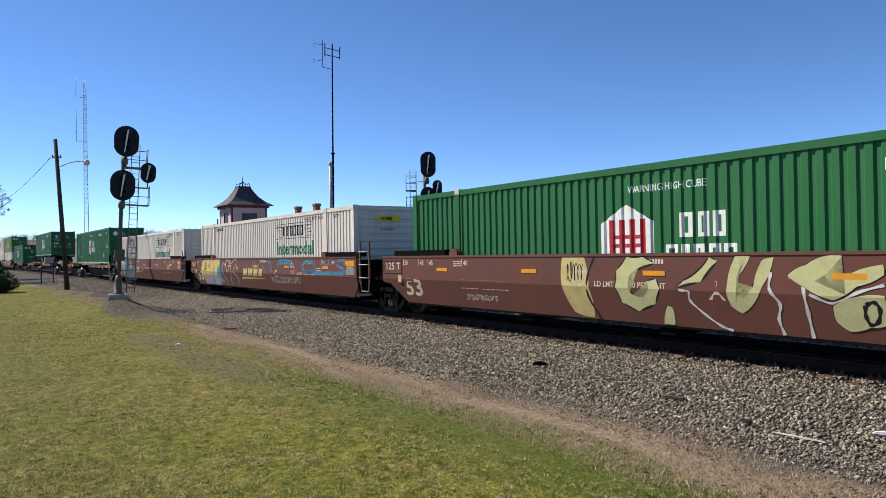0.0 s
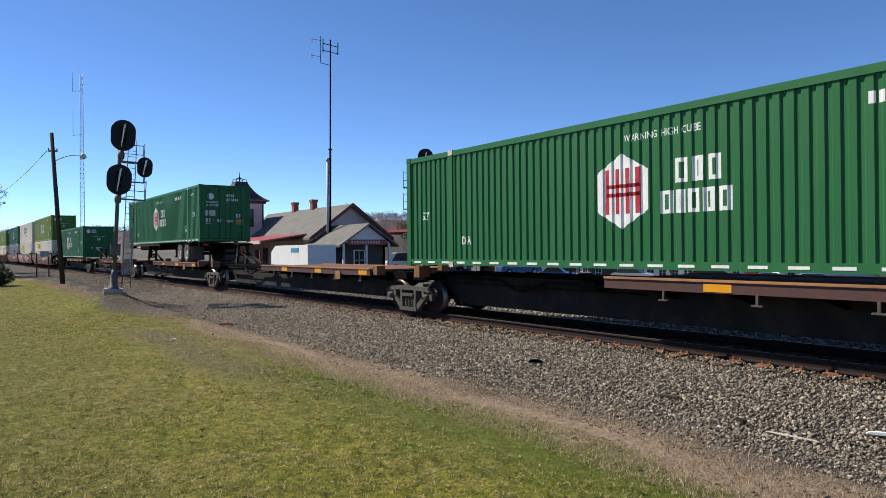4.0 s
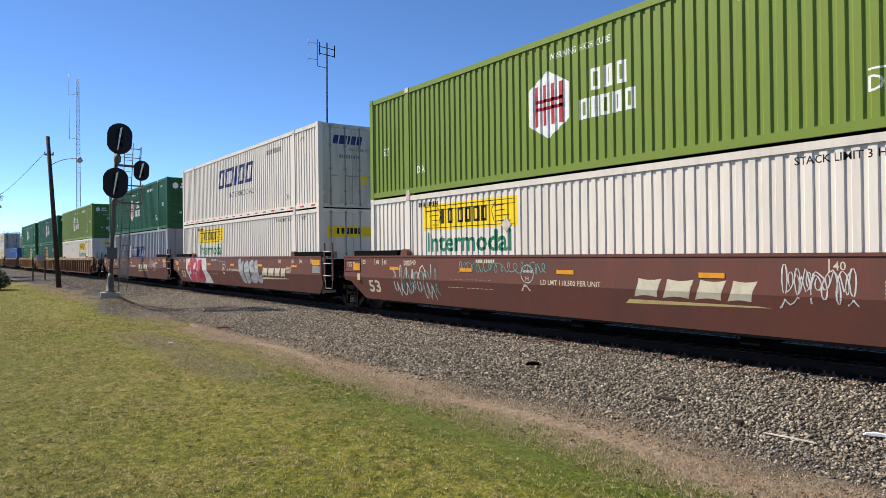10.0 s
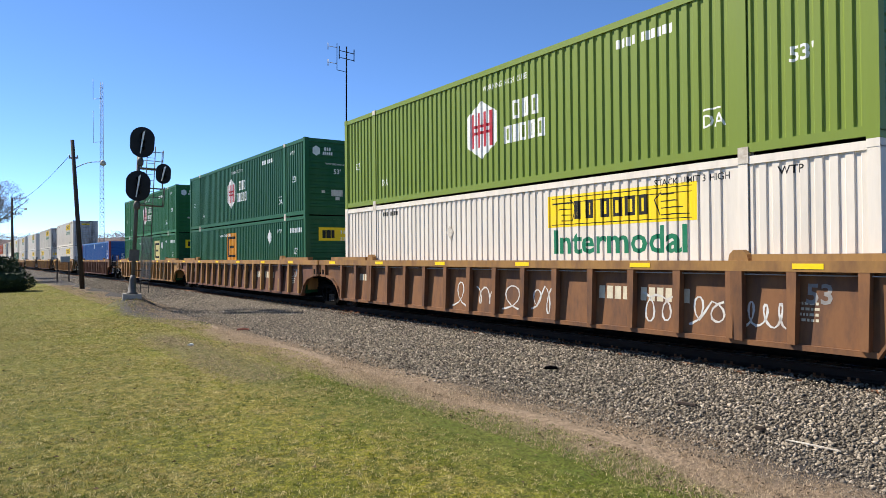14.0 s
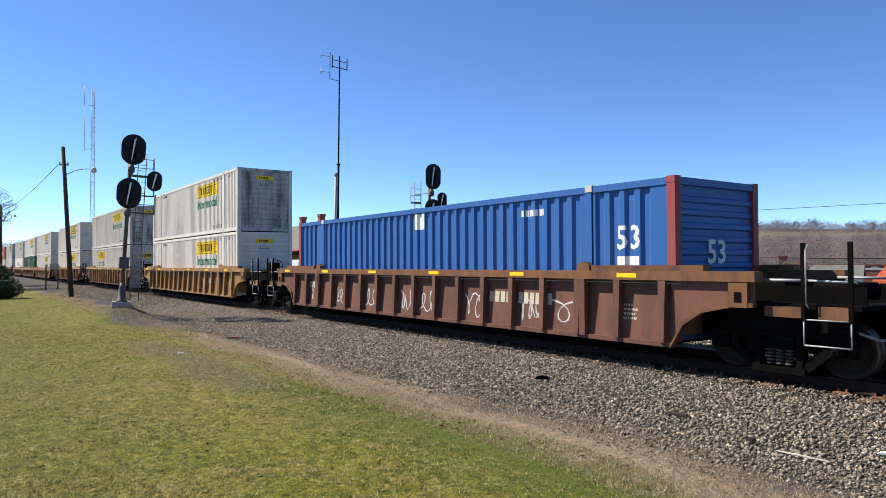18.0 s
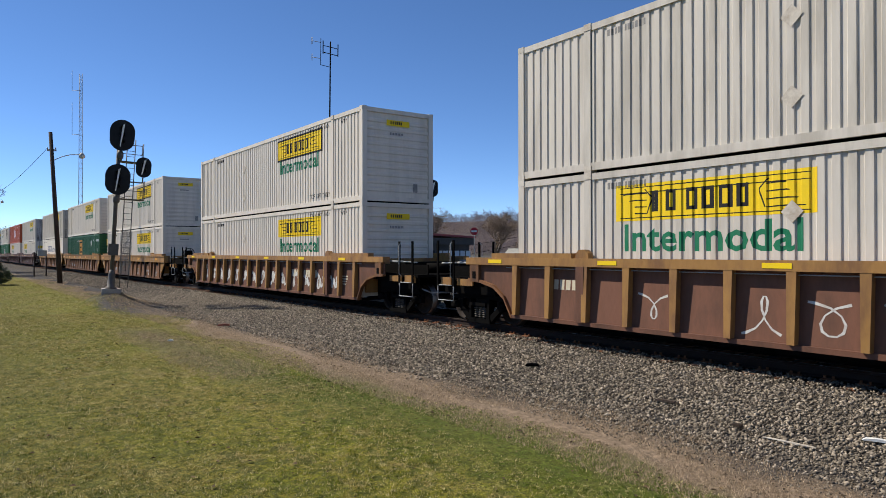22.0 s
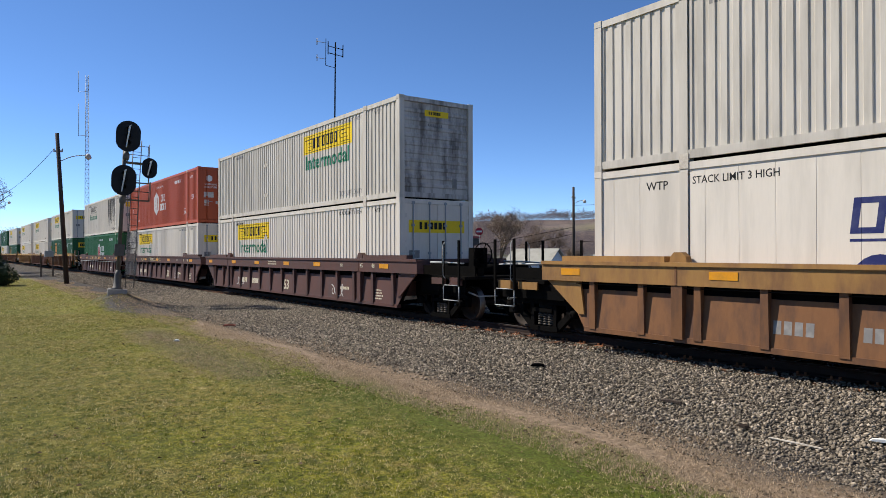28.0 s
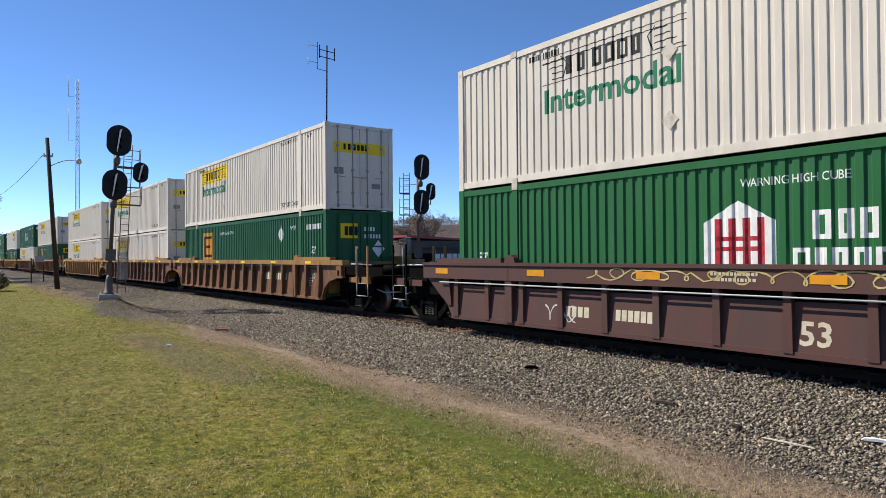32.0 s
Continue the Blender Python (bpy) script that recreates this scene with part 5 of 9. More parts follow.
# litter on the verge
LITTER = ((-3.7, 7.06, 0.55, 3, 0.012, "castwhite", "pale thin stick on the gravel"), (-3.15, 7.75, 0.24, 20, 0.03, "decalwhite", "white scrap of plastic on the gravel"), (-4.37, 7.23, 0.16, -20, 0.03, "wheelrust", "rusty scrap of metal on the gravel"), (-18.95, 6.15, 0.34, 60, 0.06, "brick", "crushed red can on the dirt verge"), (-16.48, 4.12, 0.14, 70, 0.04, "decalwhite", "small white paper scrap on the lawn"), (-8.64, 8.08, 0.24, 40, 0.05, "black", "dark broken tie splinter on the gravel"), (-5.6, 7.6, 0.30, 10, 0.03, "wood_pole", "dark broken tie splinter on the gravel"))
for x, y, ln, rz, w, m, lab in LITTER:
    bm = bmesh.new()
    prism(bm, [(-ln / 2, 0.0), (ln / 2, 0.0), (ln / 2 - 0.02, w * 0.8), (0.0, w), (-ln / 2 + 0.03, w * 0.7)], "y", -w, w)
    ob = part("litter", bm, m, None, at=pose(x, y, ground_z(x, y) + (0.03 if y > 6.5 else 0.01), rz=rz), bevel=w * 0.2)
    tagged(ob, lab, "litter")


# ---------- loose ground cover: stones, grass, straw, far woods ----------


def scatter(name, verts, faces, material, label, category):
    me = bpy.data.meshes.new(name)
    me.vertices.add(len(verts))
    me.vertices.foreach_set("co", verts.astype(np.float32).ravel())
    k = faces.shape[1]
    me.loops.add(faces.size)
    me.loops.foreach_set("vertex_index", faces.astype(np.int32).ravel())
    me.polygons.add(len(faces))
    me.polygons.foreach_set("loop_start", np.arange(0, faces.size, k, dtype=np.int32))
    me.update(calc_edges=True)
    me.validate()
    me.materials.append(material)
    return tagged(new(name, me), label, category, kind="stuff")


def island_mat(name, a, b, c, rough=0.9, up=0.0):
    """Each loose piece takes its own tone between three colours."""
    m, n, l, bs = node_mat(name)
    geo = n.new("ShaderNodeNewGeometry")
    r = geo.outputs["Random Per Island"]
    col = nmix(n, l, nramp(n, l, r, 0.0, 0.55), a, b)
    col = nmix(n, l, nramp(n, l, r, 0.6, 1.0), col, c)
    fine = nnoise(n, l, geo.outputs["Position"], 60, 4, 0.7)
    col = nmix(n, l, nramp(n, l, fine, 0.4, 0.7, 0.0, 0.4), col, tuple(v * 0.5 for v in a))
    l.new(col, bs.inputs["Base Color"])
    bs.inputs["Roughness"].default_value = rough
    bs.inputs["Specular IOR Level"].default_value = 0.2
    if up:
        soft_normal(n, l, bs, up)
    return m


def ground_array(x, y):
    u = (BEND_AT - x) / BEND_SOFT
    d = y - (NEAR_SIDE + HALF - BEND * BEND_SOFT * np.log1p(np.exp(np.minimum(u, 30))))
    z = np.interp(d, (-60, -5.2, -1.9, 2.2, 5, 60), (-0.33, -0.33, -0.22, -0.22, -0.35, -0.35))
    return z + MOUND[2] * np.exp(-((x - MOUND[0]) / 1.5) ** 2 - ((y - MOUND[1]) / 1.1) ** 2), d


rg = np.random.default_rng(7)


def stones(n, x0, x1, d0, d1, s0, s1, near, lift=0.0):
    """Broken stone: squashed octahedra with random corners."""
    x = x1 - (x1 - x0) * rg.random(n) ** near
    d = rg.uniform(d0, d1, n)
    y = d + NEAR_SIDE + HALF
    z, _ = ground_array(x, y)
    z = z + lift
    s = rg.uniform(s0, s1, n)
    base = np.array([(1, 0, 0), (-1, 0, 0), (0, 1, 0), (0, -1, 0), (0, 0, 1), (0, 0, -1)], float)
    v = base[None] * rg.uniform(0.55, 1.25, (n, 6, 3)) + rg.normal(0, 0.22, (n, 6, 3))
    a = rg.uniform(0, 6.28, n)
    ca, sa = np.cos(a), np.sin(a)
    tilt = rg.normal(0, 0.5, (n, 2))
    v[:, :, 2] = 0.75 * v[:, :, 2] + tilt[:, :1] * v[:, :, 0] * 0.5 + tilt[:, 1:] * v[:, :, 1] * 0.5
    vx = v[:, :, 0] * ca[:, None] - v[:, :, 1] * sa[:, None]
    vy = v[:, :, 0] * sa[:, None] + v[:, :, 1] * ca[:, None]
    out = np.stack([x[:, None] + vx * s[:, None], y[:, None] + vy * s[:, None], z[:, None] + s[:, None] * 0.35 + v[:, :, 2] * s[:, None]], 2)
    f = np.array([(0, 2, 4), (2, 1, 4), (1, 3, 4), (3, 0, 4), (2, 0, 5), (1, 2, 5), (3, 1, 5), (0, 3, 5)])
    faces = (f[None] + 6 * np.arange(n)[:, None, None]).reshape(-1, 3)
    return out.reshape(-1, 3), faces


def pile(lists):
    vs, fs, o = [], [], 0
    for v, f in lists:
        vs.append(v)
        fs.append(f + o)
        o += len(v)
    return np.concatenate(vs), np.concatenate(fs)


STONE = island_mat("broken_ballast_stone", (0.285, 0.237, 0.176), (0.058, 0.049, 0.039), (0.48, 0.40, 0.305))
# stones under the train, its shade put into their tones
BED_SHADE = island_mat("shade_dark_ballast_stone", (0.030, 0.024, 0.019), (0.016, 0.013, 0.011), (0.055, 0.040, 0.028))
v, f = pile([stones(62000, -34, 1.0, -4.75, -1.30, 0.010, 0.026, 1.5), stones(14000, -34, 1.0, -4.6, -1.30, 0.022, 0.036, 1.4), stones(9000, -40, 4, 1.35, 4.6, 0.03, 0.06, 1.5), stones(5000, -30, 2, -1.5, -0.92, 0.014, 0.032, 1.5, 0.035), stones(15000, -36, -9, -5.3, -1.3, 0.018, 0.038, 1.0), stones(9000, -75, -30, -4.6, -1.3, 0.025, 0.05, 1.1), stones(14000, -24, 1, -5.45, -4.55, 0.005, 0.015, 1.6), stones(5000, -24, 1, -5.1, -4.6, 0.010, 0.028, 1.4)])
scatter("ballast_stones", v, f, STONE, "loose grey-brown broken ballast stones beside the rail", "gravel")
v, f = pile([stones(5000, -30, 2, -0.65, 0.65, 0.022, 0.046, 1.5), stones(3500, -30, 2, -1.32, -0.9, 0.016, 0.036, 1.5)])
scatter("oily_ballast", v, f, BED_SHADE, "ballast stones between the ties, in colours darkened for train shade", "gravel")


def blades(n, x0, x1, y0, y1, h0, h1, wide, near, flat=0.35):
    x = x1 - (x1 - x0) * rg.random(n) ** near
    y = y0 + (y1 - y0) * rg.random(n)
    y = y + 0.35 * np.sin(x * 0.8) * (y > y1 - 0.8)
    z, _ = ground_array(x, y)
    h = rg.uniform(h0, h1, n)
    a = rg.uniform(0, 6.28, n)
    lean = rg.uniform(0.1, 1.0, n) * flat
    dx, dy = np.cos(a), np.sin(a)
    w = wide * rg.uniform(0.6, 1.4, n)
    p0 = np.stack([x - dy * w, y + dx * w, z - 0.006], 1)
    p1 = np.stack([x + dy * w, y - dx * w, z - 0.006], 1)
    p2 = np.stack([x + dx * h * lean, y + dy * h * lean, z + h * (1 - 0.5 * lean)], 1)
    v = np.stack([p0, p1, p2], 1).reshape(-1, 3)
    return v, np.arange(3 * n).reshape(-1, 3)


def tufts(n, per, x0, x1, y0, y1, h0, h1, wide, spread, near):
    """Grass in small tufts, so that dark gaps stay between them."""
    cx = x1 - (x1 - x0) * rg.random(n) ** near
    cy = y0 + (y1 - y0) * rg.random(n)
    ch = rg.uniform(h0, h1, n) * rg.choice((0.5, 0.8, 1.0, 1.3), n)
    k = n * per
    x = np.repeat(cx, per) + rg.normal(0, spread, k)
    y = np.repeat(cy, per) + rg.normal(0, spread, k)
    y = y + 0.35 * np.sin(x * 0.8) * (y > y1 - 0.8)
    z, _ = ground_array(x, y)
    h = np.repeat(ch, per) * rg.uniform(0.6, 1.2, k)
    a = rg.uniform(0, 6.28, k)
    lean = rg.uniform(0.3, 1.5, k)
    dx, dy = np.cos(a), np.sin(a)
    w = wide * rg.uniform(0.6, 1.4, k)
    p0 = np.stack([x - dy * w, y + dx * w, z - 0.006], 1)
    p1 = np.stack([x + dy * w, y - dx * w, z - 0.006], 1)
    p2 = np.stack([x + dx * h * lean, y + dy * h * lean, z + h * (1.2 - 0.5 * lean)], 1)
    return np.stack([p0, p1, p2], 1).reshape(-1, 3), np.arange(3 * k).reshape(-1, 3)


gm, gn, gl, gb = node_mat("lawn_grass_blades")
geo = gn.new("ShaderNodeNewGeometry")
gc = lawn_colour(gn, gl, geo.outputs["Position"])
cell = gn.new("ShaderNodeTexVoronoi")
cell.inputs["Scale"].default_value = 26
gl.new(geo.outputs["Position"], cell.inputs["Vector"])
tone = nmath(gn, gl, "ADD", nmath(gn, gl, "MULTIPLY", cell.outputs["Color"], 0.6), nmath(gn, gl, "MULTIPLY", geo.outputs["Random Per Island"], 0.4))
gc = nmix(gn, gl, nramp(gn, gl, tone, 0.50, 0.74, 0.0, 0.9), gc, (0.62, 0.53, 0.26))
gc = nmix(gn, gl, nramp(gn, gl, tone, 0.44, 0.18, 0.0, 0.9), gc, (0.055, 0.090, 0.012))
gl.new(gc, gb.inputs["Base Color"])
gb.inputs["Roughness"].default_value = 0.8
gb.inputs["Specular IOR Level"].default_value = 0.1
soft_normal(gn, gl, gb, 0.42)
v, f = pile([tufts(50000, 11, -26, 1.5, -2.2, 5.35, 0.012, 0.036, 0.0042, 0.021, 1.4), tufts(20000, 4, -26, 1.5, -2.2, 5.35, 0.010, 0.02, 0.005, 0.05, 1.4), tufts(20000, 7, -60, -20, -6.0, 5.6, 0.02, 0.05, 0.010, 0.04, 1.2)])
scatter("lawn_grass", v, f, gm, "short patchy green and straw-coloured lawn grass", "grass")
STRAW = island_mat("dead_straw", (0.58, 0.445, 0.30), (0.33, 0.245, 0.16), (0.10, 0.072, 0.050), up=0.5)
v, f = pile([blades(115000, -34, 1.5, 4.85, 6.45, 0.015, 0.060, 0.0042, 1.4, 1.8), blades(20000, -60, -26, 4.6, 6.2, 0.03, 0.07, 0.012, 1.0, 1.7), blades(9000, -22, 1.5, 6.3, 7.2, 0.02, 0.05, 0.004, 1.4, 1.7), blades(16000, -19, -11, 3.3, 4.9, 0.012, 0.045, 0.005, 1.0, 1.8)])
scatter("dead_grass", v, f, STRAW, "flattened dead grass and leaf litter along the verge", "dead grass")

LEAF = island_mat("fallen_brown_leaf", (0.10, 0.065, 0.035), (0.05, 0.036, 0.022), (0.22, 0.15, 0.08))


def leaves(n, x0, x1, y0, y1):
    """Curled dead leaves and clods lying on the lawn."""
    x = x1 - (x1 - x0) * rg.random(n) ** 1.3
    y = rg.uniform(y0, y1, n)
    z, _ = ground_array(x, y)
    a, s = rg.uniform(0, 6.28, n), rg.uniform(0.012, 0.034, n)
    ring = np.array([(1, 0, 0.25), (0.2, 0.6, 0.75), (-0.9, 0.1, 0.35), (-0.1, -0.6, 0.7), (0.1, 0.0, 0.25)])
    v = ring[None] * rg.uniform(0.7, 1.3, (n, 5, 3))
    vx = (v[:, :, 0] * np.cos(a)[:, None] - v[:, :, 1] * np.sin(a)[:, None]) * s[:, None] + x[:, None]
    vy = (v[:, :, 0] * np.sin(a)[:, None] + v[:, :, 1] * np.cos(a)[:, None]) * s[:, None] + y[:, None]
    out = np.stack([vx, vy, z[:, None] + 0.012 + v[:, :, 2] * s[:, None] * 0.9], 2).reshape(-1, 3)
    f = np.array([(0, 1, 4), (1, 2, 4), (2, 3, 4), (3, 0, 4)])
    return out, (f[None] + 5 * np.arange(n)[:, None, None]).reshape(-1, 3)


v, f = pile([leaves(900, -22, 1.0, -1.5, 5.3), leaves(500, -16, 1.0, 4.6, 6.6)])
scatter("fallen_leaves", v, f, LEAF, "curled brown dead leaves scattered on the lawn", "leaves")
# far bare woods: a crest of trees above the pasture, thick woods on the slope below it
def woods(n, az0, az1, r0, r1, h0, h1, m=6):
    az = np.radians(rg.uniform(az0, az1, n))
    r = rg.uniform(r0, r1, n)
    x, y = r * np.sin(az), r * np.cos(az)
    z = np.array([ground_z(a, b) for a, b in zip(x.tolist(), y.tolist())])
    deg = np.degrees(az)
    h = rg.uniform(h0, h1, n) * (1 + 0.22 * np.sin(deg * 1.7) * np.sin(deg * 0.6 + 1) + 0.16 * np.sin(deg * 5.3 + r * 0.01))
    ca, sa = np.cos(az)[:, None, None], np.sin(az)[:, None, None]
    u = (rg.normal(0, 0.24, (n, m, 1)) + rg.normal(0, 0.05, (n, m, 3))) * h[:, None, None]
    up = (np.clip(rg.normal(0.58, 0.22, (n, m, 1)), 0.05, 0.95) + rg.normal(0, 0.05, (n, m, 3))) * h[:, None, None]
    off = rg.normal(0, 0.06, (n, m, 3)) * h[:, None, None]
    v = np.stack([x[:, None, None] + ca * u + sa * off, y[:, None, None] - sa * u + ca * off, z[:, None, None] + np.maximum(up, -0.3)], 3)
    return v.reshape(-1, 3), np.arange(3 * n * m).reshape(-1, 3)


v, f = pile([woods(9000, -62, -12, 985, 1160, 9.0, 16.0), woods(14000, -62, -33, 470, 800, 5.0, 9.0), woods(12000, -34, -12, 470, 885, 5.0, 9.0), woods(9000, -95, -58, 900, 2500, 9.0, 20.0), woods(5000, -62, -46.5, 780, 985, 7.0, 11.0)])
# lilac-grey tones: the haze over distant woods is put into the colour
WOODS = island_mat("far_hazy_bare_woods", (0.150, 0.122, 0.128), (0.105, 0.090, 0.105), (0.20, 0.155, 0.135), up=0.75)
scatter("far_woods", v, f, WOODS, "distant brown leafless woods on the hills, haze put into their colour", "woods")
# ================= the train =================
MOVERS = []      # (thing, its place along the train, height over the rail)
WHEELS = []      # (wheelset, place on its truck)
LEN, TALL = 16.154, 2.896


def folds(pitch, flat, slope, deep, x0, x1):
    """The outline of a corrugated side from above: (x, depth) points and a function of x."""
    pts, x = [(x0, 0.0)], x0 + flat / 2
    inner = pitch - flat - 2 * slope
    while x + pitch - flat / 2 < x1:
        pts += [(x, 0.0), (x + slope, deep), (x + slope + inner, deep), (x + 2 * slope + inner, 0.0)]
        x += pitch
    pts.append((x1, 0.0))
    xs, ds = [p[0] for p in pts], [p[1] for p in pts]
    return pts, xs, lambda v: float(np.interp(v, xs, ds))


FOLDS = {"grooved": (0.2145, 0.112, 0.016, 0.022), "ribbed": (0.2154, 0.104, 0.024, 0.029), "wavy": (0.36, 0.12, 0.065, 0.05), "smooth": (0.60, 0.585, 0.004, 0.004)}
POST = LEN / 2 - 2.0


def container_shell(paint, endpaint, style, doors, label, category="shipping container", castings="castwhite", feet=False):
    """A 53-foot domestic container; the near side is y < 0, the end that leads is x > 0."""
    c = thing("shipping_container", label, category, group="containers on the train")
    a, b = -LEN / 2, LEN / 2
    skin = 1.268
    spans = [(a + 0.16, -POST - 0.09), (-POST + 0.09, POST - 0.09), (POST + 0.09, b - 0.16)]
    pitch = FOLDS[style]
    allx, alld = [a], [0.0]
    for side in (-1, 1):
        for x0, x1 in spans:
            pts, _, _ = folds(*pitch, x0, x1)
            bm = bmesh.new()
            rows = [[bm.verts.new((x, side * (skin - d), z)) for x, d in pts] for z in (0.17, TALL - 0.13)]
            for i in range(len(pts) - 1):
                bm.faces.new((rows[0][i], rows[0][i + 1], rows[1][i + 1], rows[1][i]))
            part("side_panel", bm, paint, c)
            if side < 0:
                allx += [p[0] for p in pts]
                alld += [p[1] for p in pts]
        s = side
        boxpart("bottom_rail", (a + 0.15, b - 0.15, s * 1.22, s * 1.288, 0.04, 0.185), paint, c, bevel=0.012)
        boxpart("top_rail", (a + 0.15, b - 0.15, s * 1.20, s * 1.288, TALL - 0.145, TALL - 0.02), paint, c, bevel=0.012)
        for x in (a + 0.085, b - 0.085):
            boxpart("corner_post", (x - 0.085, x + 0.085, s * 1.13, s * HALF, 0.1, TALL - 0.1), paint, c, bevel=0.015)
        for x in (-POST, POST):
            boxpart("lifting_post", (x - 0.092, x + 0.07, s * 1.18, s * 1.29, 0.05, TALL - 0.05), paint, c, bevel=0.012)
            for z in (0.0, TALL - 0.13):
                boxpart("corner_casting", (x - 0.089, x + 0.089, s * 1.14, s * 1.301, z, z + 0.13), castings, c, bevel=0.015)
        for x in (a + 0.089, b - 0.089):
            for z in (0.0, TALL - 0.118):
                boxpart("corner_casting", (x - 0.089, x + 0.089, s * 1.13, s * 1.300, z, z + 0.118), paint, c, bevel=0.012)
    bm = bmesh.new()
    box(bm, a + 0.1, b - 0.1, -1.22, 1.22, TALL - 0.06, TALL - 0.03)
    for k in range(26):
        x = a + 0.5 + k * (LEN - 1) / 25
        box(bm, x - 0.06, x + 0.06, -1.18, 1.18, TALL - 0.031, TALL - 0.018)
    part("roof", bm, paint, c)
    boxpart("floor", (a + 0.1, b - 0.1, -1.21, 1.21, 0.06, 0.16), "black", c)
    for sgn in (1, -1):
        x = sgn * b
        boxpart("end_sill", (x - sgn * 0.16, x - sgn * 0.005, -1.13, 1.13, 0.03, 0.17), endpaint, c, bevel=0.01)
        boxpart("end_header", (x - sgn * 0.14, x - sgn * 0.004, -1.13, 1.13, TALL - 0.15, TALL - 0.02), endpaint, c, bevel=0.01)
        if (sgn > 0) == doors:
            for s in (-1, 1):
                bm = bmesh.new()
                box(bm, x - sgn * 0.07, x - sgn * 0.025, s * 0.008, s * 1.125, 0.18, TALL - 0.155)
                for z in (0.95, 1.65):
                    box(bm, x - sgn * 0.03, x - sgn * 0.012, s * 0.06, s * 1.08, z, z + 0.05)
                d = part("door", bm, endpaint, c, bevel=0.008)
                for y in (0.28, 0.84):
                    bm = bmesh.new()
                    tube(bm, (x - sgn * 0.002, s * y, 0.08), (x - sgn * 0.002, s * y, TALL - 0.08), 0.021, 8)
                    for z in (0.1, 0.55, 1.3, 2.1, TALL - 0.16):
                        box(bm, x - sgn * 0.03, x + sgn * 0.012, s * y - 0.05, s * y + 0.05, z, z + 0.07)
                    part("lock_rod", bm, endpaint if paint not in ("white", "oldwhite") else "steel", d)
                    bm = bmesh.new()
                    tube(bm, (x + sgn * 0.012, s * y, 1.12), (x + sgn * 0.03, s * (y - 0.26), 1.10), 0.016, 6)
                    part("door_handle", bm, "steel", d)
                for z in (0.45, 1.4, 2.35):
                    boxpart("hinge", (x - sgn * 0.04, x - sgn * 0.004, s * 1.05, s * 1.16, z, z + 0.12), endpaint, d)
        else:
            bm = bmesh.new()
            z = 0.32
            prof = [(0.17, 0.0)]
            while z < TALL - 0.45:
                prof += [(z, 0.0), (z + 0.03, 0.028), (z + 0.105, 0.028), (z + 0.135, 0.0)]
                z += 0.235
            prof.append((TALL - 0.15, 0.0))
            r0 = [bm.verts.new((x - sgn * (0.075 - d), -1.13, zz)) for zz, d in prof]
            r1 = [bm.verts.new((x - sgn * (0.075 - d), 1.13, zz)) for zz, d in prof]
            for i in range(len(prof) - 1):
                bm.faces.new((r0[i], r1[i], r1[i + 1], r0[i + 1]))
            part("end_wall", bm, endpaint, c)
    order = np.argsort(allx)
    xs, ds = np.array(allx)[order], np.array(alld)[order]
    ds = np.where((np.abs(np.abs(xs) - POST) < 0.095), 0.0, ds)
    return c, list(xs), (lambda v: -(skin + 0.0008) + float(np.interp(v, xs, ds)))


def end_sign(name, draw, material, c, x=LEN / 2 - 0.02):
    """Flat lettering on the leading end; drawn as seen from ahead, x to the right."""
    bm = bmesh.new()
    draw(bm)
    for v in bm.verts:
        v.co = Vector((x, v.co.x, v.co.z))
    me = bpy.data.meshes.new(name)
    bmesh.ops.recalc_face_normals(bm, faces=bm.faces)
    for f in bm.faces:
        f.normal_update()
        if f.normal.x < 0:
            f.normal_flip()
    bm.to_mesh(me)
    bm.free()
    me.materials.append(M[material])
    ob = new(name, me)
    ob.parent = c
    return tagged(ob, kind="stuff" if len(me.polygons) > 1 else "")


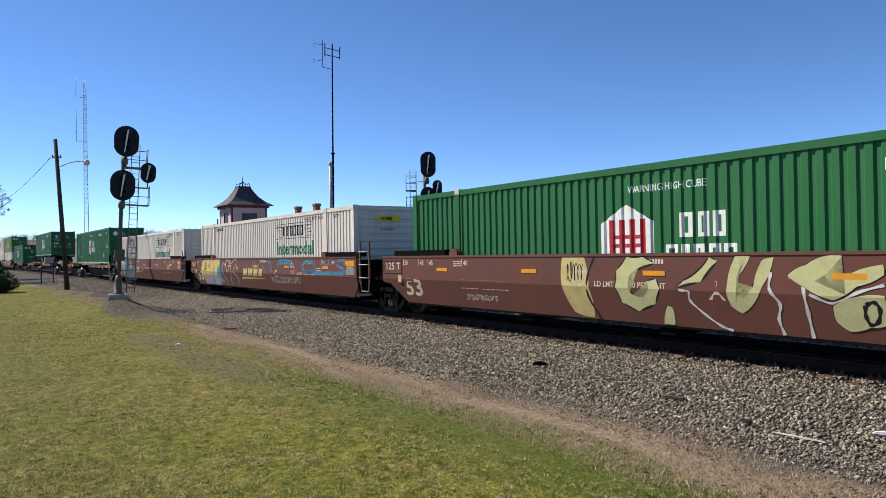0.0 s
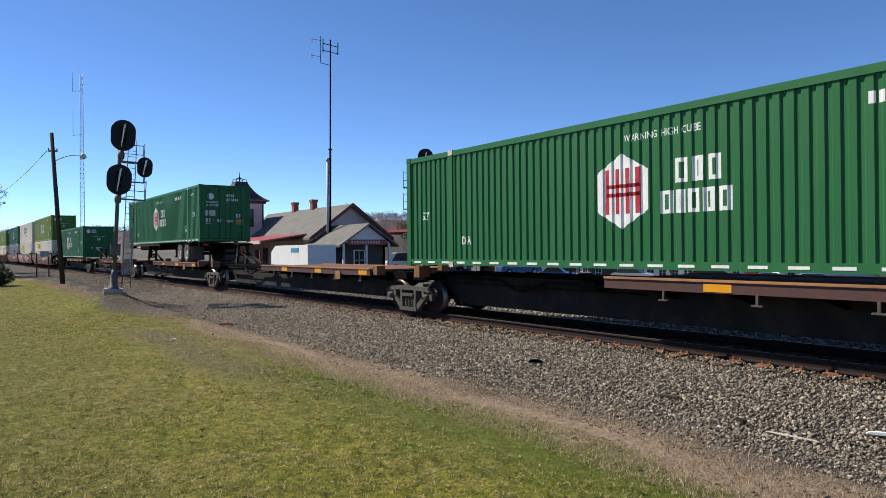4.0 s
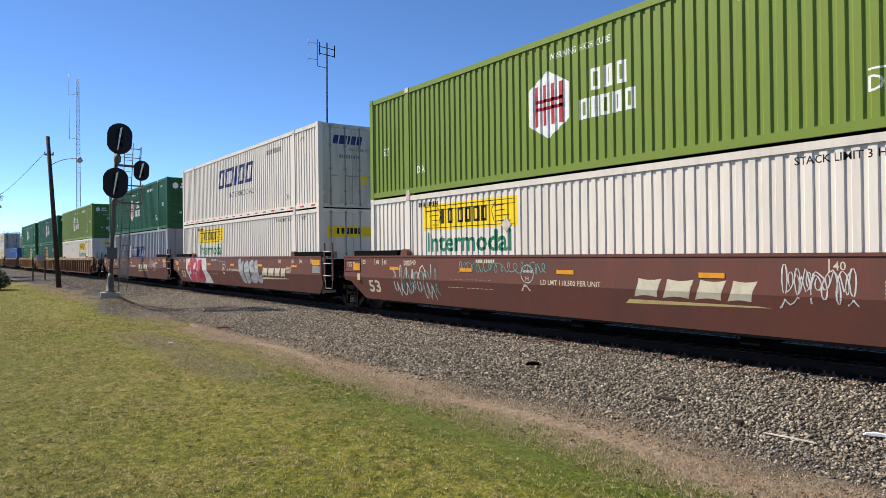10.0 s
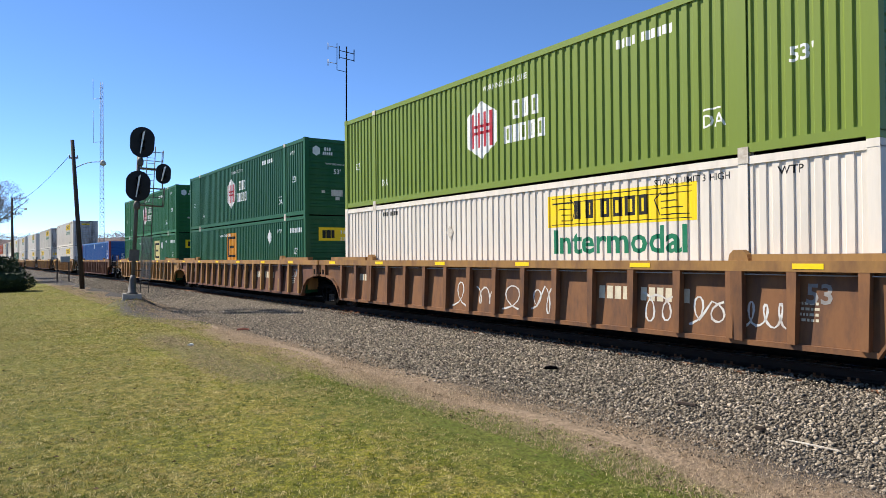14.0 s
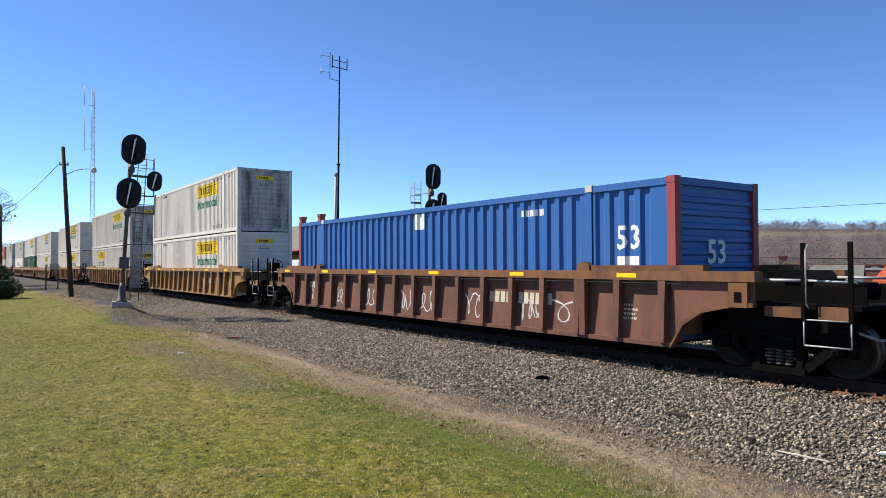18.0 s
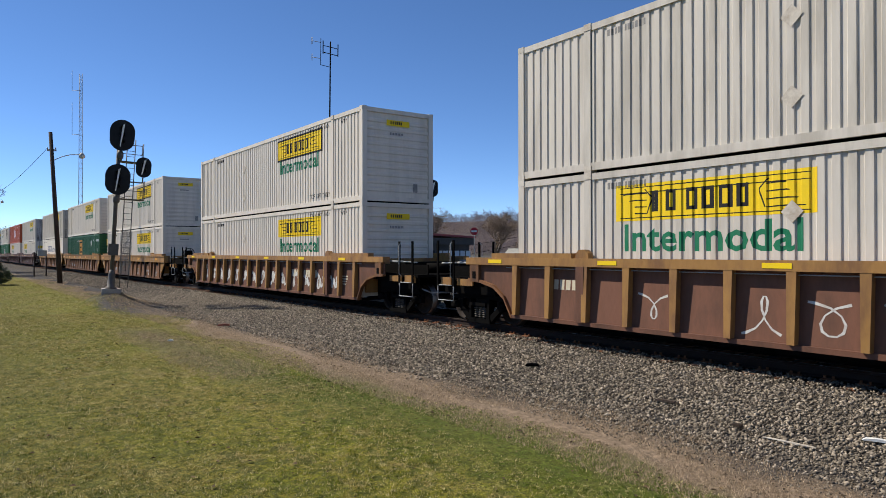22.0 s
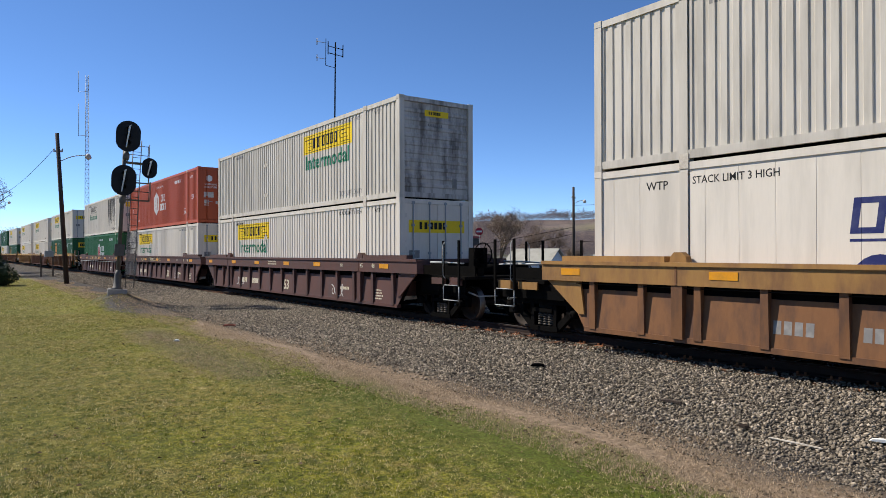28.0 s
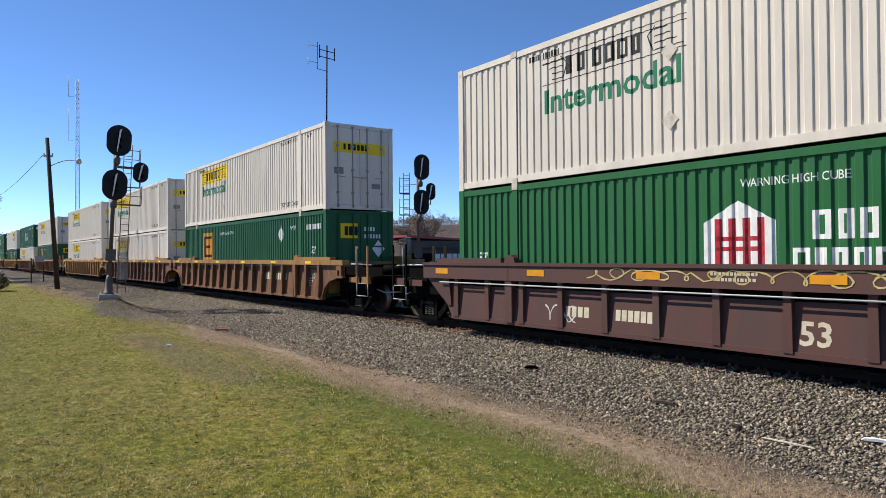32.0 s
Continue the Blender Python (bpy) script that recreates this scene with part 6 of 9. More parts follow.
def hunt(paint="white", doors=False, bright=True, panel=1.9, style="grooved", old=False, framed=False, plain_panel=False, endcol=None, word_col="decalgreen", soot=False):
    """A white corrugated container with a yellow panel; panel: where its middle lies along the side."""
    state = "weathered" if old else "off-white"
    c, xs, dep = container_shell("oldwhite" if old else paint, endcol or ("oldwhite" if old else paint), style, doors, f"{state} corrugated 53-foot container with a yellow name panel")
    w, z0, z1 = 3.66, 1.92, 2.58
    x0 = panel - w / 2
    rng = random.Random(int(panel * 100) + doors)
    if framed:
        bm = bmesh.new()
        rect(bm, x0 - 0.07, x0 + w + 0.07, z0 - 0.07, z1 + 0.07)
        sign("panel_border", bm, "decalblack", c, xs, lambda v: dep(v) - 0.0003)
    if not plain_panel:
        bm = bmesh.new()
        rect(bm, x0, x0 + w, z0, z1)
        sign("name_panel", bm, "decalyellow", c, xs, lambda v: dep(v) - 0.0006, "yellow name panel")
    name_blocks((x0 + 0.78, z0 + 0.15, 0.37, (0.42, -0.02, 0.55, -0.12, 0.62, 0.62, 0.66, 0.55), 0.20), "decalblack", c, xs, lambda v: dep(v) - 0.0012)
    bm = bmesh.new()
    for s, e in ((0.12, 0.70), (2.9, 3.5)):
        for k in range(4):
            z = z0 + 0.12 + 0.12 * k
            ribbon(bm, [(x0 + s + (0.5 - 0.16 * k if s < 1 else 0), z), (x0 + (s + e) / 2, z + 0.01), (x0 + e - (0 if s < 1 else 0.12 * k), z)], 0.012)
    for z in (z0 + 0.05, z1 - 0.06, z1 - 0.16):
        ribbon(bm, [(x0 + 0.1, z), (x0 + w / 2, z + 0.004), (x0 + w - 0.1, z)], 0.010)
    for s, kx in ((0.70, -1), (2.88, 1)):
        ribbon(bm, [(x0 + s, z0 + 0.12), (x0 + s - 0.1 * kx, z0 + 0.4), (x0 + s + 0.05 * kx, z1 - 0.1)], 0.014)
    sign("scroll_line", bm, "decalblack", c, xs, lambda v: dep(v) - 0.0009)
    bm = bmesh.new()
    put_word(bm, "Intermodal", x0 + 0.18, 1.36, 0.50, 3.28)
    sign("lettering", bm, word_col, c, xs, lambda v: dep(v) - 0.0006, "large green word")
    bm = bmesh.new()
    put_word(bm, "STACK LIMIT 3 HIGH", POST - 1.75, TALL - 0.34, 0.12, 1.5)
    put_word(bm, "WTP", POST + 0.55, TALL - 0.36, 0.13)
    put_word(bm, "TOP LIFT ONLY", POST - 1.75, 0.28, 0.16, 1.55)
    put_bars(bm, -5.6, TALL - 0.36, 0.12, (0.5,) * 4 + (-0.3,) + (0.5,) * 6, 0.2)
    sign("small_lettering", bm, "decalblack" if not old else "decaldark", c, xs, lambda v: dep(v) - 0.0006)
    for z in (0.75, 1.95):
        bm = bmesh.new()
        for r, m in ((0.17, 0),):
            poly(bm, [(-2.1, z - r), (-2.1 + r, z), (-2.1, z + r), (-2.1 - r, z)])
        sign("placard", bm, "castwhite", c, (), None).location.y = -skin_y(-0.012)
    if doors:
        end_sign("door_panel", lambda q: rect(q, -0.98, 0.98, 1.92, 2.28), "decalyellow", c)
        end_sign("door_name", lambda q: put_bars(q, -0.62, 2.02, 0.2, (0.42, -0.02, 0.5, -0.05, 0.55, 0.55, 0.6, 0.5), 0.2), "decalblack", c, LEN / 2 - 0.017)
        end_sign("data_plate", lambda q: (rect(q, -0.98, -0.62, 1.2, 1.42), rect(q, 0.45, 0.78, 0.75, 0.92)), "decaldark", c)
    else:
        end_sign("end_panel", lambda q: rect(q, -0.42, 0.42, 2.38, 2.56), "decalyellow", c, LEN / 2 - 0.04)
        end_sign("end_name", lambda q: put_bars(q, -0.28, 2.43, 0.09, (0.42, -0.02, 0.5, -0.05, 0.55, 0.55, 0.6, 0.5), 0.2), "decalblack", c, LEN / 2 - 0.037)
        end_sign("end_data", lambda q: (put_bars(q, -0.3, 2.1, 0.07, (0.5,) * 9, 0.3), rect(q, 0.55, 0.72, 0.35, 0.62)), "decaldark", c, LEN / 2 - 0.04)
    if soot:
        bm = bmesh.new()
        rng = random.Random(5)
        for k in range(70):
            x = 2.9 + 3.2 * rng.random()
            z1 = TALL - 0.2
            w = rng.uniform(0.02, 0.09)
            rect(bm, x, x + w, z1 - rng.uniform(0.3, 2.2), z1)
        sign("soot_stain", bm, "soot", c, xs, lambda v: dep(v) - 0.0009, "dark vertical soot streaks")
    return c


def skin_y(extra):
    return 1.268 - extra


def hub(paint="green", endpaint=None, doors=False, logo=-0.75, red=True, stripes=True, half=False, worn=False, style="ribbed"):
    """A green (or other) ribbed container with a white hexagon and white block lettering."""
    word_for = {"green": "bright green", "dkgreen": "dark green", "lime": "faded lime green", "orange": "faded orange-red"}[paint]
    c, xs, dep = container_shell(paint, endpaint or paint, style, doors, f"{word_for} ribbed 53-foot container with a white hexagon mark")
    zc = 1.48
    rx, rz = 0.60, 0.70
    bm = bmesh.new()
    hexagon(bm, logo, zc, rx, rz)
    sign("hexagon_mark", bm, "decalwhite", c, xs, lambda v: dep(v) - 0.0003)
    if red:
        bm = bmesh.new()
        for x in (-0.40, -0.16, 0.08, 0.32):
            rect(bm, logo + x, logo + x + 0.11, zc - 0.42, zc + 0.42)
        for z in (-0.10, 0.06):
            rect(bm, logo - 0.40, logo + 0.43, zc + z, zc + z + 0.07)
        sign("red_mark", bm, "decalred", c, xs, lambda v: dep(v) - 0.0012)
    else:
        bm = bmesh.new()
        for x in (-0.22, 0.12):
            rect(bm, logo + x, logo + x + 0.10, zc - 0.36, zc + 0.36)
        sign("dark_mark", bm, paint, c, xs, lambda v: dep(v) - 0.0012)
    name_blocks((logo + 1.15, zc + 0.06, 0.42, (0.62, 0.5, 0.55), 0.2), "decalwhite", c, xs, lambda v: dep(v) - 0.0006)
    name_blocks((logo + 0.85, zc - 0.46, 0.40, (0.66, 0.42, 0.55, 0.55, 0.58), 0.16), "decalwhite", c, xs, lambda v: dep(v) - 0.0006)
    bm = bmesh.new()
    put_word(bm, "WARNING HIGH CUBE", logo + 0.05, TALL - 0.52, 0.13, 1.62)
    put_word(bm, "53'", POST + 0.75, 1.3, 0.25)
    put_word(bm, "53'", -POST - 1.3, 1.2, 0.22)
    put_word(bm, "WTP", POST + 0.5, TALL - 0.52, 0.15)
    put_word(bm, "DA", POST - 0.75, 0.55, 0.22)
    rect(bm, POST - 0.75, POST - 0.4, 0.84, 0.87)
    put_word(bm, "DA", -POST + 0.4, 0.55, 0.2)
    put_bars(bm, POST - 2.6, TALL - 0.55, 0.17, (0.5,) * 4 + (-0.3,) + (0.5,) * 6, 0.22)
    sign("small_lettering", bm, "decalwhite", c, xs, lambda v: dep(v) - 0.0006)
    if stripes:
        me = None
        for k in range(25):
            x = -LEN / 2 + 0.5 + k * (LEN - 1) / 24
            if me is None:
                bm = bmesh.new()
                box(bm, -0.16, 0.16, -0.003, 0.003, -0.025, 0.025)
                ob = part("reflector", bm, "decalwhite", c, "white reflective strip")
                me = ob.data
            else:
                ob = part("reflector", me, None, c)
            ob.location = (x, -1.291, 0.11)
    if doors:
        end_sign("door_mark", lambda q: hexagon(q, -0.72, 2.3, 0.15, 0.18), "decalwhite", c, LEN / 2 - 0.02)
        end_sign("door_lettering", lambda q: (put_bars(q, 0.08, 2.3, 0.13, (0.5,) * 4, 0.3), put_bars(q, 0.08, 2.08, 0.13, (0.5,) * 6, 0.3), put_word(q, "53'", 0.55, 1.25, 0.2),
                                              put_word(q, "WARNING", -0.95, 1.95, 0.1, 0.62), put_word(q, "HIGH CUBE", -0.95, 1.8, 0.1, 0.62)), "decalwhite", c, LEN / 2 - 0.02)
        end_sign("door_plate", lambda q: (rect(q, -1.0, -0.5, 1.32, 1.6), rect(q, -0.98, -0.75, 0.9, 1.2), rect(q, -0.4, -0.2, 0.95, 1.15), rect(q, 0.08, 0.4, 0.95, 1.12)), "decalpale", c, LEN / 2 - 0.018)
        end_sign("door_sticker", lambda q: rect(q, 0.55, 0.9, 0.9, 1.15), "decalamber", c, LEN / 2 - 0.018)
    else:
        end_sign("end_mark", lambda q: hexagon(q, -0.82, 2.42, 0.15, 0.19), "decalwhite", c, LEN / 2 - 0.04)
        end_sign("end_name", lambda q: (put_bars(q, -0.5, 2.44, 0.13, (0.6, 0.5, 0.5), 0.2), put_bars(q, -0.56, 2.28, 0.12, (0.6, 0.4, 0.5, 0.5, 0.5), 0.2)), "decalwhite", c, LEN / 2 - 0.04)
        end_sign("end_lettering", lambda q: (put_word(q, "WARNING HIGH CUBE", -0.45, 1.92, 0.07, 0.95), put_word(q, "53'", -0.12, 1.58, 0.2)), "decalwhite", c, LEN / 2 - 0.04)
        end_sign("end_placard", lambda q: (rect(q, -0.22, 0.25, 0.74, 0.98), rect(q, -0.05, 0.12, 0.6, 0.72), rect(q, -0.62, -0.48, 0.85, 0.95)), "decalpale", c, LEN / 2 - 0.04)
    return c


def plain(kind):
    """The other boxes: grey with a shield, blue with red ends, smooth white, dark green with a yellow square."""
    if kind == "shield":
        c, xs, dep = container_shell("grey", "grey", "wavy", True, "grey corrugated 53-foot container with a blue and gold shield")
        x, z = -1.9, 1.28
        for nm, k, m in (("shield_rim", 1.0, "decalwhite"), ("shield_field", 0.86, "decalnavy")):
            bm = bmesh.new()
            poly(bm, [(x - 0.70 * k, z + 0.72 * k), (x, z + 0.9 * k), (x + 0.70 * k, z + 0.72 * k), (x + 0.6 * k, z - 0.35 * k), (x, z - 0.95 * k), (x - 0.6 * k, z - 0.35 * k)])
            sign(nm, bm, m, c, xs, lambda v, q=k: dep(v) - 0.0003 - (0.0012 if q < 1 else 0))
        bm = bmesh.new()
        poly(bm, [(x - 0.45, z - 0.3), (x + 0.02, z + 0.6), (x + 0.2, z + 0.6), (x - 0.1, z - 0.62)])
        sign("shield_road", bm, "decalwhite", c, xs, lambda v: dep(v) - 0.0021)
        bm = bmesh.new()
        poly(bm, [(x + 0.08, z - 0.55), (x + 0.3, z + 0.58), (x + 0.56, z + 0.53), (x + 0.45, z - 0.25)])
        sign("shield_gold", bm, "decalamber", c, xs, lambda v: dep(v) - 0.0021)
        for nm, m, o in (("name_shadow", "decalwhite", 0.05), ("name_blocks", "decalnavy", 0.0)):
            name_blocks((x + 1.0 + o, z - 0.05 - o, 0.72, (0.75, 1.1, 0.3, 0.75, 0.75), 0.2, 0.2), m, c, xs, lambda v, q=o: dep(v) - 0.0003 - (0.0012 if q == 0 else 0))
        end_sign("door_mark", lambda q: (put_bars(q, -0.4, 2.2, 0.25, (0.62, 0.9, 0.28, 0.6, 0.62), 0.16, 0.15),), "decalnavy", c)
        return c
    if kind == "swift":
        c, xs, dep = container_shell("white", "oldwhite", "grooved", True, "off-white corrugated 53-foot container with navy block lettering")
        name_blocks((-2.35, 1.45, 0.82, (0.85, 1.2, 0.4, 0.85, 0.9), 0.22, 0.25), "decalnavy", c, xs, lambda v: dep(v) - 0.0006)
        bm = bmesh.new()
        put_word(bm, "INTERMODAL", -0.93, 0.95, 0.24, 3.0)
        sign("lettering", bm, "decaldark", c, xs, lambda v: dep(v) - 0.0006)
        bm = bmesh.new()
        put_bars(bm, POST - 2.6, TALL - 0.6, 0.18, (0.5,) * 4 + (-0.3,) + (0.5,) * 6, 0.22)
        put_word(bm, "WTP", POST + 0.5, TALL - 0.5, 0.14)
        put_word(bm, "DA", POST - 0.8, 0.45, 0.2)
        sign("small_lettering", bm, "decaldark", c, xs, lambda v: dep(v) - 0.0006)
        bm = bmesh.new()
        for k in range(18):
            x = -LEN / 2 + 0.6 + k * (LEN - 1.2) / 17
            rect(bm, x, x + 0.3, 0.085, 0.14)
        ob = sign("reflector_tape", bm, "decalred", c)
        ob.location.y = -1.292
        end_sign("door_name", lambda q: put_bars(q, -0.75, 2.2, 0.3, (0.62, 0.9, 0.28, 0.6, 0.62), 0.16, 0.2), "decalnavy", c)
        end_sign("door_lettering", lambda q: (put_word(q, "INTERMODAL", -0.1, 1.98, 0.1, 0.95), put_bars(q, -0.5, 1.72, 0.12, (0.5,) * 9, 0.25)), "decaldark", c)
        end_sign("door_sticker", lambda q: rect(q, 0.3, 0.6, 0.85, 1.15), "decalyellow", c)
        return c
    if kind == "blue":
        c, xs, dep = container_shell("blue", "blue", "wavy", False, "faded blue corrugated 53-foot container with orange-red corner posts")
        for ob in c.children:
            if ob.name.startswith("corner_post") or (ob.name.startswith("corner_casting") and ob.bound_box[0][0] ** 2 > 50):
                ob.data = ob.data.copy()
                ob.data.materials[0] = M["roofred"]
        bm = bmesh.new()
        rect(bm, -0.32, 0.18, 2.3, 2.72)
        rect(bm, POST + 0.65, POST + 1.2, 1.05, 1.5)
        put_word(bm, "53", POST + 0.65, 1.62, 0.46)
        put_bars(bm, POST - 2.0, TALL - 0.5, 0.14, (0.5,) * 7, 0.25)
        sign("white_lettering", bm, "decalwhite", c, xs, lambda v: dep(v) - 0.0006)
        end_sign("end_lettering", lambda q: (put_word(q, "53", -0.3, 1.35, 0.45), rect(q, -0.3, 0.25, 0.3, 0.75)), "decalwhite", c, LEN / 2 - 0.04)
        return c
    if kind == "alliance":
        c, xs, dep = container_shell("white", "white", "smooth", True, "smooth white 53-foot container with navy block lettering")
        name_blocks((-3.44, 1.60, 0.5, (0.85, 0.62, 0.62, 0.28, 0.9, 0.85, 0.75, 0.7), 0.12, 0.12), "decalnavy", c, xs, lambda v: dep(v) - 0.0006)
        name_blocks((0.12, 1.58, 0.32, (0.6, 0.6, 0.25, 0.62, 0.62, 0.6, 0.4, 0.6, -0.4, 0.25, 0.6, 0.6), 0.3), "decalnavy", c, xs, lambda v: dep(v) - 0.0006)
        bm = bmesh.new()
        rect(bm, -3.44, 3.4, 1.49, 1.53)
        sign("underline", bm, "decalnavy", c, xs, lambda v: dep(v) - 0.0006)
        for cx in (-3.05, -2.3, 2.2, 3.0):
            bm = bmesh.new()
            poly(bm, [(cx + 0.36 * math.cos(a), 0.98 + 0.34 * math.sin(a)) for a in [2 * math.pi * k / 20 for k in range(20)]])
            sign("round_mark", bm, "decalnavy", c, xs, lambda v: dep(v) - 0.0006)
        bm = bmesh.new()
        put_word(bm, "STACK LIMIT 3 HIGH", -POST + 0.15, TALL - 0.4, 0.13, 1.5)
        put_word(bm, "WTP", -POST - 0.8, TALL - 0.45, 0.15)
        sign("small_lettering", bm, "decalblack", c, xs, lambda v: dep(v) - 0.0006)
        return c
    # "square": green with a yellow square
    c, xs, dep = container_shell("green" if kind == "square" else "dkgreen", "dkgreen", "ribbed", kind == "squaredoor", "green ribbed 53-foot container with a pale yellow square mark")
    sx = {"square": 2.95, "squaredark": -0.72, "squaredoor": -4.4}.get(kind, 1.1)
    bm = bmesh.new()
    rect(bm, sx - 0.72, sx + 0.72, 1.2, 2.5)
    sign("square_mark", bm, "paleyellow" if kind == "square" else "decalamber", c, xs, lambda v: dep(v) - 0.0003)
    for x0, x1, z0, z1 in ((-0.56, 0.56, 2.22, 2.34), (-0.56, 0.56, 1.36, 1.48), (-0.56, -0.40, 1.48, 2.22), (-0.30, 0.34, 1.79, 1.91)):
        bm = bmesh.new()
        rect(bm, sx + x0, sx + x1, z0, z1)
        sign("name_block", bm, "decalblack", c, xs, lambda v: dep(v) - 0.0012)
    bm = bmesh.new()
    poly(bm, [(4.3, 1.85), (4.55, 2.18), (4.3, 2.5), (4.05, 2.18)])
    put_word(bm, "53'", POST + 0.8, 1.45, 0.25)
    put_word(bm, "WTP", POST - 0.9, TALL - 0.6, 0.16)
    put_word(bm, "WARNING HIGH CUBE", -2.6, TALL - 0.55, 0.13, 1.7)
    put_bars(bm, POST + 0.45, TALL - 0.62, 0.18, (0.5,) * 9, 0.22)
    sign("small_lettering", bm, "decalwhite", c, xs, lambda v: dep(v) - 0.0006)
    x = LEN / 2 - (0.02 if kind == "squaredoor" else 0.04)
    end_sign("end_square", lambda q: rect(q, -0.75, -0.1 if kind == "squaredoor" else 0.6, 1.95, 2.45), "decalyellow", c, x)
    end_sign("end_lettering", lambda q: put_bars(q, -0.6, 2.05, 0.3, (0.45, 0.62, 0.42), 0.08), "decalblack", c, x + 0.004)
    end_sign("end_lettering", lambda q: (put_bars(q, 0.15, 2.2, 0.14, (0.5,) * 4, 0.3), put_bars(q, 0.15, 1.95, 0.14, (0.5,) * 6, 0.3), poly(q, [(0.7, 1.3), (0.95, 1.6), (0.7, 1.9), (0.45, 1.6)])), "decalwhite", c, x)
    return c


# ---------- running gear ----------


def wheel_mesh():
    bm = bmesh.new()
    for s in (-1, 1):
        y = s * 0.72
        lathe(bm, [(0.10, y + s * 0.09), (0.13, y + s * 0.085), (0.155, y + s * 0.02), (0.33, y + s * 0.005), (0.36, y + s * 0.075), (0.415, y + s * 0.075), (0.422, y - s * 0.02), (0.45, y - s * 0.045), (0.45, y - s * 0.07), (0.36, y - s * 0.07), (0.33, y - s * 0.03), (0.15, y - s * 0.02), (0.1, y - s * 0.08)][::s], 18, (0, 0, 0), "y")
    tube(bm, (0, -0.98, 0), (0, 0.98, 0), 0.075, 10)
    # two lightening marks, so that the turning shows
    for s in (-1, 1):
        for a in (0, 2.1, 4.2):
            c = Vector((0.24 * math.cos(a), s * 0.735, 0.24 * math.sin(a)))
            box(bm, c.x - 0.03, c.x + 0.03, c.y - 0.012, c.y + 0.012, c.z - 0.03, c.z + 0.03)
    bmesh.ops.recalc_face_normals(bm, faces=bm.faces)
    me = bpy.data.meshes.new("wheelset")
    bm.to_mesh(me)
    bm.free()
    me.materials.append(M["wheelrust"])
    me.materials.append(M["tread"])
    for p in me.polygons:
        r = math.hypot(p.center[0], p.center[2])
        if r > 0.405 and abs(p.normal[1]) < 0.8:
            p.material_index = 1
    return me


def frame_mesh():
    """A cast three-piece truck side frame, drawn from the side, with its two windows and spring opening."""
    bm = bmesh.new()
    y0, y1 = -0.06, 0.06
    prism(bm, [(-1.16, 0.47), (-1.16, 0.58), (-1.0, 0.665), (-0.55, 0.70), (0.55, 0.70), (1.0, 0.665), (1.16, 0.58), (1.16, 0.47), (0.98, 0.55), (0.5, 0.585), (-0.5, 0.585), (-0.98, 0.55)], "y", y0, y1)
    for s in (-1, 1):
        for a in (0.70, 1.06):
            prism(bm, [(s * (a - 0.03), 0.34), (s * (a + 0.08), 0.34), (s * (a + 0.08), 0.56), (s * (a - 0.05), 0.56)][::s], "y", y0, y1)
        prism(bm, [(s * 0.80, 0.36), (s * 0.68, 0.42), (s * 0.30, 0.14), (s * 0.40, 0.02)][::s], "y", y0, y1)
        prism(bm, [(s * 0.30, 0.60), (s * 0.40, 0.60), (s * 0.38, 0.12), (s * 0.28, 0.12)][::s], "y", y0 - 0.02, y1 + 0.02)
        lathe(bm, [(0.03, -0.13), (0.085, -0.125), (0.095, -0.05), (0.10, 0.09)], 12, (s * 0.89, 0, 0.42), "y")
        for dx in (-0.04, 0.04):
            box(bm, s * 0.89 + dx - 0.012, s * 0.89 + dx + 0.012, -0.145, -0.12, 0.40, 0.44)
    box(bm, -0.42, 0.42, y0 - 0.03, y1 + 0.03, 0.02, 0.12)
    box(bm, -0.28, 0.28, y0 - 0.05, y1 + 0.05, 0.42, 0.50)
    bmesh.ops.recalc_face_normals(bm, faces=bm.faces)
    me = bpy.data.meshes.new("side_frame")
    bm.to_mesh(me)
    bm.free()
    me.materials.append(M["dustiron"])
    return me


def spring_mesh():
    bm = bmesh.new()
    for k in range(3):
        for j in range(5):
            lathe(bm, [(0.05, 0.14 + j * 0.052), (0.068, 0.152 + j * 0.052), (0.068, 0.168 + j * 0.052), (0.05, 0.18 + j * 0.052)], 8, (-0.15 + 0.15 * k, 0, 0))
    me = bpy.data.meshes.new("spring_group")
    bm.to_mesh(me)
    bm.free()
    me.materials.append(M["dustiron"])
    return me


WHEEL, FRAME, SPRING = wheel_mesh(), frame_mesh(), spring_mesh()
# shaded copy of the frame: near black for the shade under well-car decks
SHADED_FRAME = FRAME.copy()
SHADED_FRAME.materials[0] = M["black"]


def truck(parent, x, dusty=False):
    bm = bmesh.new()
    box(bm, -0.2, 0.2, -1.0, 1.0, 0.38, 0.6)
    box(bm, -0.32, 0.32, -0.35, 0.35, 0.58, 0.72)
    t = part("truck", bm, "iron", parent, at=(x, 0, 0), bevel=0.02)
    for s in (-1, 1):
        # spine trucks get the dusty frame, well cars the copy coloured for shade
        part("side_frame", FRAME if dusty else SHADED_FRAME, None, t, at=(0, s * 1.0, 0))
        part("spring_group", SPRING, None, t, at=(0, s * 1.0, 0))
        w = part("wheelset", WHEEL, None, t, at=(s * 0.89, 0, 0.42))
        WHEELS.append((w, s))
        bm = bmesh.new()
        box(bm, s * 0.36 - 0.04, s * 0.36 + 0.04, -0.78, 0.78, 0.32, 0.42)
        part("brake_beam", bm, "iron", t)
    return t
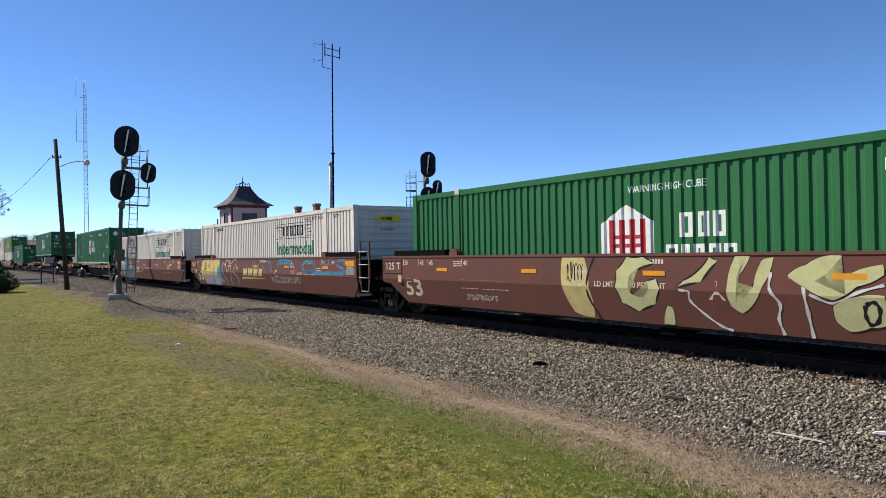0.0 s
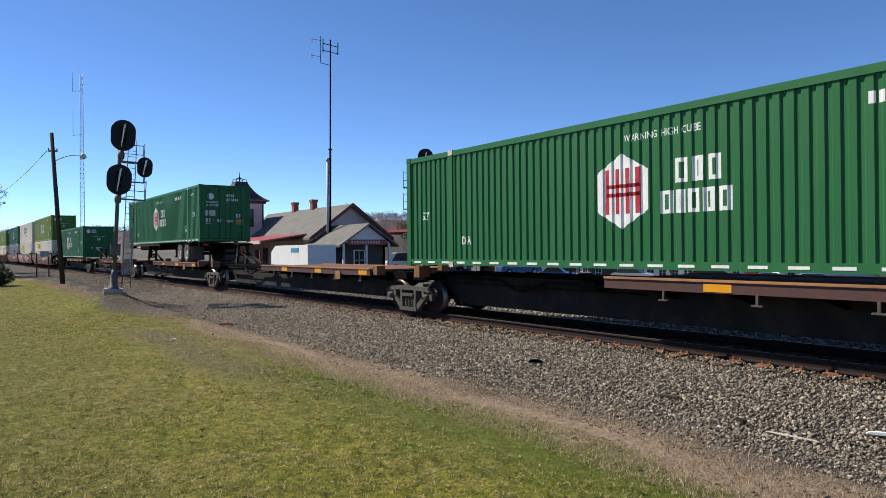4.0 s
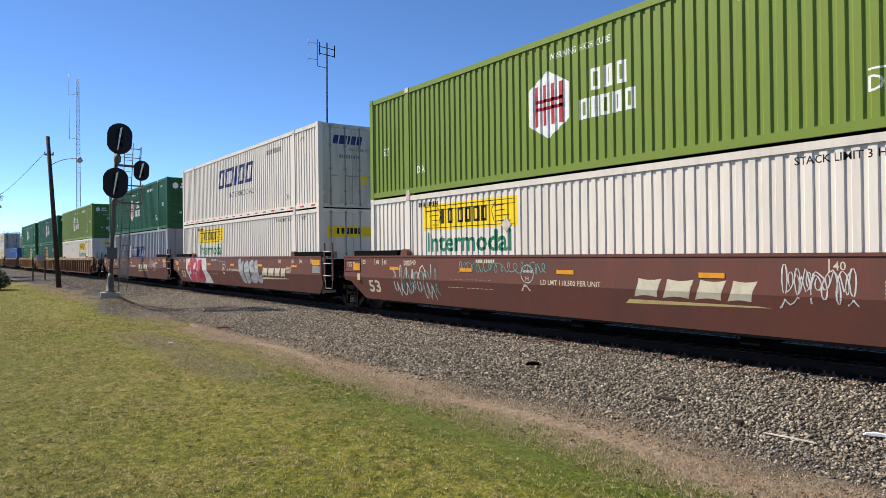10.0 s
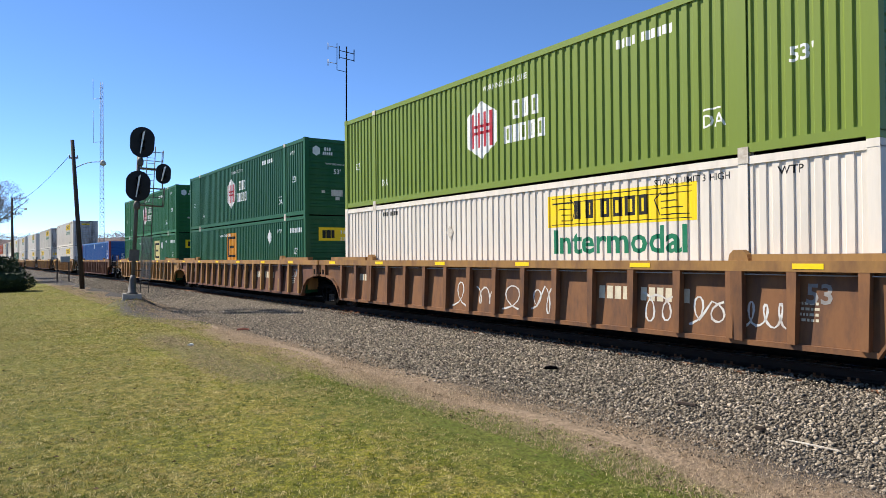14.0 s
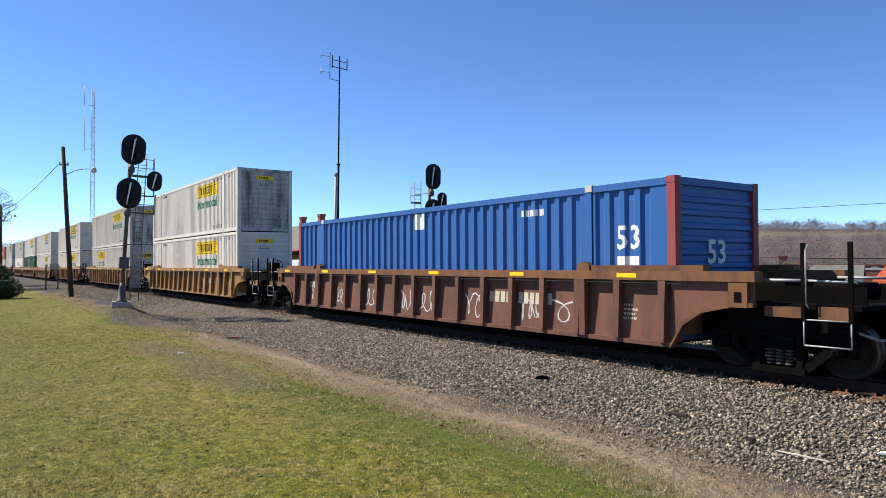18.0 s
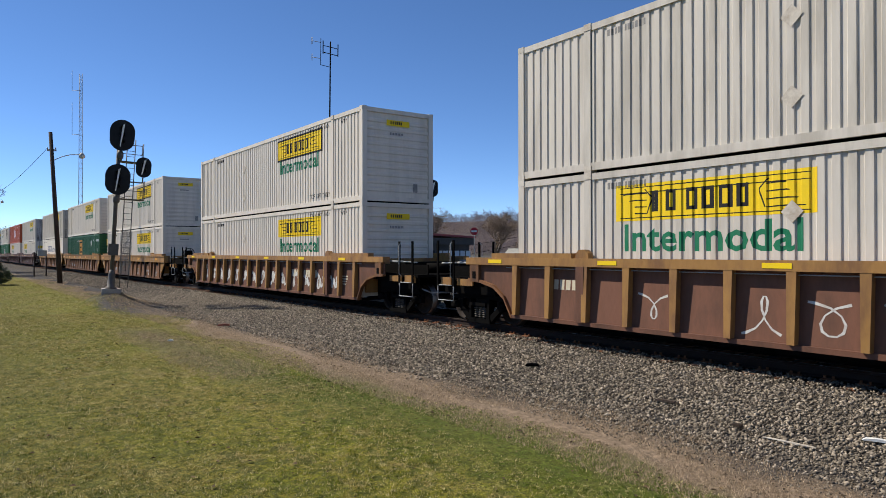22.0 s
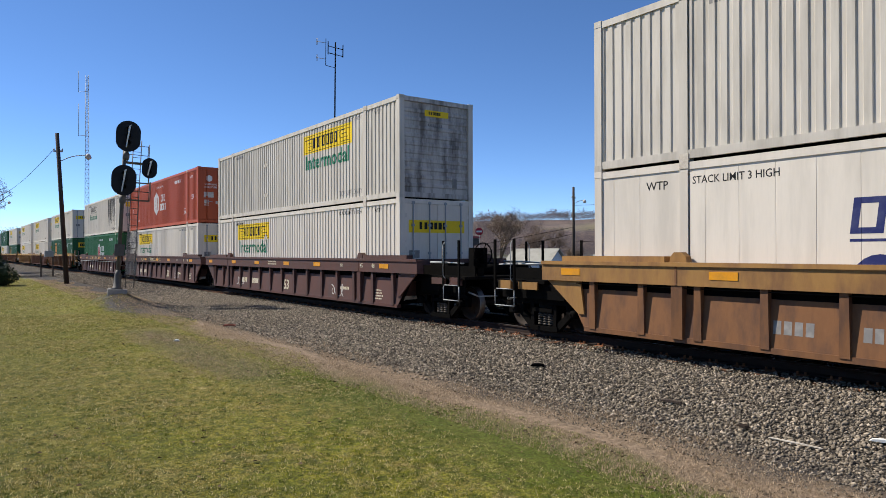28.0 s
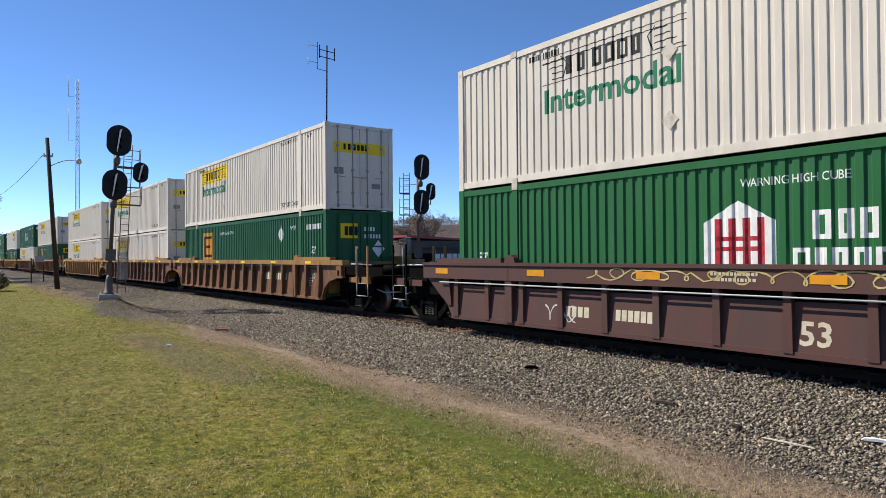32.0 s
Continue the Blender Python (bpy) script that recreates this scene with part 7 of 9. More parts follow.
# ---------- well cars ----------


def plate(bm, pts, y0, y1, yb=None, zsplit=None):
    """A side sheet, drawn in x and z, with thickness; below zsplit it leans inwards to yb."""
    prism(bm, pts, "y", y0, y1)
    if yb is not None:
        zs = [v.co.z for v in bm.verts]
        lo = min(zs)
        for v in bm.verts:
            if v.co.z < zsplit:
                v.co.y += (yb - y0) * (zsplit - v.co.z) / (zsplit - lo)


def ladder(name, parent, x, y, z0, z1, w, material, rungs=4):
    bm = bmesh.new()
    for a in (x, x + w):
        tube(bm, (a, y, z0), (a, y, z1), 0.018, 6)
    for k in range(rungs):
        z = z0 + (z1 - z0) * k / max(1, rungs - 1)
        tube(bm, (x, y, z), (x + w, y, z), 0.016, 6)
    return part(name, bm, material, parent)


def brake_wheel(parent, x, y, z, material="black"):
    bm = bmesh.new()
    n = 18
    for k in range(n):
        a, b = 2 * math.pi * k / n, 2 * math.pi * (k + 1) / n
        tube(bm, (x, y + 0.28 * math.cos(a), z + 0.28 * math.sin(a)), (x, y + 0.28 * math.cos(b), z + 0.28 * math.sin(b)), 0.018, 5)
    for k in range(5):
        a = 2 * math.pi * k / 5
        tube(bm, (x, y, z), (x, y + 0.28 * math.cos(a), z + 0.28 * math.sin(a)), 0.014, 5)
    tube(bm, (x - 0.12, y, z), (x + 0.03, y, z), 0.04, 8)
    w = part("brake_wheel", bm, material, parent)
    boxpart("brake_stand", (x - 0.2, x - 0.08, y - 0.09, y + 0.09, 1.05, z + 0.12), material, parent, bevel=0.015)
    return w


def reflector_row(parent, xs, y, z, w=0.42, h=0.085, material="decalamber"):
    me = None
    for x in xs:
        if me is None:
            bm = bmesh.new()
            box(bm, -w / 2, w / 2, -0.003, 0.004, -h / 2, h / 2)
            me = part("reflector", bm, material, parent, "amber reflective strip", at=(x, y, z)).data
        else:
            part("reflector", me, None, parent, at=(x, y, z))


def joint_end(car, s, paint, dark):
    """The deck over a shared or an own truck at one end."""
    boxpart("end_deck", (s * 8.25, s * 9.55, -1.15, 1.15, 0.92, 1.12), dark, car, bevel=0.02)
    boxpart("end_bulkhead", (s * 8.2, s * 8.3, -1.28, 1.28, 0.5, 1.52), dark if paint == "oxide" else paint, car, bevel=0.01)
    bm = bmesh.new()
    box(bm, s * 8.3, s * 9.7, -0.35, 0.35, 0.70, 0.93)
    prism(bm, [(s * 8.3, 0.5), (s * 9.3, 0.72), (s * 8.3, 0.93)], "y", -0.9, -0.75)
    prism(bm, [(s * 8.3, 0.5), (s * 9.3, 0.72), (s * 8.3, 0.93)], "y", 0.75, 0.9)
    part("draft_sill", bm, dark, car)
    bm = bmesh.new()
    pipe(bm, [(s * 8.4, -0.8, 1.2), (s * 8.9, -0.75, 1.32), (s * 9.4, -0.7, 1.15), (s * 9.7, -0.6, 0.95)], 0.025)
    part("air_hose", bm, "black", car)
    bm = bmesh.new()
    pipe(bm, [(s * 8.4, 0.5, 1.2), (s * 9.0, 0.45, 1.28), (s * 9.7, 0.4, 1.1)], 0.03)
    part("air_hose", bm, "black", car)


def outer_end(car, s, paint, dark, rail, wheel):
    """The far end of a car: deck, hand rails, step irons, brake stand and coupler."""
    joint_end(car, s, paint, dark)
    boxpart("walkway", (s * 9.5, s * 11.05, -1.28, 1.28, 1.03, 1.10), dark, car, bevel=0.01)
    bm = bmesh.new()
    box(bm, s * 9.5, s * 10.95, -0.3, 0.3, 0.66, 1.03)
    part("end_sill", bm, dark, car, bevel=0.02)
    bm = bmesh.new()
    box(bm, s * 10.95, s * 11.40, -0.11, 0.11, 0.72, 0.95)
    box(bm, s * 11.35, s * 11.70, -0.17, 0.1, 0.68, 0.98)
    part("coupler", bm, "iron", car, bevel=0.03)
    for e in (-1, 1):
        y = e * 1.40
        boxpart("side_sill", (s * 9.68, s * 10.28, y * 0.93 - 0.02, y * 0.93 + 0.02, 0.90, 1.06), paint, car, bevel=0.01)
        boxpart("corner_box", (s * 10.50, s * 10.92, y * 0.93 - 0.05, y * 0.93 + 0.05, 0.88, 1.08), paint, car, bevel=0.015)
        # black sheet added to shade the truck and stand for the dark there
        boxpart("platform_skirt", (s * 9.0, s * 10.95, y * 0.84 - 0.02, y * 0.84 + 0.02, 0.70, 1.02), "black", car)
        # black panel fills the space under the deck rail
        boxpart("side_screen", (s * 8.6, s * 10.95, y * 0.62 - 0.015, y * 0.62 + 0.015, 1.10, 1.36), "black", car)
        bm = bmesh.new()
        pipe(bm, [(s * 9.55, y * 0.9, 1.45), (s * 10.32, y * 0.9, 1.45)], 0.025)
        pipe(bm, [(s * 10.32, y * 0.9, 1.45), (s * 10.99, y * 0.9, 1.43)], 0.018)
        part("deck_rail", bm, "steel", car)
        for x in (10.32, 10.97):
            boxpart("grab_post", (s * (x - 0.03), s * (x + 0.03), y - 0.02, y + 0.02, 0.87, 2.0), rail, car, bevel=0.006)
        bm = bmesh.new()
        pipe(bm, [(s * 10.38, y - e * 0.02, 1.05), (s * 10.38, y + e * 0.05, 1.12), (s * 10.38, y + e * 0.05, 1.90), (s * 10.38, y - e * 0.02, 1.97)], 0.011)
        part("grab_iron", bm, "steel", car)
        bm = bmesh.new()
        pipe(bm, [(s * 10.32, y, 0.9), (s * 10.32, y, 0.52), (s * 10.97, y, 0.52), (s * 10.97, y, 0.9)], 0.013)
        tube(bm, (s * 10.32, y, 0.89), (s * 10.97, y, 0.89), 0.011, 6)
        part("step_iron", bm, "steel", car)
    # black box added to fill the dark space over the end deck
    boxpart("equipment_box", (s * 8.95, s * 9.75, -0.85, 0.85, 1.1, 1.42), "black", car, bevel=0.02)
    bm = bmesh.new()
    pipe(bm, [(s * 10.95, -0.45, 1.0), (s * 11.2, -0.45, 0.9), (s * 11.35, -0.42, 0.55), (s * 11.6, -0.4, 0.4), (s * 11.7, -0.4, 0.5)], 0.03)
    part("brake_hose", bm, "black", car)
    bm = bmesh.new()
    pipe(bm, [(s * 10.9, -1.05, 0.72), (s * 11.1, -0.9, 0.62), (s * 11.3, -0.4, 0.62)], 0.022)
    part("uncoupling_lever", bm, "steel", car)
    if wheel:
        brake_wheel(car, s * 10.94, -0.62, 1.66)
        boxpart("brake_gear_case", (s * 10.66, s * 10.86, -0.86, -0.42, 1.32, 1.82), "black", car, bevel=0.05)
    bm = bmesh.new()
    tube(bm, (s * 9.9, -0.2, 1.26), (s * 10.5, 0.5, 1.26), 0.14, 12)
    part("air_reservoir", bm, dark, car)


def well_floor(car, dark):
    for k in range(5):
        x = -7.2 + 3.6 * k
        boxpart("floor_beam", (x - 0.16, x + 0.16, -1.28, 1.28, 0.20, 0.33), dark, car)


def latches(car, paint, y=-1.38, z=1.58):
    me = None
    for s in (-1, 1):
        for x in (-POST, POST):
            if me is None:
                bm = bmesh.new()
                prism(bm, [(-0.17, 0.0), (0.17, 0.0), (0.15, 0.1), (0.06, 0.17), (-0.08, 0.17), (-0.15, 0.1)], "y", -0.07, 0.07)
                me = part("guide_bracket", bm, paint, car, at=(x, s * y, z), bevel=0.012).data
            else:
                part("guide_bracket", me, None, car, at=(x, s * y, z))
    for s in (-1, 1):
        for e in (-1, 1):
            bm = bmesh.new()
            box(bm, e * (POST + 0.25), e * 8.75, s * 1.30, s * 1.50, z, z + (0.15 if paint in ("oxide",) else 0.10))
            part("guide_plate", bm, "black" if paint in ("oxide",) else paint, car, bevel=0.01)


# sprayed pieces: paint, stroke width (0: a filled shape), outline in metres on the car's side
SPRAYED = {
    0: [("decalochre", 0, [(-2.31, 1.56), (-1.72, 1.56), (-1.62, 0.99), (-1.6, 0.4), (-2.1, 0.48), (-2.33, 0.97)]), ("decalblack", 0.03, [(-1.46, 1.56), (-1.65, 1.22), (-1.7, 0.82), (-1.42, 0.36)]), ("bubble", 0, [(-0.33, 1.56), (-0.69, 1.56), (-0.93, 1.31), (-0.97, 1.01), (-0.86, 0.72), (-0.51, 0.58), (-0.13, 0.73), (0.01, 1.01), (-0.06, 1.18), (-0.27, 1.13), (-0.22, 0.98), (-0.41, 0.84), (-0.64, 0.91), (-0.68, 1.13), (-0.55, 1.31), (-0.05, 1.45)]), ("bubble", 0, [(0.36, 1.05), (0.81, 1.14), (1.13, 1.49), (0.98, 1.55), (0.79, 1.33), (0.48, 1.15)]), ("decalpale", 0.025, [(0.39, 1.0), (0.61, 0.99), (0.55, 0.84), (0.85, 0.59), (1.11, 0.42), (1.29, 0.38)]), ("bubble", 0, [(1.43, 1.56), (1.68, 1.56), (1.44, 1.22), (1.43, 0.99), (1.53, 0.88), (1.72, 1.09), (1.87, 1.5), (2.05, 1.54), (1.86, 1.1), (1.67, 0.8), (1.49, 0.67), (1.32, 0.78), (1.27, 0.99)]), ("bubble", 0, [(0.12, 0.72), (0.22, 0.69), (0.21, 0.37), (-0.01, 0.38)]), ("decalpale", 0.03, [(2.0, 1.32), (1.95, 1.06), (2.14, 0.85), (2.05, 0.62), (2.12, 0.38)]), ("decalpale", 0.03, [(2.27, 1.24), (2.53, 1.45), (2.47, 1.12), (2.51, 0.74), (2.54, 0.37)]), ("decalpale", 0.025, [(2.56, 1.01), (2.88, 0.86), (3.18, 1.06), (3.53, 1.17)]), ("bubble", 0, [(2.25, 1.28), (2.52, 1.43), (2.81, 1.56), (3.01, 1.56), (2.64, 1.2), (3.0, 1.25), (3.52, 1.44), (3.53, 1.3), (3.19, 1.14), (2.88, 0.94), (2.48, 1.12)]), ("bubble", 0, [(2.87, 0.86), (3.18, 1.0), (3.53, 1.03), (3.52, 0.63), (3.32, 0.59), (3.06, 0.51), (2.89, 0.64)]), ("decalblack", 0.035, [(3.29, 0.89), (3.4, 0.95), (3.47, 0.86), (3.43, 0.66), (3.32, 0.61), (3.27, 0.75), (3.29, 0.89)])],
    1: [("decalblue", 0, [(-7.12, 1.54), (-4.59, 1.56), (-4.83, 1.02), (-4.59, 0.91), (-4.81, 0.39), (-7.12, 0.42), (-7.36, 1.06)]), ("bubble_gold", 0, [(-7.35, 1.44), (-6.82, 1.56), (-6.88, 1.34), (-7.2, 1.06), (-7.15, 0.96), (-6.63, 1.07), (-6.64, 0.84), (-7.42, 0.81), (-7.6, 1.16)]), ("bubble_gold", 0, [(-6.77, 1.51), (-6.22, 1.56), (-6.28, 1.18), (-6.14, 1.08), (-6.08, 1.51), (-5.67, 1.52), (-5.78, 0.83), (-6.64, 0.84)]), ("bubble_gold", 0, [(-5.62, 1.51), (-4.69, 1.53), (-4.78, 1.26), (-5.03, 1.25), (-5.25, 0.82), (-5.73, 0.82), (-5.5, 1.06), (-5.45, 1.25), (-5.68, 1.25)]), ("lilac", 0, [(-7.42, 0.81), (-6.66, 0.83), (-6.5, 0.61), (-6.8, 0.39), (-7.22, 0.43)]), ("lilac", 0, [(-6.59, 0.82), (-5.8, 0.83), (-6.02, 0.5), (-5.93, 0.41), (-6.65, 0.42)]), ("lilac", 0, [(-5.72, 0.82), (-5.25, 0.82), (-4.84, 0.63), (-5.05, 0.4), (-5.7, 0.43)]), ("decalpale", 0.022, [(-3.89, 0.45), (-3.99, 0.7), (-4.28, 0.98), (-4.35, 1.21), (-4.23, 1.41), (-4.01, 1.39), (-3.63, 0.94), (-3.38, 1.22), (-3.41, 1.5), (-3.61, 1.56), (-3.86, 1.44), (-3.87, 1.22), (-3.63, 0.94)]), ("decalpale", 0.022, [(-3.33, 0.43), (-3.36, 0.67), (-3.09, 1.07), (-3.34, 1.5), (-3.27, 1.55), (-3.14, 1.34), (-2.7, 1.56), (-2.43, 1.55), (-2.4, 1.39), (-2.89, 1.1), (-2.8, 0.97), (-2.36, 0.78), (-2.3, 0.68), (-2.54, 0.46)]), ("decalpale", 0.02, [(-2.46, 1.19), (-2.31, 1.27), (-2.23, 1.19), (-2.47, 1.12), (-2.46, 1.19)]), ("decalpale", 0.018, [(-4.79, 0.93), (-4.64, 0.73), (-4.72, 0.6), (-4.48, 0.7), (-4.64, 0.49), (-4.33, 0.65), (-4.37, 0.47)])],
    2: [("decalochre", 0, [(-6.81, 1.56), (-4.15, 1.56), (-3.57, 0.91), (-3.48, 0.4), (-6.64, 0.38), (-6.88, 1.14)]), ("graf_blue", 0, [(-6.83, 1.14), (-6.15, 1.55), (-5.49, 1.56), (-5.15, 1.17), (-4.92, 1.51), (-4.23, 1.51), (-4.28, 1.09), (-4.89, 1.08), (-3.72, 0.82), (-4.49, 0.64), (-5.34, 0.63), (-6.63, 0.8)]), ("decalteal", 0, [(-6.63, 0.7), (-5.16, 0.58), (-4.49, 0.61), (-3.72, 0.79), (-4.07, 0.39), (-4.7, 0.47), (-6.64, 0.43)]), ("decalpale", 0.018, [(-6.83, 1.14), (-6.2, 1.49), (-6.48, 0.74), (-5.97, 1.29), (-5.58, 1.55), (-5.34, 0.72), (-4.96, 1.48), (-4.27, 1.48), (-4.32, 1.09), (-4.85, 1.08)]), ("decalpale", 0.018, [(-4.32, 1.09), (-3.68, 0.82), (-4.07, 0.39), (-4.57, 0.54)]), ("decalpale", 0.016, [(-4.15, 1.51), (-3.85, 1.36), (-4.08, 1.3), (-3.71, 1.19), (-3.89, 1.22), (-3.53, 1.17), (-3.64, 0.97)]), ("decalpale", 0.016, [(-7.19, 1.42), (-6.87, 1.35), (-7.25, 1.28), (-6.88, 1.18), (-7.26, 1.1), (-6.94, 1.04), (-7.21, 0.92), (-7.0, 0.86)])],
    4: [("decalpale", 0, [(-6.98, 1.53), (-3.75, 1.56), (-3.71, 0.97), (-3.1, 0.42), (-3.99, 0.39), (-6.50, 0.37), (-7.05, 0.85)]),
        ("decalpink", 0, [(-6.84, 1.15), (-6.55, 1.25), (-6.25, 1.54), (-5.90, 1.54), (-5.93, 0.79), (-6.26, 0.80), (-6.28, 1.12), (-6.66, 0.83)]),
        ("decalpink", 0, [(-6.68, 0.72), (-5.58, 0.79), (-5.72, 0.40), (-6.52, 0.38)]),
        ("decalpink", 0, [(-5.84, 1.54), (-5.30, 1.52), (-5.12, 1.28), (-5.24, 1.04), (-5.52, 0.86), (-5.86, 0.84)]),
        ("decalpale", 0, [(-5.78, 1.18), (-5.50, 1.36), (-5.36, 1.30), (-5.46, 1.14), (-5.76, 0.98)]),
        ("decalpink", 0, [(-5.50, 0.78), (-5.24, 0.98), (-4.90, 0.78), (-4.96, 0.42), (-5.62, 0.40)]),
        ("decalpink", 0, [(-5.05, 1.42), (-4.41, 1.49), (-4.53, 1.24), (-4.86, 1.10), (-4.30, 0.96), (-4.09, 0.62), (-4.33, 0.42), (-4.86, 0.42), (-4.50, 0.72), (-5.12, 0.98)]), ("silver", 0, [(0.65, 1.47), (0.93, 1.55), (0.95, 1.26), (1.19, 1.47), (1.28, 1.4), (1.07, 1.06), (1.29, 0.69), (1.34, 0.52), (1.06, 0.55), (0.76, 0.89)]), ("silver", 0, [(1.33, 1.27), (1.58, 1.45), (1.8, 1.45), (1.89, 0.61), (1.7, 0.54), (1.51, 0.5), (1.35, 0.77)]), ("silver", 0, [(1.9, 1.38), (2.35, 1.5), (2.42, 1.38), (2.1, 1.24), (2.49, 1.06), (2.64, 0.75), (2.53, 0.58), (2.09, 0.57), (1.91, 0.75), (2.24, 0.87), (1.95, 1.09)]), ("silver", 0, [(2.49, 1.43), (2.81, 1.46), (2.85, 1.08), (2.94, 0.86), (3.22, 0.92), (3.19, 0.65), (2.98, 0.56), (2.71, 0.64), (2.53, 1.06)]), ("decalteal", 0.014, [(-3.13, 1.42), (-2.74, 1.56), (-2.84, 1.36), (-2.46, 1.52), (-2.28, 1.4), (-2.01, 1.52), (-1.75, 1.37), (-1.5, 1.46), (-1.25, 1.37)])],
}
MARKS = {0: (-5.73, "A", 0.94, -1.47, 5.0), 1: (2.6, "C", 1.9, 4.0, -1.66), 2: (4.2, "B", -0.85, 0.28, -3.5), 3: (-4.1, "A", -1.42, -0.8, 1.55), 4: (-3.87, "C", -1.42, -0.8, 3.24), 5: (-4.18, "B", -1.15, -0.54, 1.8)}


def spray(car, m, width, pts, layer, name="spray_paint"):
    """One sprayed shape or stroke on the creased side of a car, thin as paint."""
    bm = bmesh.new()
    if width:
        smooth = []
        for a, b in zip(pts, pts[1:]):
            smooth += [(a[0] + (b[0] - a[0]) * k / 4, a[1] + (b[1] - a[1]) * k / 4) for k in range(4)]
        smooth.append(pts[-1])
        for _ in range(2):
            smooth = [smooth[0]] + [tuple((p[i] + 2 * q[i] + r[i]) / 4 for i in (0, 1)) for p, q, r in zip(smooth, smooth[1:], smooth[2:])] + [smooth[-1]]
        ribbon(bm, smooth, width)
    else:
        n = len(pts)
        dense = []
        for i in range(n):
            b, c = pts[i], pts[(i + 1) % n]
            for k in range(4):
                u = k / 4
                dense.append(tuple(b[j] + (c[j] - b[j]) * u + 0.06 * math.sin(math.pi * u) * (c[1 - j] - b[1 - j]) * (1 if j else -1) for j in (0, 1)))
        dense = [(a, min(1.565, max(0.39, b))) for a, b in dense]
        poly(bm, dense)
        bmesh.ops.triangulate(bm, faces=bm.faces[:])
        bmesh.ops.bisect_plane(bm, geom=bm.verts[:] + bm.edges[:] + bm.faces[:], plane_co=(0, 0, 1.0), plane_no=(0, 0, 1))
    for v in bm.verts:
        v.co.y = -(1.5008 + 0.0005 * layer) + (0.25 * (1.0 - v.co.z) if v.co.z < 1.0 else 0.0)
    sign(name, bm, m, car)


def smooth_car(paint="oxide", ends=(0, 0), label="", art=0):
    """A well car unit with smooth, creased steel sides."""
    car = thing("well_car", label, "freight car", group="cars of the train")
    nose = 9.45 if ends[1] else 8.45
    outline = [(-9.4, 1.0), (-9.4, 1.58), (nose, 1.58), (nose, 1.0)]
    for s in (-1, 1):
        bm = bmesh.new()
        prism(bm, outline, "y", s * 1.50, s * 1.46)
        w = part("side_sheet", bm, paint, car)
        bm = bmesh.new()
        lo = [(-9.4, 1.0), (-9.4, 0.9), (-9.04, 0.87), (-8.32, 0.37), (8.0, 0.37)] + ([(8.75, 0.62), (8.9, 0.8), (nose, 0.82), (nose, 1.0)] if ends[1] else [(8.4, 0.7), (nose, 1.0)])
        prism(bm, lo, "y", s * 1.50, s * 1.46)
        for v in bm.verts:
            v.co.y -= s * 0.25 * max(0.0, 1.0 - v.co.z)
        part("lower_side_sheet", bm, paint, car)
        boxpart("top_chord", (-9.4, nose, s * 1.34, s * 1.515, 1.575, 1.625), paint, car, bevel=0.01)
        boxpart("bottom_chord", (-8.30, 8.0, s * 1.25, s * 1.338, 0.33, 0.38), "black", car, bevel=0.01)
    latches(car, paint, z=1.62)
    well_floor(car, "black")
    for s, kind in ((-1, ends[0]), (1, ends[1])):
        (outer_end if kind else joint_end)(car, s, paint, "black", *(("black", kind > 1) if kind else ()))
        for y in (-1.5, 1.5):
            if s < 0 and kind:
                ladder("side_ladder", car, -9.6, y, 0.55, 1.55, 0.4, "black", 4)
            elif s > 0:
                for x in (8.70, 9.26):
                    boxpart("ladder_post", (x - 0.03, x + 0.03, y - 0.02, y + 0.02, 0.86, 2.05), paint, car, "brown ladder post", bevel=0.006)
                for z in (0.99, 1.38, 1.76):
                    bm = bmesh.new()
                    tube(bm, (8.66, y * 1.02, z), (9.30, y * 1.02, z), 0.014, 6)
                    part("rung", bm, "steel", car)
                bm = bmesh.new()
                pipe(bm, [(8.72, y, 0.9), (8.76, y, 0.59), (9.20, y, 0.59), (9.24, y, 0.9)], 0.013)
                part("step_iron", bm, "steel", car)
    y = -1.504
    reflector_row(car, [-6.48, -3.3, -0.1, 3.1, 6.3], y - 0.002, 1.275, 0.46, 0.085)
    for x0, x1 in ((nose - 0.66, nose - 0.10), (-8.80, -8.41)):
        if art > 2 or x0 > 0:
            boxpart("end_placard", (x0, x1, y - 0.008, y, *((1.32, 1.50) if x0 > 0 else (1.20, 1.40))), "decalamber", car, "amber end placard")
        if x0 > 0:
            boxpart("data_plate", (x0, x1, y - 0.006, y, 1.06, 1.28), "decaldark", car, "grey data plate")
    for s, kind in ((-1, ends[0]), (1, ends[1])):
        if kind:
            boxpart("end_post", (s * 9.25, s * 9.58, -0.75, -0.45, 1.1, 2.72), paint, car, "tall brown end post", bevel=0.015)
            bm = bmesh.new()
            pipe(bm, [(s * 9.58, -0.6, 2.58), (s * 9.85, -0.6, 2.58), (s * 10.35, -0.6, 2.30), (s * 10.6, -0.6, 2.12), (s * 10.66, -0.6, 1.95), (s * 10.66, -0.6, 1.1)], 0.028)
            part("bent_hand_rail", bm, paint, car)
    bm = bmesh.new()
    for k in range(4):
        put_bars(bm, 7.85, 1.28 + k * 0.055, 0.03, [0.9] * 9, 0.45)
    sign("notice_lettering", bm, "decalcream", car).location.y = -1.502
    bm = bmesh.new()
    for x0, x1, z0, z1 in ((-9.36, -8.37, 1.16, 1.19), (-9.36, -8.37, 1.50, 1.53), (-9.36, -9.33, 1.16, 1.53), (-8.40, -8.37, 1.16, 1.53)):
        box(bm, x0, x1, y - 0.012, y + 0.002, z0, z1)
    part("placard_frame", bm, paint, car)
    boxpart("tag_plate", (-8.56, -8.39, y - 0.006, y, 0.91, 1.10), "decalochre", car)
    rng = random.Random(art)
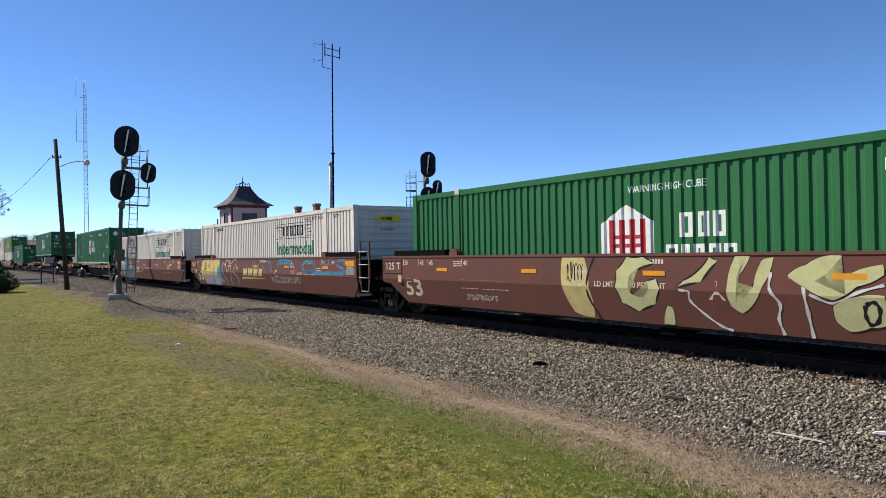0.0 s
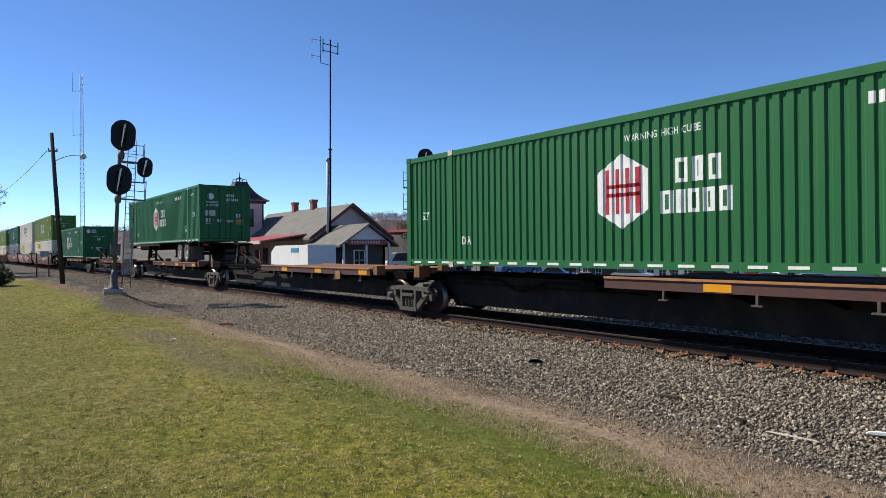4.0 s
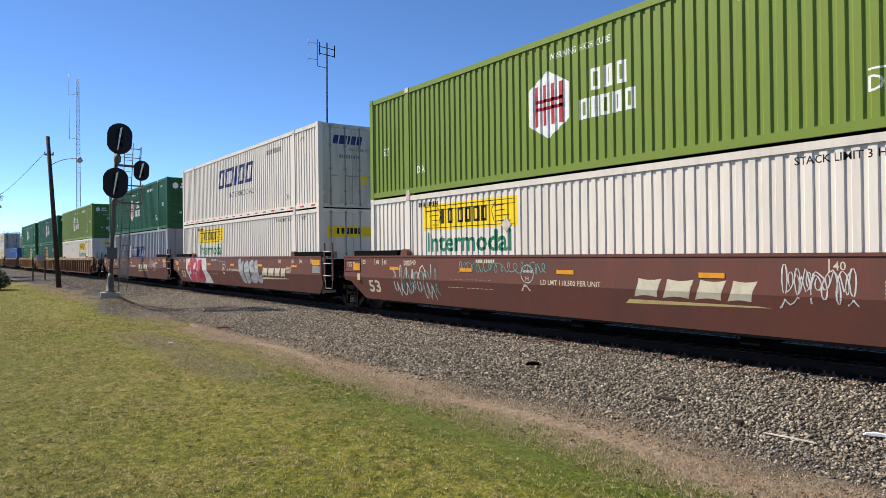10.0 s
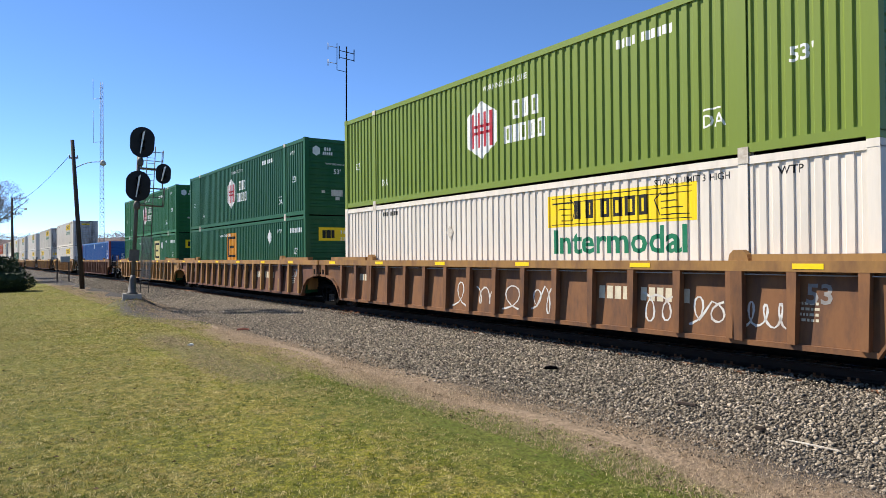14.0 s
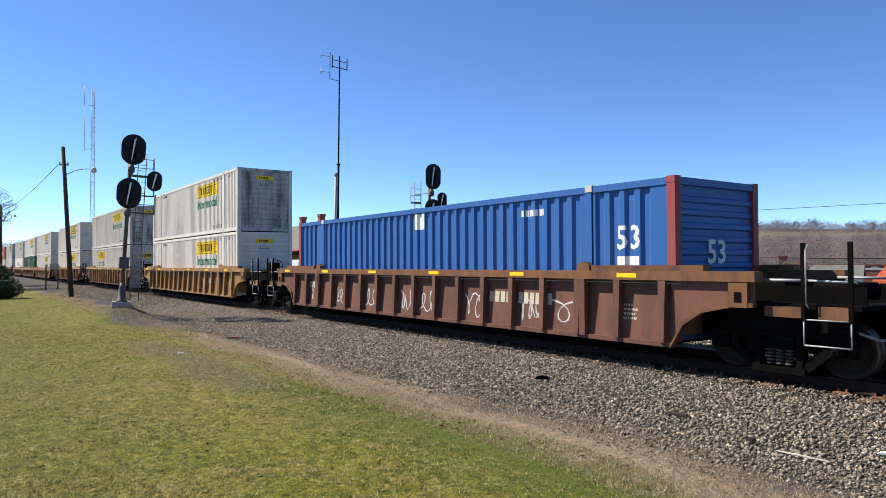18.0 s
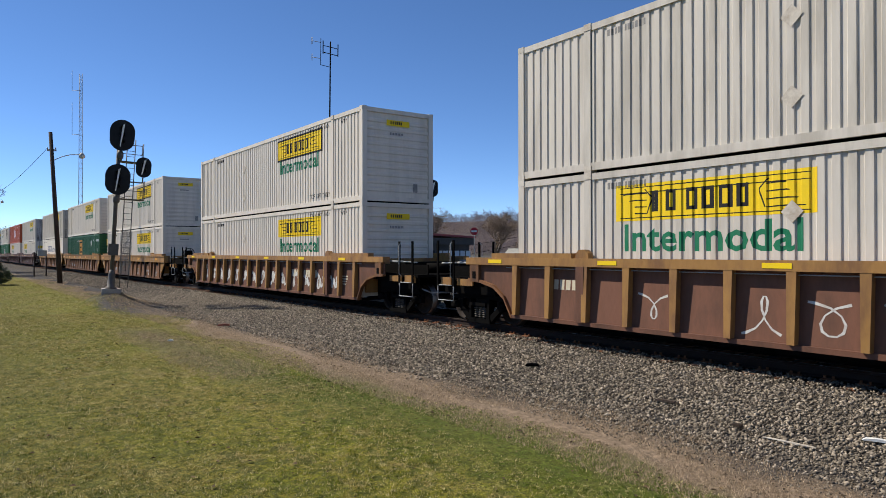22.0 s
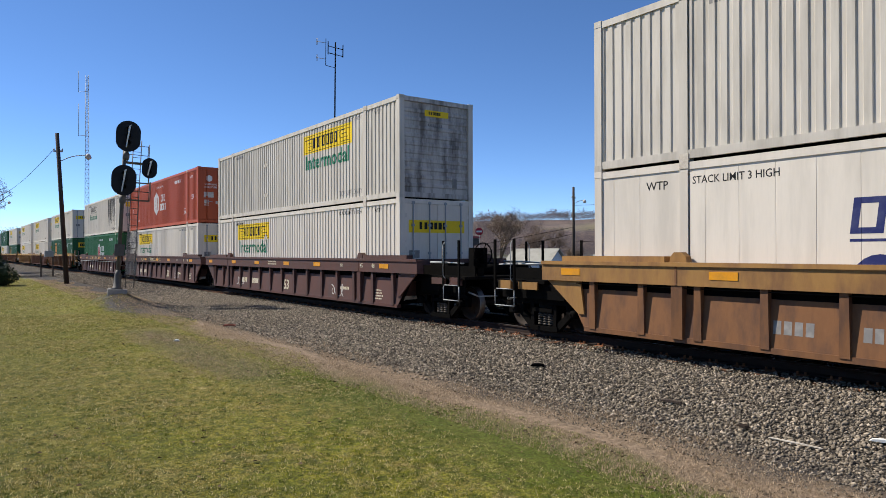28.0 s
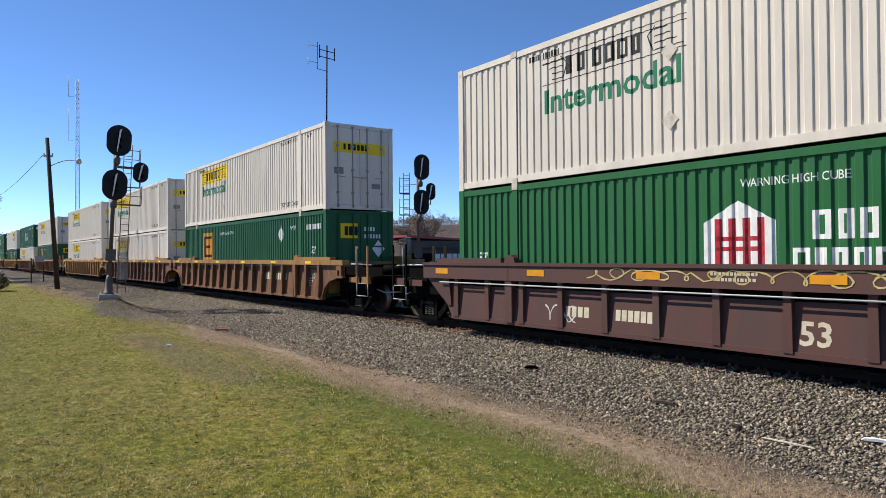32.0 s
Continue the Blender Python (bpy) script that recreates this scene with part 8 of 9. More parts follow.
    num_x, letter, letter_x, limit_x, name_x = MARKS[art]
    bm = bmesh.new()
    put_word(bm, "125 T", *((-9.18, 1.25, 0.20, 0.72) if art < 3 else (-9.16, 1.30, 0.14, 0.45)))
    for t, x in (("53", 7.7), ("48", 6.8), ("45", 6.1), ("40", 4.95), ("53", -8.23), ("48", -7.48), ("45", -7.05), ("40", -5.6)):
        put_word(bm, t, x, 1.38, 0.125)
        rect(bm, x - 0.06, x - 0.04, 1.36, 1.54)
    put_word(bm, "53", *((-8.27, 0.56, 0.46, 0.80) if art < 3 else (-7.97, 0.58, 0.35, 0.64)))
    put_word(bm, letter, letter_x, 0.86, 0.30)
    put_word(bm, "LD LMT 118,500 PER UNIT", limit_x, 0.99, 0.12, 1.6)
    put_bars(bm, num_x, 0.84 if art else 0.83, 0.21, (0.6, 0.6, 0.6, 0.55, -0.35) + (0.55,) * 6, 0.22)
    put_bars(bm, letter_x - 1.5, 1.44, 0.08, (0.6, 0.6, 0.6, 0.55, -0.35) + (0.55,) * 6, 0.22)
    for k in range(5):
        put_bars(bm, 5.6, 1.02 + k * 0.05, 0.03, [rng.uniform(0.6, 1.8) for _ in range(8)], 0.5)
    for k in range(3):
        put_bars(bm, -6.0, 1.36 + k * 0.05, 0.028, [rng.uniform(0.6, 1.8) for _ in range(7)], 0.5)
    for v in bm.verts:
        v.co.y = -1.5007 + (0.25 * (1.0 - v.co.z) if v.co.z < 1.0 else 0.0)
    sign("lettering", bm, "decalcream", car)
    tall, x = (0.33 if art in (1, 3, 4, 5) else 0.28), name_x
    for w in (1.45, 1.55, 1.4, 1.2):
        w *= tall
        spray(car, "decalochre" if art not in (3, 4, 5) else "decalcream", 0, [(x, 0.87), (x + w, 0.88), (x + w + 0.12, 0.87 + tall), (x + 0.12, 0.87 + tall)], 1, "name_block")
        x += w + 0.35 * tall
    bm = bmesh.new()
    poly(bm, [(name_x - 0.22, 0.74), (name_x + 2.5, 0.80), (name_x + 2.3, 0.82), (name_x - 0.12, 0.82)])
    for v in bm.verts:
        v.co.y = -1.5007 + (0.25 * (1.0 - v.co.z) if v.co.z < 1.0 else 0.0)
    sign("name_underline", bm, "decalochre" if art != 4 else "decalcream", car)
    bm = bmesh.new()
    x0 = limit_x - 0.4
    ring = [(x0 + 0.19 * math.cos(6.283 * k / 20), 1.22 + 0.19 * math.sin(6.283 * k / 20)) for k in range(21)]
    ribbon(bm, ring, 0.010)
    put_word(bm, "H", x0 - 0.045, 1.07, 0.10)
    put_bars(bm, x0 - 0.12, 1.25, 0.05, (0.6,) * 7, 0.2)
    sign("plate_lettering", bm, "decalpale", car).location.y = -1.502
    # spray paint
    sets = {3: [("decalpale", -6.6, -4.6, 0.45, 1.45, 7, 0.018), ("decalteal", -6.3, -4.4, 0.5, 1.4, 6, 0.014), ("decalpale", 4.18, 5.3, 0.8, 1.5, 6, 0.013), ("decalpale", 4.3, 5.2, 1.02, 1.4, 7, 0.010), ("decalteal", -3.6, -0.6, 1.2, 1.5, 14, 0.010)],
            5: [("decalpale", -5.2, -4.5, 1.05, 1.3, 4, 0.018), ("decalteal", -4.1, -0.4, 1.15, 1.5, 9, 0.013), ("decalpale", 4.4, 6.2, 0.8, 1.45, 4, 0.02)],
            1: [("decalpale", 1.4, 4.2, 0.62, 0.97, 9, 0.014)], 0: [("decalblack", -2.2, -1.75, 1.05, 1.5, 5, 0.012), ("decalpale", -5.6, -4.4, 0.55, 0.72, 7, 0.010)]}
    for i, (m, x0, x1, z0, z1, n, w) in enumerate(sets.get(art, ())):
        bm = bmesh.new()
        scrawl(bm, rng, x0, x1, max(z0, 1.02) if z0 > 0.9 else z0, z1, n, w)
        for v in bm.verts:
            v.co.y = -(1.5025 + 0.0006 * i) + (0.25 * (1.0 - v.co.z) if v.co.z < 1.0 else 0.0)
        sign("spray_paint", bm, m, car)
    if art == 1:
        # large sprayed letters in blue over the front half of this car
        loop = [(5.0 + 0.52 * math.cos(0.45 * k), 1.29 + 0.19 * math.sin(0.45 * k)) for k in range(15)]
        letters = [(0.11, loop), (0.12, [(4.62, 1.12), (5.2, 1.085), (6.0, 1.08), (6.9, 1.09), (7.75, 1.10)]), (0.08, [(5.42, 1.50), (5.44, 1.28), (5.36, 1.06)]),
                   (0.07, [(6.28, 1.53), (6.26, 1.36), (6.52, 1.33), (6.58, 1.53)]), (0.07, [(6.0, 1.10), (6.05, 1.26), (6.3, 1.25)]), (0.09, [(7.72, 1.5), (7.2, 1.51), (7.05, 1.4), (7.3, 1.3), (7.62, 1.24), (7.66, 1.12)]),
                   (0.10, [(2.2, 1.34), (2.7, 1.43), (3.2, 1.40), (3.7, 1.36)]), (0.09, [(2.25, 1.27), (2.3, 1.5), (2.7, 1.53), (3.4, 1.5), (3.6, 1.42)]), (0.05, [(-1.2, 1.5), (-1.25, 1.3), (-0.8, 1.15), (-0.4, 1.3), (-0.5, 1.5)]),
                   (0.06, [(-0.2, 1.52), (-0.15, 1.32), (0.25, 1.3), (0.3, 1.52)]), (0.06, [(0.7, 1.52), (0.65, 1.3), (0.9, 1.12), (0.75, 0.9)]), (0.06, [(1.1, 1.5), (1.5, 1.42), (1.65, 1.22), (1.3, 1.12), (1.75, 1.08)])]
        for w, pts in letters:
            for _ in range(2):
                pts = [pts[0]] + [(a[0] + (b[0] - a[0]) * u, a[1] + (b[1] - a[1]) * u) for a, b in zip(pts, pts[1:]) for u in (0.25, 0.75)] + [pts[-1]]
            bm = bmesh.new()
            rows = []
            for k, (x, z) in enumerate(pts):
                a, b = pts[max(0, k - 1)], pts[min(len(pts) - 1, k + 1)]
                d = math.hypot(b[0] - a[0], b[1] - a[1]) or 1.0
                h = w * (0.5 + 0.08 * math.sin(1.7 * k))
                nx, nz = -(b[1] - a[1]) / d * h, (b[0] - a[0]) / d * h
                rows.append([bm.verts.new((x + e * nx, -1.5012, min(1.565, max(1.002, z + e * nz)))) for e in (-1, 1)])
            for p, q in zip(rows, rows[1:]):
                bm.faces.new((p[0], q[0], q[1], p[1]))
            sign("spray_paint", bm, "graf_worn", car)
    layer = 1
    for m, width, pts in SPRAYED.get(art, ()):
        if m in ("bubble", "bubble_gold", "silver", "graf_blue") and not width:
            spray(car, "decalblack" if m != "graf_blue" else "decalpale", 0.028 if m == "silver" else 0.022, pts + pts[:1], layer)
            layer += 1
        spray(car, m, width, pts, layer + (-1 if m == "none" else 0))
        layer += 1
    return car


def ribbed_car(paint="tan", panel="rusttan", ends=(0, 0), label="", tags=None, seed=0):
    """A well car with upright ribs along its sides and a yellow top chord."""
    car = thing("well_car", label, "freight car", group="cars of the train")
    arch = [(8.1, 0.32), (8.35, 0.72), (8.7, 0.95), (9.15, 1.05), (9.6, 1.08)]
    rib = None
    for s in (-1, 1):
        bm = bmesh.new()
        prism(bm, [(-8.45, 1.42), (-8.1, 0.32), (8.1, 0.32), (8.45, 1.42)], "y", s * 1.43, s * 1.415)
        for v in bm.verts:
            v.co.y += s * 0.07 * (0.42 - v.co.z)
        part("side_sheet", bm, panel, car)
        for e in (-1, 1):
            bm = bmesh.new()
            prism(bm, [(e * x, z) for x, z in arch] + [(e * 9.6, 1.45), (e * 8.1, 1.45)], "y", s * 1.44, s * 1.42)
            part("end_web", bm, panel, car)
            if s > 0:
                continue
            bm = bmesh.new()
            for (xa, za), (xb, zb) in zip(arch, arch[1:]):
                prism(bm, [(e * xa, za - 0.05), (e * xb, zb - 0.05), (e * xb, zb + 0.02), (e * xa, za + 0.02)][::e], "y", s * 1.40, s * 1.51)
            part("arch_flange", bm, panel if panel != "rustbrown" else "rusttan", car)
            bm = bmesh.new()
            box(bm, e * 9.20, e * 9.52, s * 1.42, s * 1.52, 1.02, 1.42)
            part("jacking_pad", bm, panel if panel != "rustbrown" else "rusttan", car, bevel=0.02)
            # black patch on the solid pad stands for the shade in its socket
            boxpart("pad_socket", (e * 9.30, e * 9.42, s * 1.519, s * 1.526, 1.10, 1.26), "black", car)
        boxpart("top_chord", (-9.65, 9.65, s * 1.30, s * 1.53, 1.42, 1.58), paint, car, bevel=0.015)
        boxpart("bottom_chord", (-8.1, 8.1, s * 1.33, s * 1.50, 0.28, 0.36), panel, car, bevel=0.01)
        for k in range(19):
            x = -8.95 + 0.994 * k
            if abs(x) > 8.3:
                continue
            if rib is None:
                bm = bmesh.new()
                prism(bm, [(-0.075, 1.42), (0.075, 1.42), (0.055, 0.36), (-0.055, 0.36)], "y", -0.055, 0.055)
                for v in bm.verts:
                    if v.co.y < 0:
                        v.co.y -= 0.03 if v.co.z < 1 else 0.0
                rib = part("rib", bm, panel if seed % 3 else paint, car, at=(x, s * 1.47, 0), bevel=0.008).data
            elif s < 0:
                part("rib", rib, None, car, at=(x, -1.47, 0))
        if s > 0:
            bm = bmesh.new()
            for k in range(19):
                x = -8.95 + 0.994 * k
                if abs(x) <= 8.3:
                    box(bm, x - 0.06, x + 0.06, 1.42, 1.50, 0.36, 1.42)
            part("far_side_ribs", bm, panel, car, kind="stuff")
        bm = bmesh.new()
        tube(bm, (-8.3, s * 1.455, 1.37), (8.3, s * 1.455, 1.37), 0.010, 6)
        part("conduit", bm, "steel", car)
        for x in (-POST, POST):
            boxpart("post_plate", (x - 0.10, x + 0.10, s * 1.43, s * 1.54, 0.34, 1.42), panel, car, bevel=0.012)
    latches(car, paint, y=-1.40, z=1.58)
    well_floor(car, "black")
    for s, kind in ((-1, ends[0]), (1, ends[1])):
        (outer_end if kind else joint_end)(car, s, paint, "black", *(("tan" if seed % 2 else "black", kind > 1) if kind else ()))
    reflector_row(car, [-8.6, -5.4, -2.2, 1.0, 4.2, 7.2], -1.533, 1.50, 0.45, 0.08, "decalyellow")
    rng = random.Random(seed)
    bm = bmesh.new()
    y = -1.424
    lean = lambda v: -1.4315 + 0.07 * (v.co.z - 0.42)
    put_bars(bm, 3.1, 0.86, 0.24, (0.6, 0.6, 0.6, 0.6), 0.22)
    put_bars(bm, 4.1, 0.86, 0.24, (0.55,) * 6, 0.2)
    put_bars(bm, -6.9, 0.95, 0.2, (0.6, 0.6, 0.6, 0.6), 0.22)
    for k in range(4):
        put_bars(bm, 6.9, 0.7 + k * 0.08, 0.04, [rng.uniform(0.6, 1.8) for _ in range(6)], 0.5)
    for v in bm.verts:
        v.co.y = lean(v)
    sign("lettering", bm, "decalcream", car)
    bm = bmesh.new()
    put_word(bm, "53", 7.1, 0.95, 0.3) if seed % 2 else put_word(bm, "20", POST - 0.1, 1.15, 0.14)
    for v in bm.verts:
        v.co.y = lean(v) - 0.0005
    sign("number", bm, "decaldark", car)
    if tags:
        for k in tags:
            x = -8.45 + 0.994 * k
            bm = bmesh.new()
            scrawl(bm, rng, x - 0.33, x + 0.38, 0.42, 1.08, 2 if seed == 18 else 1 + rng.randrange(3), 0.07 if seed == 18 else 0.022)
            for v in bm.verts:
                v.co.y = lean(v) - 0.001
            sign("spray_paint", bm, "decalpale", car)
    return car


def deep_sill_car(paint="tan", panel="rusttan", ends=(0, 0), label="", seed=0, pipes=False):
    """A well car with a deep top sill, a slot under it and ribbed lower sides."""
    car = thing("well_car", label, "freight car", group="cars of the train")
    rib = None
    for s in (-1, 1):
        boxpart("top_sill", (-9.3, 9.3, s * 1.32, s * 1.53, 1.14, 1.50), paint, car, bevel=0.015)
        boxpart("sill_lip", (-9.3, 9.3, s * 1.50, s * 1.56, 1.46, 1.53), paint, car, bevel=0.01)
        # black sheet behind the slot stands for the shade inside it
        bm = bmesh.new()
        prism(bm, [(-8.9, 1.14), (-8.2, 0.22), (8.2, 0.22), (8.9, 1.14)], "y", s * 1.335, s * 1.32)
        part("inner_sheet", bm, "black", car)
        bm = bmesh.new()
        prism(bm, [(-8.75, 0.99), (-8.2, 0.22), (8.2, 0.22), (8.75, 0.99)], "y", s * 1.45, s * 1.43)
        for v in bm.verts:
            v.co.y += s * 0.08 * (0.30 - v.co.z)
        part("side_sheet", bm, panel, car)
        boxpart("bottom_chord", (-8.2, 8.2, s * 1.32, s * 1.475, 0.18, 0.27), panel, car, bevel=0.01)
        for k in range(15):
            x = -7.98 + 1.14 * k
            if rib is None:
                bm = bmesh.new()
                prism(bm, [(-0.06, 1.15), (0.06, 1.15), (0.075, 0.24), (-0.075, 0.24)], "y", -0.05, 0.05)
                rib = part("rib", bm, panel, car, at=(x, s * 1.44, 0), bevel=0.008).data
            elif s < 0:
                part("rib", rib, None, car, at=(x, -1.44, 0))
        if s > 0:
            bm = bmesh.new()
            for k in range(15):
                box(bm, -8.04 + 1.14 * k, -7.92 + 1.14 * k, 1.39, 1.48, 0.24, 1.15)
            part("far_side_ribs", bm, panel, car, kind="stuff")
        for x in (-POST, POST):
            boxpart("post_plate", (x - 0.11, x + 0.11, s * 1.38, s * 1.515, 0.24, 1.14), panel, car, bevel=0.012)
            boxpart("sill_seam", (x - 0.02, x + 0.02, s * 1.50, s * 1.538, 1.15, 1.46), panel, car)
        if pipes:
            bm = bmesh.new()
            for z in (1.05,):
                tube(bm, (-8.6, s * 1.52, z), (8.6, s * 1.52, z), 0.016, 6)
            part("air_pipe", bm, "steel", car)
        else:
            bm = bmesh.new()
            tube(bm, (-8.4, s * 1.475, 1.10), (8.4, s * 1.475, 1.10), 0.010, 6)
            part("conduit", bm, "iron", car)
        for e in (-1, 1):
            bm = bmesh.new()
            prism(bm, [(e * 8.3, 1.14), (e * 9.2, 1.14), (e * 8.35, 0.5), (e * 8.2, 0.5)], "y", s * 1.47, s * 1.43)
            part("end_gusset", bm, paint, car)
    latches(car, paint, y=-1.40, z=1.53)
    well_floor(car, "black")
    for s, kind in ((-1, ends[0]), (1, ends[1])):
        (outer_end if kind else joint_end)(car, s, paint, "black", *(("black", kind > 1) if kind else ()))
    reflector_row(car, [-8.5, -5.2, -2.4, 0.6, 3.2, 7.6], -1.535, 1.32, 0.5, 0.13)
    rng = random.Random(seed + 50)
    bm = bmesh.new()
    put_word(bm, "53", 0.15 + 2.28 * (seed % 2), 0.36, 0.36)
    put_bars(bm, -4.45, 0.48, 0.2, (0.6,) * 4, 0.2)
    put_bars(bm, -3.2, 0.48, 0.2, (0.55,) * 6, 0.15)
    put_bars(bm, 4.7, 0.55, 0.09, [rng.uniform(0.5, 0.9) for _ in range(7)], 0.25)
    for k in range(4):
        put_bars(bm, 6.95, 0.36 + k * 0.08, 0.04, [rng.uniform(0.6, 1.8) for _ in range(6)], 0.5)
    slope = lambda v: -1.4515 + 0.08 * (v.co.z - 0.30)
    for v in bm.verts:
        v.co.y = slope(v)
    sign("lettering", bm, "decalcream" if paint == "brown" else "decaldark", car)
    bm = bmesh.new()
    for t, x in (("40", 4.9), ("45", 6.2), ("48", 6.9), ("53", 7.5)):
        put_word(bm, t, x, 1.26, 0.13)
    for k in range(2):
        put_bars(bm, -1.2, 1.26 + k * 0.09, 0.05, [rng.uniform(0.6, 1.4) for _ in range(12)], 0.4)
    sign("sill_lettering", bm, "decalcream" if paint == "brown" else "decaldark", car).location.y = -1.534
    for k in (3, 11) if paint == "brown" else (12,):
        bm = bmesh.new()
        x = -8.55 + 1.14 * k
        scrawl(bm, rng, x + 0.1, x + 1.0, 0.28, 0.76, 3, 0.018)
        for v in bm.verts:
            v.co.y = slope(v) - 0.001
        sign("spray_paint", bm, "decalpale", car)
    if paint == "brown" and seed % 3 != 1:
        bm = bmesh.new()
        scrawl(bm, rng, -3.8, 1.5, 1.18, 1.48, 11, 0.016)
        for v in bm.verts:
            v.co.y = -1.536
        sign("spray_paint", bm, "decalochre", car)
    return car


def spine_car(hitch_up=True, label="", front=0, back=0):
    """One platform of an articulated spine car: a central box sill, a trailer tray and a hitch."""
    car = thing("spine_car", label, "freight car", group="cars of the train")
    bm = bmesh.new()
    prism(bm, [(-8.1, 1.02), (-8.1, 0.72), (-7.5, 0.66), (-6.7, 0.26), (6.7, 0.26), (7.5, 0.66), (8.1, 0.72), (8.1, 1.02)], "y", -0.40, 0.40)
    part("centre_sill", bm, "sill", car, "dusty black box sill", bevel=0.02)
    boxpart("sill_cap", (-8.1, 8.1, -0.5, 0.5, 1.02, 1.10), "black", car, bevel=0.01)
    bm = bmesh.new()
    box(bm, -1.1, 7.6, -1.30, 1.30, 1.06, 1.13)
    part("tray_deck", bm, "rusttan", car, "rust-stained steel tray", bevel=0.01)
    for s in (-1, 1):
        boxpart("tray_edge", (-1.1, 7.6, s * 1.30, s * 1.36, 0.95, 1.13), "brown", car, bevel=0.01)
        boxpart("tray_lip", (-1.1, 7.6, s * 1.24, s * 1.385, 1.13, 1.165), "rubrust", car, "rust-orange rubbed lip")
        for k in range(5):
            bm = bmesh.new()
            box(bm, 0.2 + 1.7 * k, 0.24 + 1.7 * k, s * 1.33, s * 1.37, 0.80, 0.95)
            box(bm, 0.13 + 1.7 * k, 0.31 + 1.7 * k, s * 1.33, s * 1.385, 0.775, 0.80)
            part("edge_tie", bm, "dustiron", car)
        boxpart("tie_down_pocket", (5.45, 5.75, s * 1.36, s * 1.40, 0.80, 1.06), "rubrust", car, "rust-brown tie-down pocket", bevel=0.012)
        for k in range(6):
            x = -0.2 + 1.5 * k
            bm = bmesh.new()
            prism(bm, [(s * 0.36, 1.04), (s * 1.3, 1.04), (s * 1.3, 0.96), (s * 0.36, 0.72)][::s], "x", x - 0.05, x + 0.05)
            part("tray_bracket", bm, "black", car)
        boxpart("corner_pedestal", (-7.75, -7.5, s * 0.95, s * 1.3, 0.97, 1.26), "rusttan", car, "orange-painted container pedestal", bevel=0.02)
        boxpart("corner_pedestal", (7.70, 7.92, s * 1.02, s * 1.3, 0.97, 1.24), "rusttan", car, bevel=0.02)
        boxpart("pedestal_arm", (-7.75, -7.5, s * 0.3, s * 0.97, 0.88, 1.05), "black", car)
        boxpart("pedestal_arm", (7.65, 7.9, s * 0.3, s * 0.97, 0.88, 1.05), "black", car)
    reflector_row(car, [1.25, 4.1, 7.17], -1.364, 1.035, 0.50, 0.13, "decalamber")
    bm = bmesh.new()
    pipe(bm, [(-7.2, -0.62, 0.96), (-5.0, -0.62, 0.96), (-4.4, -0.66, 0.74), (-4.05, -0.66, 0.74), (-3.4, -0.62, 0.94), (-0.9, -0.62, 0.92)], 0.035)
    part("brake_pipe", bm, "iron", car)
    bm = bmesh.new()
    tube(bm, (-7.0, -0.6, 0.83), (-0.7, -0.6, 0.80), 0.02, 6)
    part("conduit", bm, "iron", car)
    bm = bmesh.new()
    box(bm, -2.35, -1.9, -0.72, -0.4, 0.82, 1.0)
    tube(bm, (-2.6, -0.6, 0.92), (-1.6, -0.6, 0.92), 0.06, 8)
    part("brake_valve", bm, "iron", car)
    if hitch_up:
        bm = bmesh.new()
        for s in (-1, 1):
            prism(bm, [(-7.30, 1.1), (-7.14, 1.1), (-6.88, 2.05), (-7.02, 2.05)], "y", s * 0.22 - 0.06, s * 0.22 + 0.06)
            prism(bm, [(-7.0, 1.76), (-6.92, 1.68), (-4.9, 1.16), (-5.1, 1.12)], "y", s * 0.16 - 0.05, s * 0.16 + 0.05)
        box(bm, -7.1, -6.9, -0.3, 0.3, 1.5, 1.62)
        part("hitch_stand", bm, "wheelrust", car, "rusty raised trailer hitch", bevel=0.015)
        bm = bmesh.new()
        prism(bm, [(-7.35, 2.05), (-6.6, 2.0), (-6.6, 2.07), (-7.35, 2.13)], "y", -0.36, 0.36)
        part("hitch_plate", bm, "black", car, bevel=0.015)
    for s in (-1, 1):
        boxpart("end_pad", (s * 7.9, s * 8.65, -0.75, 0.75, 0.86, 1.06), "black", car, bevel=0.02)
    for s, e in ((1, front), (-1, back)):
        if e:
            boxpart("end_platform", (s * 7.7, s * 8.75, -1.28, 1.28, 1.04, 1.10), "black", car, bevel=0.01)
            boxpart("end_beam", (s * 8.1, s * 8.9, -0.3, 0.3, 0.66, 1.04), "rustbrown", car, bevel=0.02)
            boxpart("coupler", (s * 8.85, s * 9.28, -0.13, 0.13, 0.7, 0.95), "iron", car, bevel=0.03)
            for y in (-1.34, 1.34):
                boxpart("platform_sill", (s * 7.66, s * 8.70, y - 0.03, y + 0.03, 0.98, 1.15), "tan", car, "worn yellow platform sill", bevel=0.012)
                for x in (8.12, 8.55):
                    boxpart("hand_post", (s * (x - 0.035), s * (x + 0.035), y * 0.97 - 0.025, y * 0.97 + 0.025, 1.10, 1.98), "black", car, bevel=0.006)
                bm = bmesh.new()
                pipe(bm, [(s * 8.12, y * 1.03, 1.28), (s * 8.12, y * 1.03, 0.54), (s * 8.6, y * 1.03, 0.54), (s * 8.6, y * 1.03, 1.28), (s * 8.12, y * 1.03, 1.28)], 0.013)
                part("step_iron", bm, "steel", car)
                bm = bmesh.new()
                tube(bm, (s * 8.12, y * 1.03, 0.80), (s * 8.6, y * 1.03, 0.80), 0.011, 6)
                part("rung", bm, "steel", car)
            brake_wheel(car, s * 8.5, -0.6, 1.6, "brown")
    return car


